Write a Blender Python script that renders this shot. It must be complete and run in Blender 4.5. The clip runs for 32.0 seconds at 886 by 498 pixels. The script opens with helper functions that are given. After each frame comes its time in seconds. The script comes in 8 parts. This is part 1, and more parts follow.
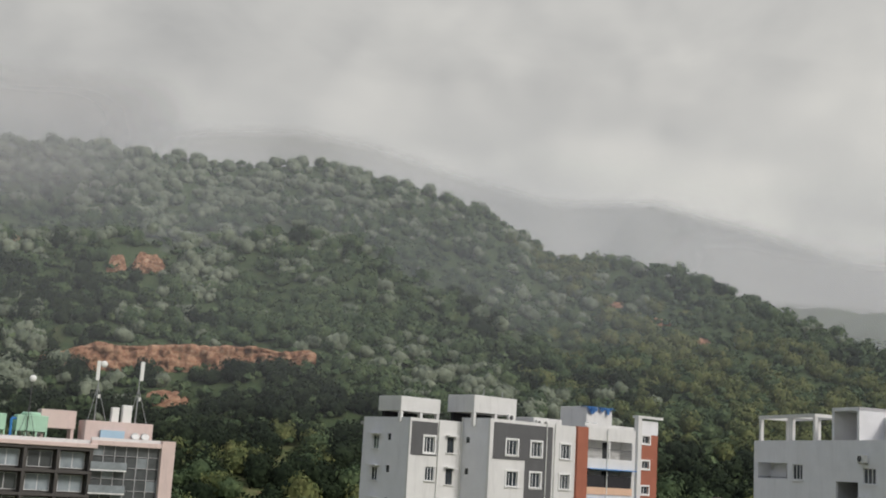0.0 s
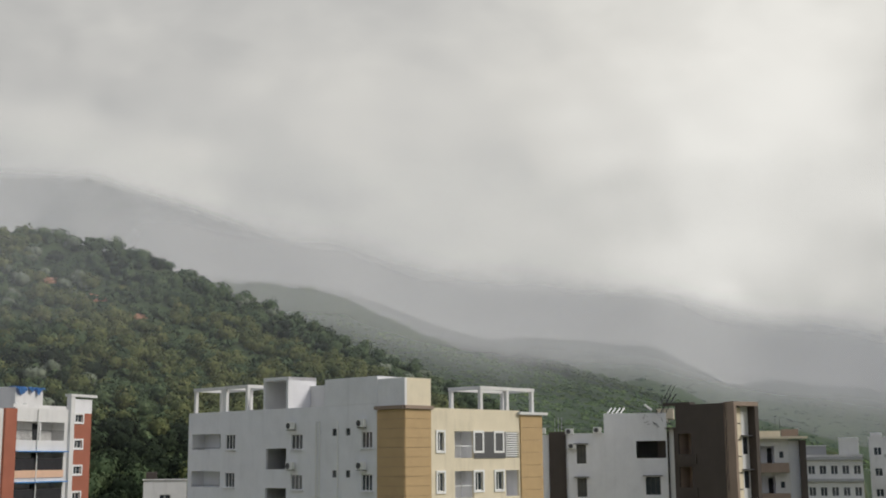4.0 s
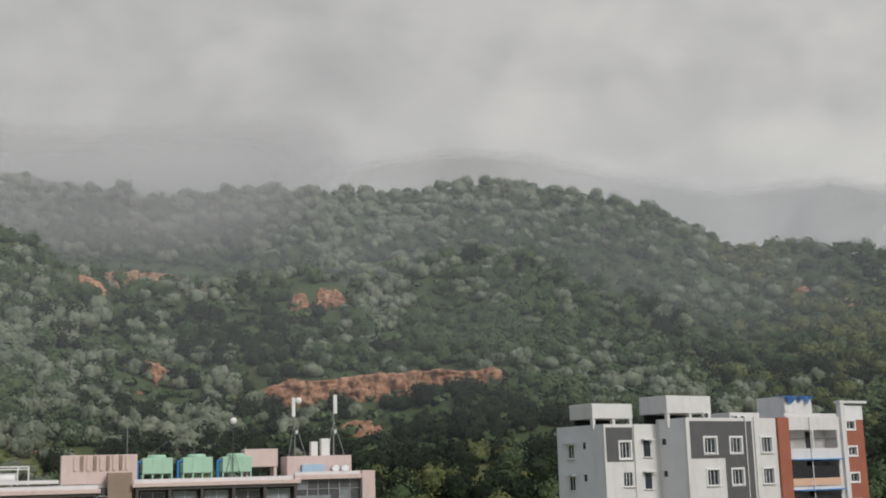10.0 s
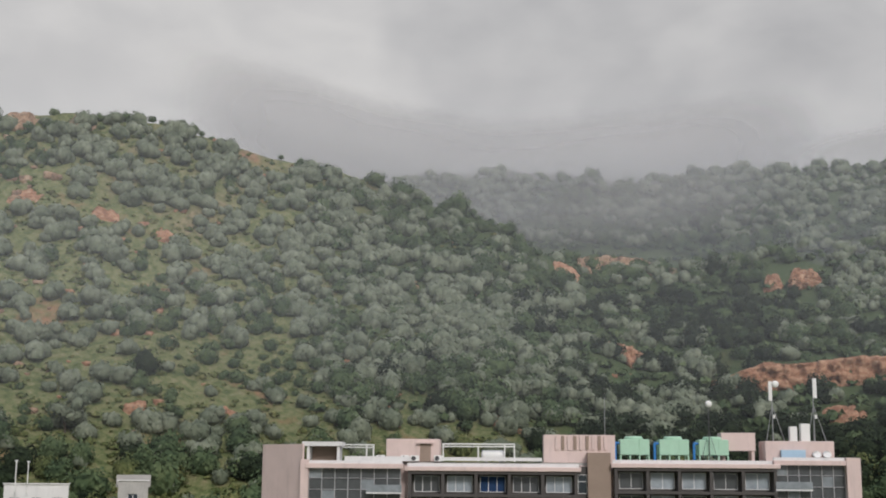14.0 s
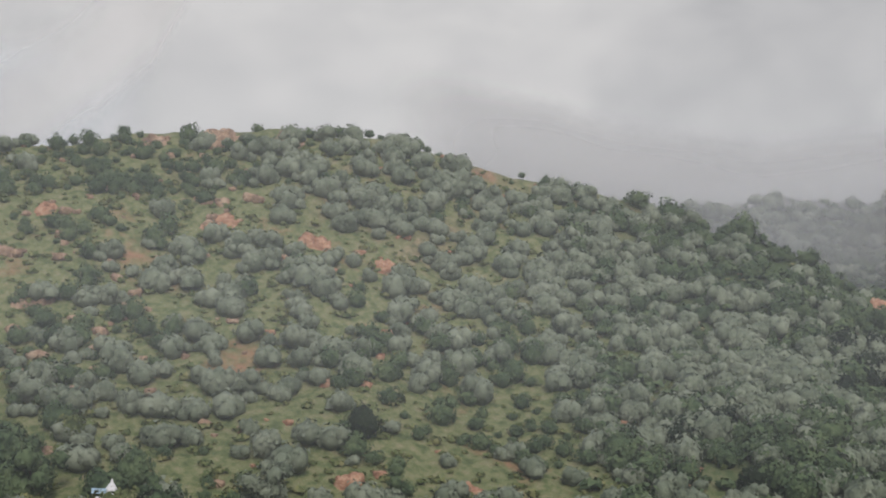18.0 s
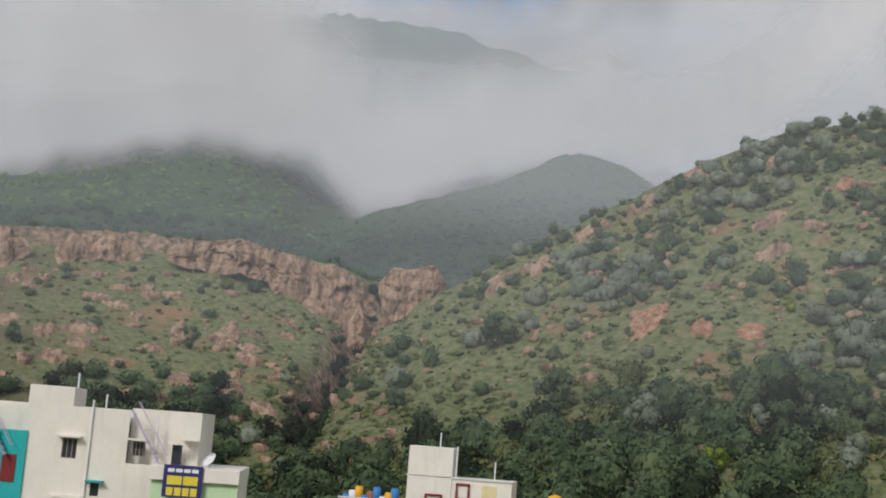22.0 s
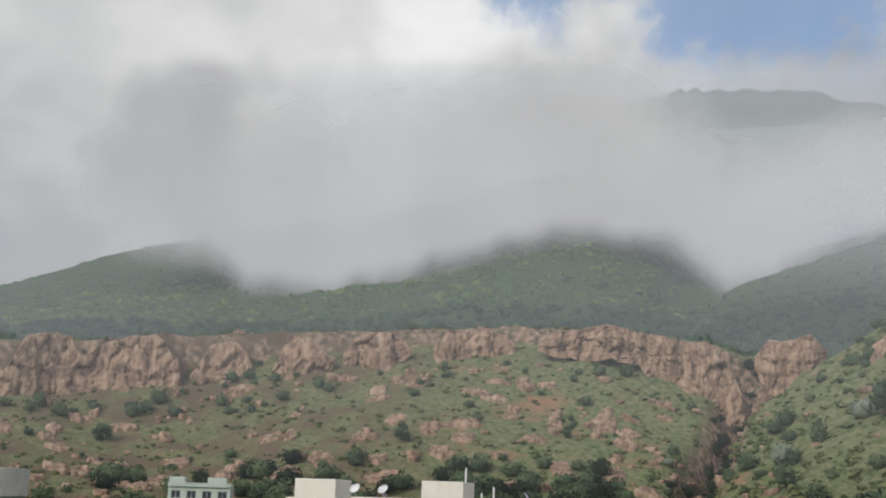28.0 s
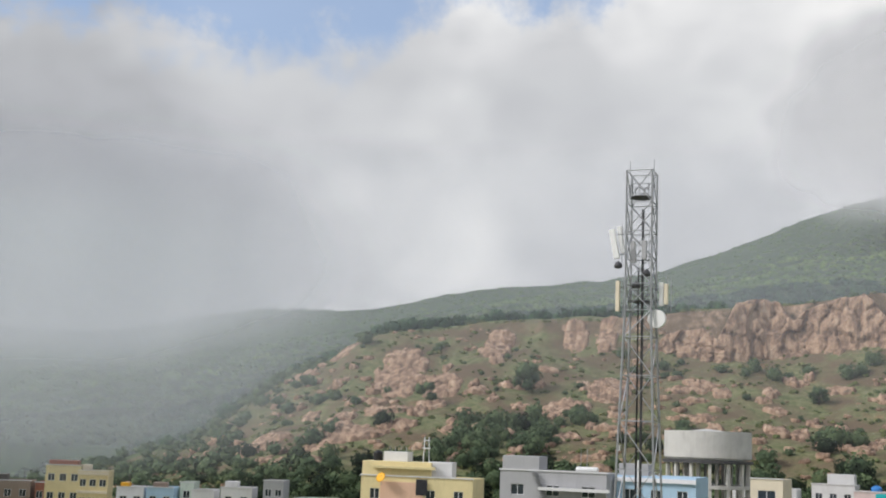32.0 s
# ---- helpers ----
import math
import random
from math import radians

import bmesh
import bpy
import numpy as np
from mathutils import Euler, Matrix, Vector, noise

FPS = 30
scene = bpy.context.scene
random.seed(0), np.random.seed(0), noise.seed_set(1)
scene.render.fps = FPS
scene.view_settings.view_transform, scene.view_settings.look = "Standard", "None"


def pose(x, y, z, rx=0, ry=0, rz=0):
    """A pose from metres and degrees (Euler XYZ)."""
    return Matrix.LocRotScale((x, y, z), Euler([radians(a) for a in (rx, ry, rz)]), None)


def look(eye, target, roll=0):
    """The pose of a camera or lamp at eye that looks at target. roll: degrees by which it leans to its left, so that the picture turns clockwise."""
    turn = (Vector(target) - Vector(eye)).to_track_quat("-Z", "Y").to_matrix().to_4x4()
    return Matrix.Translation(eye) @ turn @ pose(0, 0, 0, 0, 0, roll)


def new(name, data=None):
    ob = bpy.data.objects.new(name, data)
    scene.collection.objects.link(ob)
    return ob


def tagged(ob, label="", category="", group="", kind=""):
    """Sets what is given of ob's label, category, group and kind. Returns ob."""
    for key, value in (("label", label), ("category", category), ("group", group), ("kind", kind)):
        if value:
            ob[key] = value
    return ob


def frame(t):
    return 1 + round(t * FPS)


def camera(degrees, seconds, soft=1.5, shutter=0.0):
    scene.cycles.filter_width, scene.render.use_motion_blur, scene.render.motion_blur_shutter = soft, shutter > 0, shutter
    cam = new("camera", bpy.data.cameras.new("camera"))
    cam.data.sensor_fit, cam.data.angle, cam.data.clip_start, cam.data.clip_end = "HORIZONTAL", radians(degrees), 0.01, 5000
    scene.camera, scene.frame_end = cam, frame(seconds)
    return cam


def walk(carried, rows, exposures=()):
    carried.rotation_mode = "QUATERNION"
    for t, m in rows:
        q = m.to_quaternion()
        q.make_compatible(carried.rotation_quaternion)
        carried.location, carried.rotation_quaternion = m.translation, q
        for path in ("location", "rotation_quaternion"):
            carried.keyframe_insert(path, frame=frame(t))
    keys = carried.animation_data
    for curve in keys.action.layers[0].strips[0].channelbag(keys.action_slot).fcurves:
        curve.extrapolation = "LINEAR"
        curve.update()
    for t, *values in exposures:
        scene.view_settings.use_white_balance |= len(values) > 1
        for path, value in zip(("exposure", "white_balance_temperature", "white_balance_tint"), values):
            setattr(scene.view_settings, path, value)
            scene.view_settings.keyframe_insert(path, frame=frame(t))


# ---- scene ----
# the phone's automatic exposure and white balance drift a little as it turns to and from the bright sky
EXPOSURES = [(0.0, 0.15, 6480.0, 10.0), (4.0, 0.1, 6480.0, 10.0), (8.0, 0.08, 6460.0, 10.0), (13.0, 0.12, 6330.0, 13.0), (17.0, 0.22, 6280.0, 13.0), (19.0, 0.2, 6280.0, 13.0),
             (23.0, 0.06, 6150.0, 12.0), (28.0, 0.18, 6180.0, 11.0), (30.0, 0.42, 6180.0, 11.0), (32.0, 0.56, 6180.0, 12.0)]

# The camera: held on a roof, turning in wide sweeps; the seconds, the place, then heading, tilt and lean in degrees.
CAM_Z = 20.0
cam = camera(39.81, 32.0, soft=1.9)
PATH = [
    (0.0, -0.00, 0.00, 20.00, -0.00, 10.23, 3.39),
    (0.5, -0.00, 0.00, 20.00, 4.67, 10.45, 3.23),
    (1.0, -0.00, 0.00, 20.00, 8.77, 10.85, 2.67),
    (1.5, -0.00, 0.00, 20.00, 13.73, 11.43, 1.98),
    (2.0, -0.00, 0.00, 20.00, 18.74, 11.94, 1.31),
    (2.5, -0.00, 0.00, 20.00, 22.63, 11.60, 0.76),
    (3.0, -0.00, 0.00, 20.00, 24.57, 10.62, 0.12),
    (3.5, -0.00, 0.00, 20.00, 25.69, 9.91, -0.33),
    (4.0, -0.00, 0.00, 20.00, 26.31, 9.73, -0.47),
    (4.5, -0.00, 0.00, 20.00, 28.63, 9.78, -0.60),
    (5.0, 0.00, 0.00, 20.00, 31.37, 9.74, -0.74),
    (5.5, 0.00, 0.00, 20.00, 33.92, 9.63, -0.91),
    (6.0, 0.00, 0.00, 20.00, 34.78, 9.57, -1.13),
    (6.5, -0.00, 0.00, 20.00, 32.41, 9.68, -1.38),
    (7.0, -0.00, 0.00, 20.00, 27.92, 9.92, -1.66),
    (7.5, -0.00, 0.00, 20.00, 22.61, 10.34, -2.09),
    (8.0, -0.00, 0.00, 20.00, 16.38, 10.71, -2.34),
    (8.5, -0.00, 0.00, 20.00, 10.03, 10.88, -2.35),
    (9.0, -0.00, 0.00, 20.00, 4.09, 10.99, -2.29),
    (9.5, -0.00, 0.00, 20.00, -1.97, 11.00, -2.01),
    (10.0, -0.00, 0.00, 20.00, -8.20, 10.70, -1.59),
    (10.5, -0.00, 0.00, 20.00, -15.07, 10.33, -1.40),
    (11.0, -0.00, 0.00, 20.00, -22.14, 10.17, -1.41),
    (11.5, -0.00, 0.00, 20.00, -27.47, 10.30, -1.35),
    (12.0, -0.00, 0.00, 20.00, -28.56, 10.22, -1.01),
    (12.5, -0.00, 0.00, 20.00, -29.22, 10.20, -0.62),
    (13.0, -0.00, 0.00, 20.00, -29.74, 10.05, -0.20),
    (13.5, -0.00, 0.00, 20.00, -30.06, 9.98, 0.11),
    (14.0, -0.00, 0.00, 20.00, -30.27, 10.13, 0.41),
    (14.5, -0.00, 0.00, 20.00, -30.46, 10.53, 0.60),
    (15.0, -6.24, 6.46, 20.54, -30.20, 10.87, 0.61),
    (15.5, -14.56, 15.08, 21.26, -29.52, 11.19, 0.47),
    (16.0, -23.92, 24.77, 22.07, -29.10, 11.60, 0.42),
    (16.5, -34.10, 35.31, 22.94, -29.62, 12.22, 0.95),
    (17.0, -44.87, 46.47, 23.87, -30.68, 12.96, 1.35),
    (17.5, -47.65, 49.35, 24.11, -34.27, 13.24, 1.75),
    (18.0, -46.61, 48.27, 24.02, -40.38, 13.15, 1.75),
    (18.5, -36.18, 37.47, 23.12, -46.65, 12.30, 1.40),
    (19.0, -25.66, 26.57, 22.22, -51.82, 11.48, 1.59),
    (19.5, -20.52, 21.25, 21.77, -55.48, 11.00, 2.39),
    (20.0, -20.52, 21.25, 21.77, -59.25, 10.78, 3.02),
    (20.5, -20.52, 21.25, 21.77, -62.77, 10.59, 3.47),
    (21.0, -20.52, 21.25, 21.77, -66.55, 10.45, 3.71),
    (21.5, -20.52, 21.25, 21.77, -70.65, 9.93, 4.09),
    (22.0, -20.52, 21.25, 21.77, -75.41, 8.71, 4.28),
    (22.5, -20.52, 21.25, 21.77, -79.68, 8.07, 4.08),
    (23.0, -20.52, 21.25, 21.77, -80.83, 9.36, 3.38),
    (23.5, -20.52, 21.25, 21.77, -81.50, 10.75, 2.96),
    (24.0, -20.52, 21.25, 21.77, -82.08, 11.30, 2.86),
    (24.5, -20.52, 21.25, 21.77, -81.89, 12.52, 2.63),
    (25.0, -20.52, 21.25, 21.77, -80.98, 13.41, 2.53),
    (25.5, -20.52, 21.25, 21.77, -79.59, 13.75, 2.60),
    (26.0, -20.52, 21.25, 21.77, -79.21, 13.68, 2.68),
    (26.5, -20.52, 21.25, 21.77, -81.30, 13.36, 2.63),
    (27.0, -20.52, 21.25, 21.77, -85.11, 12.95, 2.48),
    (27.5, -20.52, 21.25, 21.77, -88.85, 12.30, 2.25),
    (28.0, -20.52, 21.25, 21.77, -92.77, 11.72, 1.81),
    (28.5, -20.52, 21.25, 21.77, -96.47, 11.47, 1.47),
    (29.0, -20.52, 21.25, 21.77, -101.51, 11.43, 1.32),
    (29.5, -20.52, 21.25, 21.77, -106.14, 11.34, 1.28),
    (30.0, -20.52, 21.25, 21.77, -110.79, 10.93, 1.33),
    (30.5, -20.52, 21.25, 21.77, -114.20, 10.47, 1.45),
    (31.0, -20.52, 21.25, 21.77, -117.89, 9.93, 1.71),
    (31.5, -20.52, 21.25, 21.77, -121.33, 9.45, 2.02),
    (32.0, -20.52, 21.25, 21.77, -125.14, 8.94, 2.15),
]
walk(cam, [(t, pose(x, y, z, 90 + up, 0, -turn) @ pose(0, 0, 0, 0, 0, lean)) for t, x, y, z, turn, up, lean in PATH],
     exposures=EXPOSURES)

# ---- light: a cloudy morning sky, and a low soft sun behind the camera's right shoulder ----
SUN_AZ, SUN_EL = 131.0, 34.0      # heading clockwise from +y, height


# soft brighter and darker masses in the cloud deck: heading, height, spread in degrees, and how much lighter
BILLOWS = [(28, 13, 15, 0.12), (45, 17, 14, 0.14), (47, 8, 9, 0.09), (-18, 15, 10, -0.09), (13, 18.5, 9, -0.01), (26, 22, 10, -0.04), (2, 18, 8, 0.08), (-43, 20, 22, 0.07), (-103, 20.5, 11, 0.17), (-125, 15.5, 8, 0.09), (-123, 19, 4, 0.06), (-98, 15, 6, -0.08),
           (-108, 13.5, 6, -0.08), (-142, 8, 10, -0.09), (-89, 19.5, 7, 0.2), (-78, 13, 8, -0.14), (-90, 13, 8, -0.07), (-66, 14, 8, -0.07), (-112, 18, 6, -0.04), (-135, 14, 6, -0.03)]
# the brow of the cloud over the western valley: heading and height; blue sky shows above it
BROW = [(-156, 40), (-150, 18.0), (-146, 17.8), (-141, 17.7), (-136, 17.3), (-134, 16.4), (-131.6, 16.9), (-130.5, 17.8), (-127.9, 18.9), (-126.4, 20.0), (-123.5, 20.5), (-121.5, 19.4), (-120.5, 18.9), (-118.9, 19.7), (-116, 21.2), (-113, 23), (-108, 26), (-98, 27),
        (-93, 25), (-90.5, 22.9), (-87, 22.2), (-84.5, 21.8), (-82, 20.9), (-80.4, 20.3), (-79.7, 19.2), (-77.5, 19.0), (-74, 20.5), (-68, 22.5), (-60, 27), (-52, 40)]


def toward(az, el):
    c = math.cos(radians(el))
    return (c * math.sin(radians(az)), c * math.cos(radians(az)), math.sin(radians(el)))


def build_world():
    w = bpy.data.worlds.new("sky")
    scene.world = w
    w.use_nodes = True
    nt = w.node_tree
    nt.nodes.clear()
    N = nt.nodes.new
    L = nt.links.new

    def calc(op, a, b=None, c=None):
        n = N("ShaderNodeMath")
        n.operation = op
        for k, v in enumerate((a, b, c)):
            if v is None:
                continue
            if isinstance(v, (int, float)):
                n.inputs[k].default_value = v
            else:
                L(v, n.inputs[k])
        return n.outputs[0]

    def noise_of(vec, scale, detail, rough=0.55, distort=0.0):
        n = N("ShaderNodeTexNoise")
        n.inputs["Scale"].default_value, n.inputs["Detail"].default_value, n.inputs["Roughness"].default_value = scale, detail, rough
        n.inputs["Distortion"].default_value = distort
        L(vec, n.inputs[0])
        return n.outputs

    def span(v, a, b, c, d):
        n = N("ShaderNodeMapRange")
        n.interpolation_type = 'SMOOTHSTEP'
        L(v, n.inputs[0])
        for k, q in enumerate((a, b, c, d)):
            n.inputs[k + 1].default_value = q
        return n.outputs[0]
    out = N("ShaderNodeOutputWorld")
    tc = N("ShaderNodeTexCoord")
    way = tc.outputs["Generated"]
    sky = N("ShaderNodeTexSky")
    sky.sky_type = 'NISHITA'
    sky.sun_disc = False
    sky.sun_elevation = radians(SUN_EL)
    sky.sun_rotation = radians(SUN_AZ)
    sky.air_density, sky.dust_density = 1.0, 2.5
    skb = N("ShaderNodeBackground")
    skb.inputs[1].default_value = 0.13
    L(sky.outputs[0], skb.inputs[0])
    # directions stirred a little, so that the cloud masses lose their roundness
    stir = N("ShaderNodeVectorMath")
    stir.operation = 'MULTIPLY_ADD'
    L(noise_of(way, 5.0, 3)[1], stir.inputs[0])
    stir.inputs[1].default_value = (0.16, 0.16, 0.12)
    shift = N("ShaderNodeVectorMath")
    shift.operation = 'ADD'
    L(way, shift.inputs[0])
    shift.inputs[1].default_value = (-0.08, -0.08, -0.06)
    L(shift.outputs[0], stir.inputs[2])
    bent = stir.outputs[0]
    # the deck: soft billows, flattened towards the horizon
    mp = N("ShaderNodeMapping")
    mp.inputs["Scale"].default_value = (2.4, 2.4, 5.0)
    L(way, mp.inputs[0])
    light = span(noise_of(mp.outputs[0], 1.5, 6, 0.5, 0.5)[0], 0.3, 0.7, 0.415, 0.50)
    light = calc('ADD', light, span(noise_of(mp.outputs[0], 5.0, 5, 0.5, 0.3)[0], 0.3, 0.7, -0.022, 0.022))
    for az, el, wide, gain in BILLOWS:
        dot = N("ShaderNodeVectorMath")
        dot.operation = 'DOT_PRODUCT'
        dot.inputs[1].default_value = toward(az, el)
        L(bent, dot.inputs[0])
        light = calc('ADD', light, span(dot.outputs["Value"], math.cos(radians(wide * 1.6)), 1.0, 0.0, gain))
    # an overcast sky is brightest overhead
    up = N("ShaderNodeSeparateXYZ")
    L(way, up.inputs[0])
    light = calc('MULTIPLY', light, span(up.outputs[2], 0.42, 0.85, 1.0, 2.3))
    # thick parts are cool grey, thin bright parts warm
    tone = N("ShaderNodeValToRGB")
    e = tone.color_ramp.elements
    e[0].position, e[0].color = 0.36, (1.0, 1.0, 0.985, 1)
    e[1].position, e[1].color = 0.62, (1.0, 0.98, 0.92, 1)
    L(light, tone.inputs[0])
    clb = N("ShaderNodeBackground")
    L(tone.outputs[0], clb.inputs[0])
    L(light, clb.inputs[1])
    # the torn brow of the cloud, and the blue above it
    sep = N("ShaderNodeSeparateXYZ")
    L(way, sep.inputs[0])
    turn = calc('ADD', calc('DIVIDE', calc('ARCTAN2', sep.outputs[0], sep.outputs[1]), 6.283185), 0.5)
    high = calc('MULTIPLY', calc('ARCSINE', sep.outputs[2]), 57.29578)
    brow = N("ShaderNodeValToRGB")
    el_ = brow.color_ramp.elements
    while len(el_) < len(BROW):
        el_.new(0.5)
    for q, (az, h) in zip(el_, BROW):
        q.position, q.color = (az + 180) / 360, (h / 40, h / 40, h / 40, 1)
    L(turn, brow.inputs[0])
    edge = calc('MULTIPLY_ADD', brow.outputs[0], -40.0, high)
    edge = calc('ADD', edge, span(noise_of(way, 16.0, 5, 0.6)[0], 0.25, 0.75, -1.7, 1.7))
    mix = N("ShaderNodeMixShader")
    L(span(edge, -0.9, 2.0, 1.0, 0.22), mix.inputs[0])
    L(skb.outputs[0], mix.inputs[1])
    L(clb.outputs[0], mix.inputs[2])
    L(mix.outputs[0], out.inputs[0])


build_world()
sun = new("sun", bpy.data.lights.new("sun", 'SUN'))
sun.data.energy, sun.data.angle, sun.data.color = 1.75, radians(16), (1.0, 0.955, 0.885)
sun.matrix_world = look((math.sin(radians(SUN_AZ)) * 100, math.cos(radians(SUN_AZ)) * 100, 100 * math.tan(radians(SUN_EL))), (0, 0, 0))

# ---- materials ----
MAT = {}


def shade(name, base, rough=0.8, metal=0.0, var=0.12, scale=3.0, fine=40.0, bump=0.15, spec=0.3, stain=None, stain_amt=0.0, stain_scale=0.35):
    """A painted or bare surface: base colour with two scales of variation, streaks or stains, and a fine relief."""
    m = bpy.data.materials.new(name)
    m.use_nodes = True
    nt = m.node_tree
    b = nt.nodes["Principled BSDF"]
    N, L = nt.nodes.new, nt.links.new
    tc = N("ShaderNodeTexCoord")
    geo = N("ShaderNodeNewGeometry")
    n1, n2 = N("ShaderNodeTexNoise"), N("ShaderNodeTexNoise")
    n1.inputs["Scale"].default_value, n1.inputs["Detail"].default_value = scale, 5
    n2.inputs["Scale"].default_value, n2.inputs["Detail"].default_value = fine, 3
    L(geo.outputs["Position"], n1.inputs[0])
    L(geo.outputs["Position"], n2.inputs[0])
    mx = N("ShaderNodeMath")
    mx.operation = 'ADD'
    L(n1.outputs[0], mx.inputs[0])
    L(n2.outputs[0], mx.inputs[1])
    mr = N("ShaderNodeMapRange")
    mr.inputs[1].default_value, mr.inputs[2].default_value = 0.6, 1.4
    mr.inputs[3].default_value, mr.inputs[4].default_value = 1 - var, 1 + var * 0.6
    L(mx.outputs[0], mr.inputs[0])
    vm = N("ShaderNodeVectorMath")
    vm.operation = 'SCALE'
    vm.inputs[0].default_value = base[:3]
    L(mr.outputs[0], vm.inputs["Scale"])
    col = vm.outputs[0]
    if stain is not None:
        mp = N("ShaderNodeMapping")
        mp.inputs["Scale"].default_value = (1.0, 1.0, 0.16)
        L(geo.outputs["Position"], mp.inputs[0])
        n3 = N("ShaderNodeTexNoise")
        n3.inputs["Scale"].default_value, n3.inputs["Detail"].default_value, n3.inputs["Roughness"].default_value = stain_scale * 4, 6, 0.7
        L(mp.outputs[0], n3.inputs[0])
        r3 = N("ShaderNodeMapRange")
        r3.inputs[1].default_value, r3.inputs[2].default_value = 0.52, 0.75
        r3.inputs[3].default_value, r3.inputs[4].default_value = 0.0, stain_amt
        L(n3.outputs[0], r3.inputs[0])
        mix = N("ShaderNodeMix")
        mix.data_type = 'RGBA'
        L(r3.outputs[0], mix.inputs[0])
        L(col, mix.inputs[6])
        mix.inputs[7].default_value = (*stain[:3], 1)
        col = mix.outputs[2]
    L(col, b.inputs["Base Color"])
    b.inputs["Roughness"].default_value, b.inputs["Metallic"].default_value = rough, metal
    b.inputs["Specular IOR Level"].default_value = spec
    if bump:
        bp = N("ShaderNodeBump")
        bp.inputs["Strength"].default_value, bp.inputs["Distance"].default_value = bump, 0.02
        L(n2.outputs[0], bp.inputs["Height"])
        L(bp.outputs[0], b.inputs["Normal"])
    MAT[name] = m
    return m


def ramp_mat(name, scale, stops, detail=6, rough=0.95, scale2=None, mixcol=None, lo=0.5, hi=0.6, bump=0.5, dist=0.3, bscale=2.0, zsq=1.0, island=0.0):
    """A natural surface: a noise ramp, and a second colour in patches of its own."""
    m = bpy.data.materials.new(name)
    m.use_nodes = True
    nt = m.node_tree
    b = nt.nodes["Principled BSDF"]
    N, L = nt.nodes.new, nt.links.new
    geo = N("ShaderNodeNewGeometry")
    mp = N("ShaderNodeMapping")
    mp.inputs["Scale"].default_value = (1, 1, zsq)
    L(geo.outputs["Position"], mp.inputs[0])
    n1 = N("ShaderNodeTexNoise")
    n1.inputs["Scale"].default_value, n1.inputs["Detail"].default_value, n1.inputs["Roughness"].default_value = scale, detail, 0.62
    L(mp.outputs[0], n1.inputs[0])
    cr = N("ShaderNodeValToRGB")
    el = cr.color_ramp.elements
    while len(el) < len(stops):
        el.new(0.5)
    for e_, (p, c) in zip(el, stops):
        e_.position, e_.color = p, (*c, 1)
    fac = n1.outputs[0]
    if island:
        isl = N("ShaderNodeMath")
        isl.operation = 'MULTIPLY_ADD'
        L(geo.outputs["Random Per Island"], isl.inputs[0])
        isl.inputs[1].default_value = island
        sub = N("ShaderNodeMath")
        sub.operation = 'SUBTRACT'
        L(n1.outputs[0], sub.inputs[0])
        sub.inputs[1].default_value = island * 0.5
        L(sub.outputs[0], isl.inputs[2])
        fac = isl.outputs[0]
    L(fac, cr.inputs[0])
    col = cr.outputs[0]
    if mixcol is not None:
        n2 = N("ShaderNodeTexNoise")
        n2.inputs["Scale"].default_value, n2.inputs["Detail"].default_value, n2.inputs["Roughness"].default_value = scale2, 6, 0.65
        L(geo.outputs["Position"], n2.inputs[0])
        r = N("ShaderNodeMapRange")
        r.inputs[1].default_value, r.inputs[2].default_value = lo, hi
        L(n2.outputs[0], r.inputs[0])
        mix = N("ShaderNodeMix")
        mix.data_type = 'RGBA'
        L(r.outputs[0], mix.inputs[0])
        L(col, mix.inputs[6])
        mix.inputs[7].default_value = (*mixcol, 1)
        col = mix.outputs[2]
    L(col, b.inputs["Base Color"])
    b.inputs["Roughness"].default_value = rough
    b.inputs["Specular IOR Level"].default_value = 0.15
    if bump:
        n3 = N("ShaderNodeTexNoise")
        n3.inputs["Scale"].default_value, n3.inputs["Detail"].default_value = bscale, 6
        L(geo.outputs["Position"], n3.inputs[0])
        bp = N("ShaderNodeBump")
        bp.inputs["Strength"].default_value, bp.inputs["Distance"].default_value = bump, dist
        L(n3.outputs[0], bp.inputs["Height"])
        L(bp.outputs[0], b.inputs["Normal"])
    MAT[name] = m
    return m


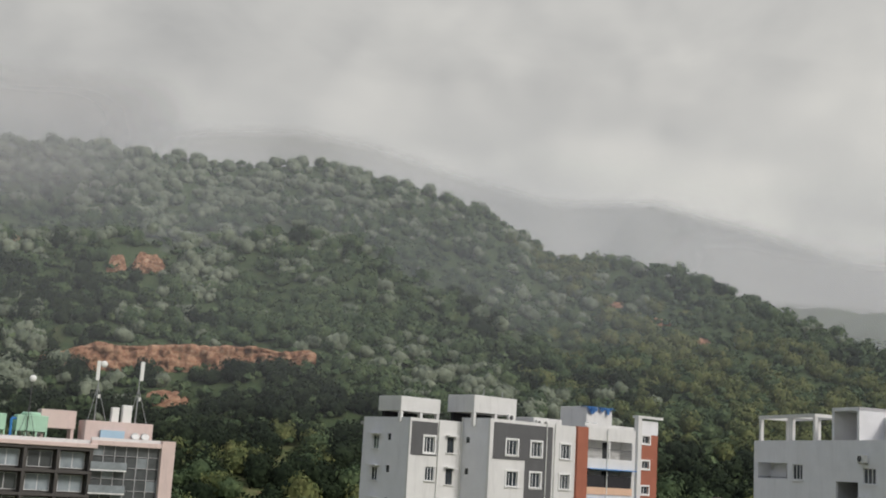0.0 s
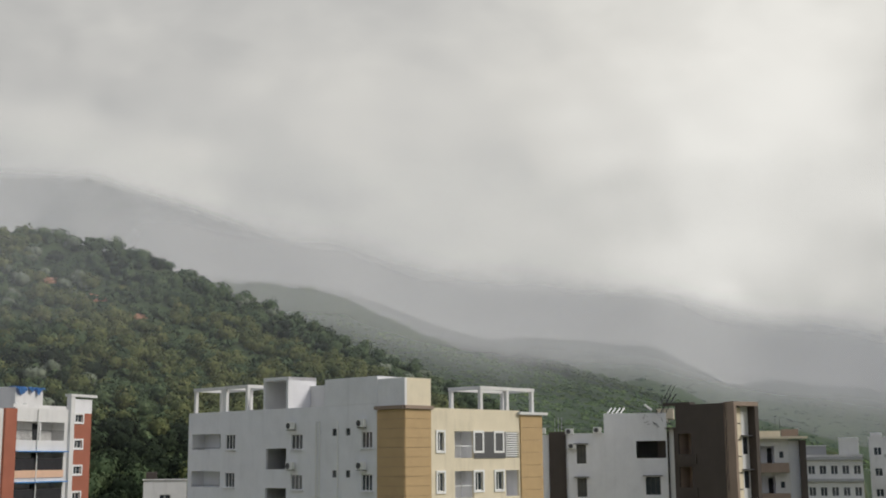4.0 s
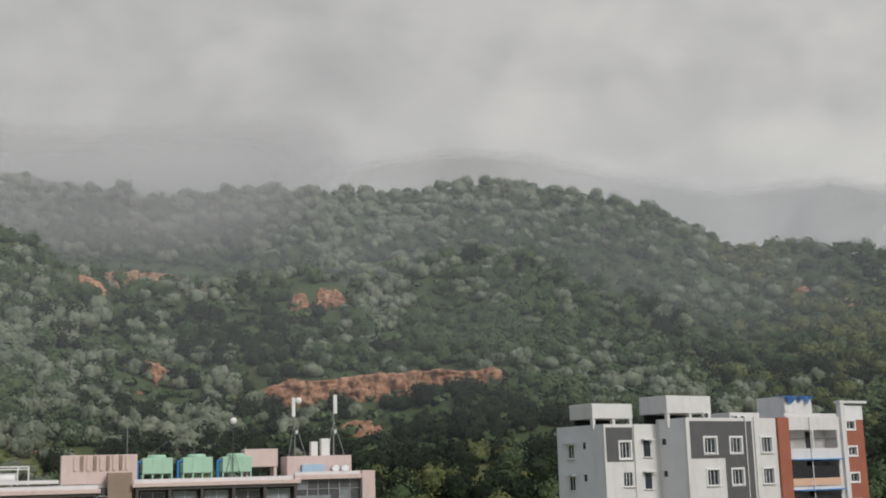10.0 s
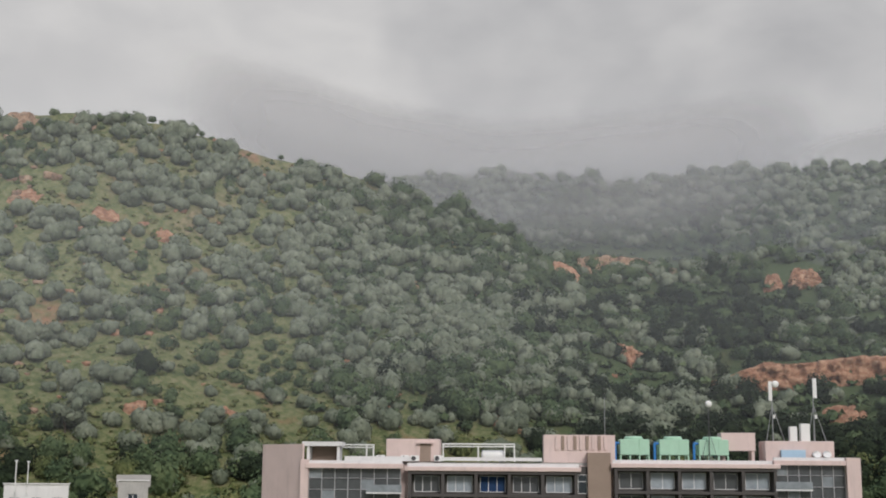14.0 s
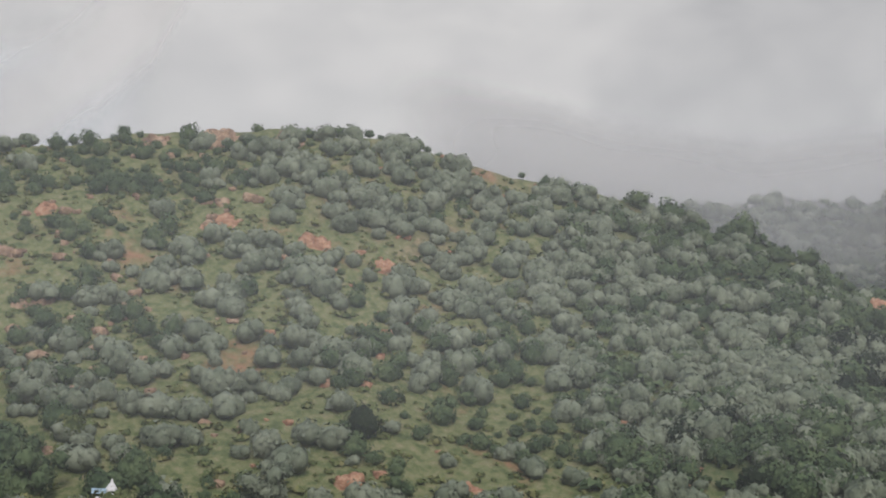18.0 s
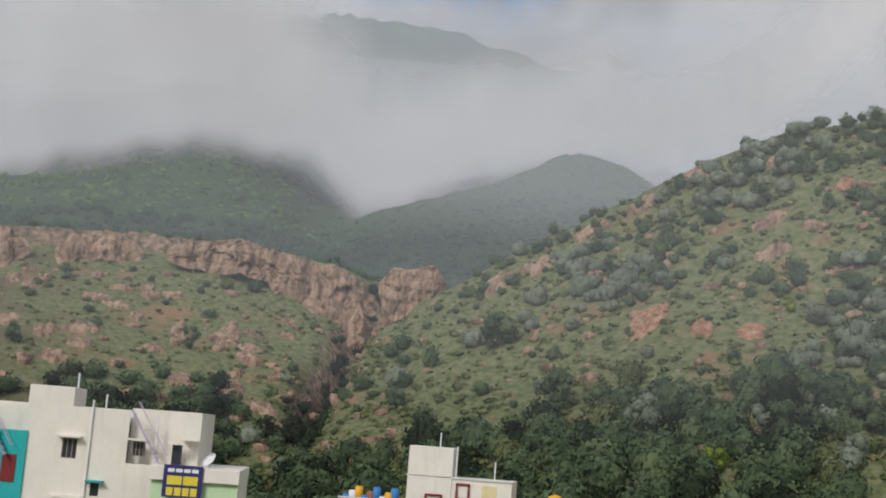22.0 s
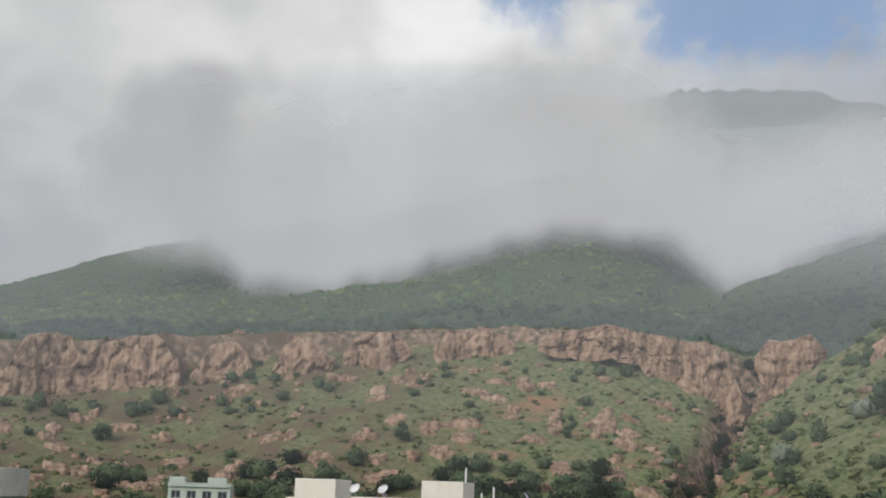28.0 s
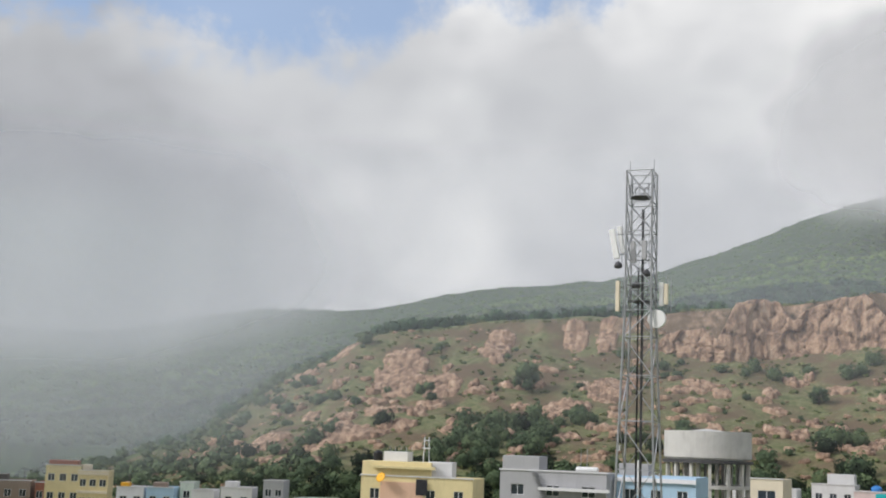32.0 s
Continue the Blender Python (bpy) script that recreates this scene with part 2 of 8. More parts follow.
def ground_material():
    """Grass in patches, dry straw, orange soil, and bare rock where the land is steep."""
    m = ramp_mat("ground", 0.55, [(0.28, (0.058, 0.078, 0.034)), (0.42, (0.115, 0.142, 0.056)), (0.54, (0.175, 0.186, 0.086)), (0.70, (0.245, 0.218, 0.126))],
                 scale2=0.055, mixcol=(0.30, 0.17, 0.10), lo=0.58, hi=0.70, bump=0.9, dist=0.5, bscale=1.2)
    nt = m.node_tree
    N, L = nt.nodes.new, nt.links.new
    b = nt.nodes["Principled BSDF"]
    was = b.inputs["Base Color"].links[0].from_socket
    geo, sep = N("ShaderNodeNewGeometry"), N("ShaderNodeSeparateXYZ")
    L(geo.outputs["True Normal"], sep.inputs[0])
    st = N("ShaderNodeMapRange")
    st.inputs[1].default_value, st.inputs[2].default_value = 0.66, 0.48
    L(sep.outputs[2], st.inputs[0])
    nz = N("ShaderNodeTexNoise")
    nz.inputs["Scale"].default_value, nz.inputs["Detail"].default_value = 0.5, 6
    L(geo.outputs["Position"], nz.inputs[0])
    rk = N("ShaderNodeValToRGB")
    e = rk.color_ramp.elements
    e[0].position, e[0].color = 0.35, (0.09, 0.075, 0.05, 1)
    e[1].position, e[1].color = 0.65, (0.42, 0.29, 0.20, 1)
    L(nz.outputs[0], rk.inputs[0])
    mix = N("ShaderNodeMix")
    mix.data_type = 'RGBA'
    L(st.outputs[0], mix.inputs[0])
    L(was, mix.inputs[6])
    L(rk.outputs[0], mix.inputs[7])
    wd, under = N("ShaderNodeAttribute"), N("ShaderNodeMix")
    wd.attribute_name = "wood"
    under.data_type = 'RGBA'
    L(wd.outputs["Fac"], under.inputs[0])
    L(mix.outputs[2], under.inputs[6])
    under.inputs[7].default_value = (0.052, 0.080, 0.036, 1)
    dr, patch, span, amount, earth = N("ShaderNodeAttribute"), N("ShaderNodeTexNoise"), N("ShaderNodeMapRange"), N("ShaderNodeMath"), N("ShaderNodeMix")
    dr.attribute_name = "dry"
    patch.inputs["Scale"].default_value, patch.inputs["Detail"].default_value = 0.09, 8
    L(geo.outputs["Position"], patch.inputs[0])
    span.inputs[1].default_value, span.inputs[2].default_value, span.inputs[3].default_value, span.inputs[4].default_value = 0.40, 0.60, 0.15, 0.95
    L(patch.outputs[0], span.inputs[0])
    amount.operation = 'MULTIPLY'
    L(dr.outputs["Fac"], amount.inputs[0])
    L(span.outputs[0], amount.inputs[1])
    earth.data_type = 'RGBA'
    L(amount.outputs[0], earth.inputs[0])
    L(under.outputs[2], earth.inputs[6])
    earth.inputs[7].default_value = (0.135, 0.098, 0.062, 1)
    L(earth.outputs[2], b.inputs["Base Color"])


ground_material()

# ---- the land: one sheet from under the town to the horizon ----
def lattice(ix, iy, seed):
    h = np.sin(ix * 127.1 + iy * 311.7 + seed * 74.7) * 43758.5453
    return h - np.floor(h)


def vnoise(x, y, seed=0):
    ix, iy = np.floor(x), np.floor(y)
    u, v = x - ix, y - iy
    u, v = u * u * (3 - 2 * u), v * v * (3 - 2 * v)
    a, b = lattice(ix, iy, seed), lattice(ix + 1, iy, seed)
    c, d = lattice(ix, iy + 1, seed), lattice(ix + 1, iy + 1, seed)
    return (a * (1 - u) + b * u) * (1 - v) + (c * (1 - u) + d * u) * v


def fbm(x, y, octaves=4, seed=0):
    s, a, tot = 0.0, 1.0, 0.0
    for o in range(octaves):
        s = s + a * (vnoise(x * 2 ** o, y * 2 ** o, seed + o) - 0.5)
        tot, a = tot + a, a * 0.5
    return s / tot


# each hill: foot and crest distance, foot angle, then the crest's height angle along the headings
HILLS = {
    "east": (195, 450, None, 0.85, [(-37, 5), (-33.6, 12.7), (-30.9, 13.3), (-27.9, 13.6), (-23.9, 13.4), (-20.7, 13.0), (-17, 13.3), (-11.3, 13.2), (-7, 13.8), (-4.7, 13.7), (-1.4, 13.0), (1.7, 12.0), (3.9, 10.8), (5.5, 9.9), (8.4, 9.8), (11.6, 9.2), (13.1, 8.8), (16.2, 7.6), (18.6, 6.7), (20.2, 6.0), (24.1, 4.3), (27.2, 2.8), (29.3, 1.8), (31.9, 0.7), (37, -2.5)]),
    "middle": (205, 350, None, 0.95, [(-81, -4), (-78, 1.5), (-75.8, 4.6), (-73.9, 5.7), (-73, 6.7), (-69.9, 8.45), (-67.1, 9.75), (-64.9, 10.9), (-62.7, 12.17), (-59.9, 13.35), (-58, 14.05), (-55.9, 14.4), (-53.7, 15.1), (-52.2, 15.23), (-49.8, 15.38), (-46.8, 15.48), (-43.9, 15.28), (-41, 14.68), (-38.2, 14.18), (-35.8, 13.68), (-33.6, 13.18), (-30.9, 12.1), (-28.5, 11.3), (-26.6, 10.5), (-24, 9.1), (-21.4, 7), (-18.9, 3.8), (-15.5, -4)]),
    "ridge_b": (450, 800, 0.5, 1.0, [(6, 6.0), (13, 8.2), (16.8, 8.35), (19, 8.15), (21.6, 7.75), (23.7, 6.95), (25.8, 6.15), (27.4, 5.7), (29.5, 5.0), (32.1, 4.2), (34.7, 3.4), (37.3, 2.5), (41, 1.1), (45, -0.3)]),
    "ridge_c": (700, 1200, -0.8, 1.0, [(18, 5.5), (26, 5.75), (29.5, 5.6), (32.1, 5.45), (35.6, 5.2), (37.4, 4.35), (39.7, 3.1), (41.2, 2.55), (43.7, 1.45), (47, 0.2)]),
    "ridge_d": (1100, 1800, -0.6, 1.0, [(33, 2.6), (37, 3.1), (41.2, 3.4), (45, 3.0), (47.4, 2.35), (51.3, 1.2), (58, 0.2)]),
    "blue_ridge": (450, 750, 4.0, 1.0, [(-85, 5.5), (-81.7, 9.3), (-79.1, 10.2), (-76.6, 10.9), (-74, 11.6), (-71.5, 12.4), (-69.5, 13.0), (-67.9, 13.2), (-66, 12.8), (-62, 10), (-56, 4)]),
    "slope_behind": (500, 900, [(-150, -2.0), (-132, -0.5), (-126, 2.5), (-119, 5.2), (-112, 5.6), (-60, 5.6)], 1.0, [(-142, 3.8), (-132.2, 5.8), (-126.5, 6.1), (-122.8, 6.9), (-120.2, 7.3), (-116.2, 7.7), (-112.9, 8.2), (-109.8, 9.3), (-107, 10.3), (-104, 11.3), (-100.9, 11.9), (-96.3, 12.6), (-91, 13.8), (-87, 15.0), (-84.1, 15.3), (-82, 14.2), (-80.3, 12.6), (-78, 11.2), (-75, 10.0), (-70, 8)]),
    "far_west": (500, 1000, -0.6, 1.0, [(-165, 3.0), (-150, 4.4), (-143.3, 4.5), (-138.4, 4.4), (-132.5, 3.8), (-126, 2.0)]),
    "mountain": (900, 1700, 6.0, 1.0, [(-90, 10), (-86, 16), (-83, 18.7), (-80.2, 19.1), (-77.6, 18.9), (-74.8, 18.6), (-72, 18.0), (-69, 16.5), (-66, 14.0), (-60, 9)]),
    "cloud_peaks": (1360, 1500, 6.0, 1.0, [(-11, 12), (-8.8, 14.6), (-7.2, 15.3), (-5.5, 14.8), (-3, 12.3), (5.5, 8.8), (7.3, 10.6), (8.6, 12.3), (9.9, 12.8), (11.2, 12.3), (13, 10.0), (15, 8.0)]),
}
CLIFF = [(-145, -5.0), (-139, -2.6), (-135.7, -1.6), (-132.6, -0.6), (-130.4, 1.2), (-128.4, 2.8), (-126.1, 3.8), (-124.6, 5.0), (-122.3, 5.5), (-118.9, 6.0), (-115.5, 6.2), (-107.1, 6.7), (-103.1, 7.1), (-97, 7.5), (-92, 7.9), (-86.9, 8.1), (-81.8, 8.1), (-78, 7.7), (-76.5, 7.2), (-73.7, 7.3), (-70, 4.5), (-66, -3)]


def knots(rows, az):
    return np.interp(az, [p[0] for p in rows], [p[1] for p in rows], left=-9, right=-9)


def smooth01(x):
    x = np.clip(x, 0, 1)
    return x * x * (3 - 2 * x)


def ramp(x, a, b):
    return smooth01((x - a) / (b - a))


def gorge_line(r):
    return np.interp(r, [280, 330, 360, 400, 430, 470], [-78.6, -77.6, -77.0, -76.2, -74.6, -73.2])


def land(az, r):
    """Height of the land at a heading (degrees, clockwise) and distance from the camera's roof."""
    az, r = np.asarray(az, float), np.asarray(r, float)
    x, y = r * np.sin(np.radians(az)), r * np.cos(np.radians(az))
    z = np.zeros_like(r)
    wob = fbm(x / 60, y / 60, 3, 5)
    for name, (rb, rr, foot, bend, rows) in HILLS.items():
        top = knots(rows, az)
        rb_, rr_ = rb * (1 + 0.12 * wob), rr * (1 + 0.05 * wob)
        e0 = np.degrees(np.arctan2(-CAM_Z, rb_)) if foot is None else (knots(foot, az) if isinstance(foot, list) else foot)
        s = np.clip((r - rb_) / (rr_ - rb_), 0, 1)
        el = np.minimum(e0, top) + (top - np.minimum(e0, top)) * s ** bend
        h = CAM_Z + np.minimum(r, rr_) * np.tan(np.radians(el))
        h = h - np.maximum(r - rr_, 0) * 0.55
        h = np.where(r < rb_, 0 if foot is None else -50, h)
        z = np.maximum(z, np.where(top > -8.9, h, -50))
    # the western hill: a slope, then a band of cliff, then a gently rising shelf
    top = knots(CLIFF, az)
    rb_, rr_ = 225 * (1 + 0.1 * wob), 430 + 26 * wob + 9 * fbm(x / 14, y / 14, 3, 9)
    e0 = np.degrees(np.arctan2(-CAM_Z, rb_))
    s = (r - rb_) / (rr_ - rb_)
    band = np.interp(az, [-128, -122, -114, -108, -104, -99, -94, -88, -82, -77, -73], [0.0, 0.03, 0.06, 0.13, 0.15, 0.13, 0.08, 0.07, 0.08, 0.12, 0.05])
    g = np.where(s < 0.90, (1 - band) * np.clip(s / 0.90, 0, 1) ** 0.9, 1 - band + band * smooth01((s - 0.90) / 0.06))
    el = e0 + (top - 0.25 - e0) * np.clip(g, 0, 1)
    h = np.where(r < rr_ * 0.965, CAM_Z + r * np.tan(np.radians(el)), 0)
    h = np.where(r < rb_, 0, h)
    shelf = CAM_Z + rr_ * 0.965 * np.tan(np.radians(top - 0.25))
    h = np.where(r >= rr_ * 0.965, shelf + (r - rr_ * 0.965) * 0.105 * np.clip(1 - (r - rr_) / 260, 0, 1), h)
    h = np.where(r > 690, h - (r - 690) * 0.3, h)
    z = np.maximum(z, np.where(top > -8.9, h, -50))
    # the gorge between the western and the middle hill
    mid = gorge_line(r)
    z = z - 13 * np.exp(-((az - mid) / 0.95) ** 2) * smooth01((r - 285) / 60) * smooth01((475 - r) / 45)
    up = smooth01(z / 14)
    z = z + up * (5.0 * fbm(x / 34, y / 34, 4, 1) + 1.6 * fbm(x / 7, y / 7, 3, 2))
    return np.maximum(z, 0) + 0.25 * fbm(x / 18, y / 18, 2, 3)


def mesh_from(name, verts, faces, material, smooth=False):
    """A mesh object out of vertex and face arrays (all faces of one size)."""
    me = bpy.data.meshes.new(name)
    verts, faces = np.asarray(verts, np.float32), np.asarray(faces, np.int32)
    k = faces.shape[1]
    me.vertices.add(len(verts))
    me.vertices.foreach_set("co", verts.ravel())
    me.loops.add(faces.size)
    me.loops.foreach_set("vertex_index", faces.ravel())
    me.polygons.add(len(faces))
    me.polygons.foreach_set("loop_start", np.arange(0, faces.size, k, dtype=np.int32))
    me.polygons.foreach_set("loop_total", np.full(len(faces), k, np.int32))
    if smooth:
        me.polygons.foreach_set("use_smooth", np.ones(len(faces), bool))
    me.update(calc_edges=True)
    me.materials.append(material)
    return new(name, me)


def at(az, r, z=0.0):
    return Vector((r * math.sin(radians(az)), r * math.cos(radians(az)), z))


def build_ground():
    az = np.concatenate([np.arange(-180, -150, 3), np.arange(-150, 62, 0.36), np.arange(62, 180.1, 3)])
    r = np.concatenate([np.linspace(0.5, 190, 14), np.arange(195, 480, 2.6), np.arange(480, 930, 4.5), np.arange(930, 1300, 11), np.arange(1300, 2100, 20), [2400, 3000, 3800, 4800]])
    A, R = np.meshgrid(az, r, indexing="ij")
    Z = land(A, R)
    X, Y = R * np.sin(np.radians(A)), R * np.cos(np.radians(A))
    n, m = A.shape
    i = np.arange(n * m).reshape(n, m)
    faces = np.stack([i[:-1, :-1], i[:-1, 1:], i[1:, 1:], i[1:, :-1]], -1).reshape(-1, 4)
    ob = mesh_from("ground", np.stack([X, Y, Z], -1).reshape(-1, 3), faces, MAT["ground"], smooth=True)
    # how far the floor takes the darker green of undergrowth instead of open grass
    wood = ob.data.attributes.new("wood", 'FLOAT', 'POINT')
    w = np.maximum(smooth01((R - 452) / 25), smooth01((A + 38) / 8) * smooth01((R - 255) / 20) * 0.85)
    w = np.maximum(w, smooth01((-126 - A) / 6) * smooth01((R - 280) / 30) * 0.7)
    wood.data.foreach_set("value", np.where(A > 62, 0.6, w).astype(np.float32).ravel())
    # stony brown earth showing through on the western slope
    dry = ob.data.attributes.new("dry", 'FLOAT', 'POINT')
    d = smooth01((-84 - A) / 12) * smooth01((R - 285) / 25) * smooth01((450 - R) / 20)
    dry.data.foreach_set("value", d.astype(np.float32).ravel())
    tagged(ob, "green grassy hills with bare orange soil patches", "ground", kind="structure")


build_ground()

# ---- rocks, woods and scrub on the hills ----
ramp_mat("rock_red", 0.6, [(0.3, (0.19, 0.095, 0.060)), (0.45, (0.33, 0.175, 0.108)), (0.58, (0.45, 0.268, 0.170)), (0.74, (0.56, 0.40, 0.28))],
         scale2=0.9, mixcol=(0.15, 0.10, 0.07), lo=0.66, hi=0.80, bump=1.0, dist=0.35, bscale=2.2, zsq=1.6)
ramp_mat("rock_pink", 0.42, [(0.3, (0.11, 0.077, 0.056)), (0.43, (0.255, 0.168, 0.115)), (0.56, (0.40, 0.275, 0.185)), (0.72, (0.53, 0.41, 0.30))],
         scale2=0.45, mixcol=(0.11, 0.088, 0.072), lo=0.56, hi=0.72, bump=1.0, dist=0.6, bscale=1.4, zsq=0.35)
ramp_mat("leaf_olive", 0.17, [(0.25, (0.088, 0.110, 0.074)), (0.45, (0.155, 0.182, 0.124)), (0.6, (0.212, 0.238, 0.170)), (0.8, (0.270, 0.292, 0.218))], bump=0, island=0.16)
ramp_mat("leaf_green", 0.19, [(0.25, (0.034, 0.056, 0.030)), (0.45, (0.068, 0.102, 0.050)), (0.6, (0.108, 0.148, 0.070)), (0.8, (0.160, 0.196, 0.092))], bump=0, island=0.16)
# pale leaves; their yellow also paints sunlight on the eastern slope
ramp_mat("leaf_pale_sunny", 0.15, [(0.25, (0.052, 0.070, 0.028)), (0.45, (0.105, 0.128, 0.050)), (0.6, (0.172, 0.186, 0.072)), (0.8, (0.250, 0.240, 0.098))], bump=0, island=0.16)
# very dark foliage; it also paints the shade over the eastern foot and gully
ramp_mat("leaf_dark_shade", 0.15, [(0.25, (0.010, 0.017, 0.010)), (0.5, (0.022, 0.034, 0.017)), (0.75, (0.040, 0.057, 0.026)), (0.9, (0.058, 0.080, 0.034))], bump=0, island=0.16)
ramp_mat("leaf_bright", 0.25, [(0.25, (0.09, 0.13, 0.02)), (0.55, (0.20, 0.27, 0.04)), (0.85, (0.30, 0.34, 0.06))], bump=0, island=0.3)
ramp_mat("leaf_far", 0.05, [(0.25, (0.055, 0.104, 0.040)), (0.5, (0.105, 0.172, 0.056)), (0.7, (0.168, 0.240, 0.070)), (0.86, (0.225, 0.282, 0.086))], bump=0, island=0.22)
ramp_mat("leaf_deep", 0.05, [(0.25, (0.026, 0.056, 0.032)), (0.5, (0.047, 0.096, 0.048)), (0.75, (0.082, 0.142, 0.062)), (0.9, (0.115, 0.180, 0.074))], bump=0, island=0.2)
ramp_mat("scrub", 0.13, [(0.25, (0.060, 0.086, 0.032)), (0.45, (0.118, 0.148, 0.052)), (0.6, (0.178, 0.190, 0.074)), (0.78, (0.250, 0.232, 0.102))], bump=0, island=0.3)
shade("bark", (0.11, 0.085, 0.065), rough=0.95, var=0.3, scale=4, fine=30, bump=0.6)

rng = np.random.default_rng(7)


def ico(level):
    bm = bmesh.new()
    bmesh.ops.create_icosphere(bm, subdivisions=level, radius=1.0)
    v = np.array([p.co[:] for p in bm.verts])
    f = np.array([[q.index for q in p.verts] for p in bm.faces])
    bm.free()
    return v, f


ICO1, ICO2 = ico(1), ico(2)


def merge(pieces):
    V, F, n = [], [], 0
    for v, f in pieces:
        V.append(v)
        F.append(f + n)
        n += len(v)
    return np.concatenate(V), np.concatenate(F)


def crown_template(seed, leaves, flat=0.75, leaf=0.16, lobes=5, base=ICO1, low=-0.3, spread=(0.93, 1.1)):
    """A crown about 1 m in radius, its foot at 0: a lobed dome of dark inner foliage under a coat of leaf sprays that follow its swell."""
    g = np.random.default_rng(seed)
    mid, rad = np.array([0, 0, 0.42]), np.array([0.9, 0.9, flat])
    bulge = g.normal(size=(lobes, 3))
    bulge[:, 2] = np.abs(bulge[:, 2]) * 0.9
    bulge /= np.linalg.norm(bulge, axis=1)[:, None]

    def swell(d):
        return 0.66 + 0.42 * np.exp(9 * (np.max(d @ bulge.T, axis=1) - 1))[:, None]
    v, f = base
    core = v * swell(v) * rad * 0.9 * g.uniform(0.9, 1.06, (len(v), 1)) + mid
    out = [(core, f[core[f].mean(1)[:, 2] > 0.0])]
    n = leaves
    if n:
        th, u = g.uniform(0, 6.283, n), g.uniform(low, 1, n)
        q = np.sqrt(1 - np.clip(u, -1, 1) ** 2)
        d = np.stack([np.cos(th) * q, np.sin(th) * q, u], 1)
        c = d * swell(d) * rad * g.uniform(*spread, (n, 1)) + mid
        nor = d + g.normal(size=(n, 3)) * 0.4
        nor /= np.linalg.norm(nor, axis=1)[:, None]
        e1 = np.cross(nor, g.normal(size=(n, 3)))
        e1 /= np.linalg.norm(e1, axis=1)[:, None]
        e2 = np.cross(nor, e1)
        sz = g.uniform(0.6, 1.4, (n, 1)) * leaf
        tri = np.stack([c + e1 * sz, c - e1 * sz * 0.6 + e2 * sz * 0.85, c - e1 * sz * 0.6 - e2 * sz * 0.85], 1).reshape(-1, 3)
        out.append((tri, np.arange(3 * n).reshape(-1, 3)))
    return merge(out)


def dome_template(seed, leaves, leaf):
    """A round bush about 1 m in radius: a few swelling domes grown into one another, with small leaf sprays lying on them."""
    g = np.random.default_rng(seed)
    balls = [(np.array([0, 0, 0.5]), np.array([0.74, 0.74, 0.62]))]
    turn = g.uniform(0, 6.283)
    for k in range(3):
        a, d, q = turn + 2.09 * k + g.uniform(-0.5, 0.5), g.uniform(0.36, 0.56), g.uniform(0.36, 0.54)
        balls.append((np.array([math.cos(a) * d, math.sin(a) * d, g.uniform(0.3, 0.72)]), np.array([q, q, q * 0.95])))
    out = []
    v, f = ICO1
    for c, q in balls:
        w = v * q * 0.94 * g.uniform(0.93, 1.06, (len(v), 1)) + c
        out.append((w, f[w[f].mean(1)[:, 2] > 0.12]))
        n = int(leaves * q[0] ** 2 / sum(p[1][0] ** 2 for p in balls))
        th, u = g.uniform(0, 6.283, n), g.uniform(-0.5, 1, n)
        h = np.sqrt(1 - np.clip(u, -1, 1) ** 2)
        d = np.stack([np.cos(th) * h, np.sin(th) * h, u], 1)
        p = c + d * q * g.uniform(0.95, 1.09, (n, 1))
        nor = d + g.normal(size=(n, 3)) * 0.22
        nor /= np.linalg.norm(nor, axis=1)[:, None]
        e1 = np.cross(nor, g.normal(size=(n, 3)))
        e1 /= np.linalg.norm(e1, axis=1)[:, None]
        e2 = np.cross(nor, e1)
        z = g.uniform(0.6, 1.4, (n, 1)) * leaf
        out.append((np.stack([p + e1 * z, p - e1 * z * 0.6 + e2 * z * 0.85, p - e1 * z * 0.6 - e2 * z * 0.85], 1).reshape(-1, 3), np.arange(3 * n).reshape(-1, 3)))
    return merge(out)


DOME = [dome_template(120 + s, 150, 0.1) for s in range(9)]
MID = [crown_template(s, 230, flat=0.8, leaf=0.108, lobes=7 + s % 3, spread=(0.9, 1.16)) for s in range(9)]
BIG = [crown_template(40 + s, 380, flat=0.92, leaf=0.096, lobes=12, base=ICO2, low=-0.45, spread=(0.88, 1.18)) for s in range(6)]
LOW = [crown_template(20 + s, 34, flat=0.7, leaf=0.26, lobes=3) for s in range(5)]
FAR = [crown_template(80 + s, 20, flat=0.6, leaf=0.30, lobes=3, base=ico(0)) for s in range(5)]
BUSH = [crown_template(60 + s, 22, flat=0.55, leaf=0.36, lobes=3, spread=(0.8, 1.25)) for s in range(4)]


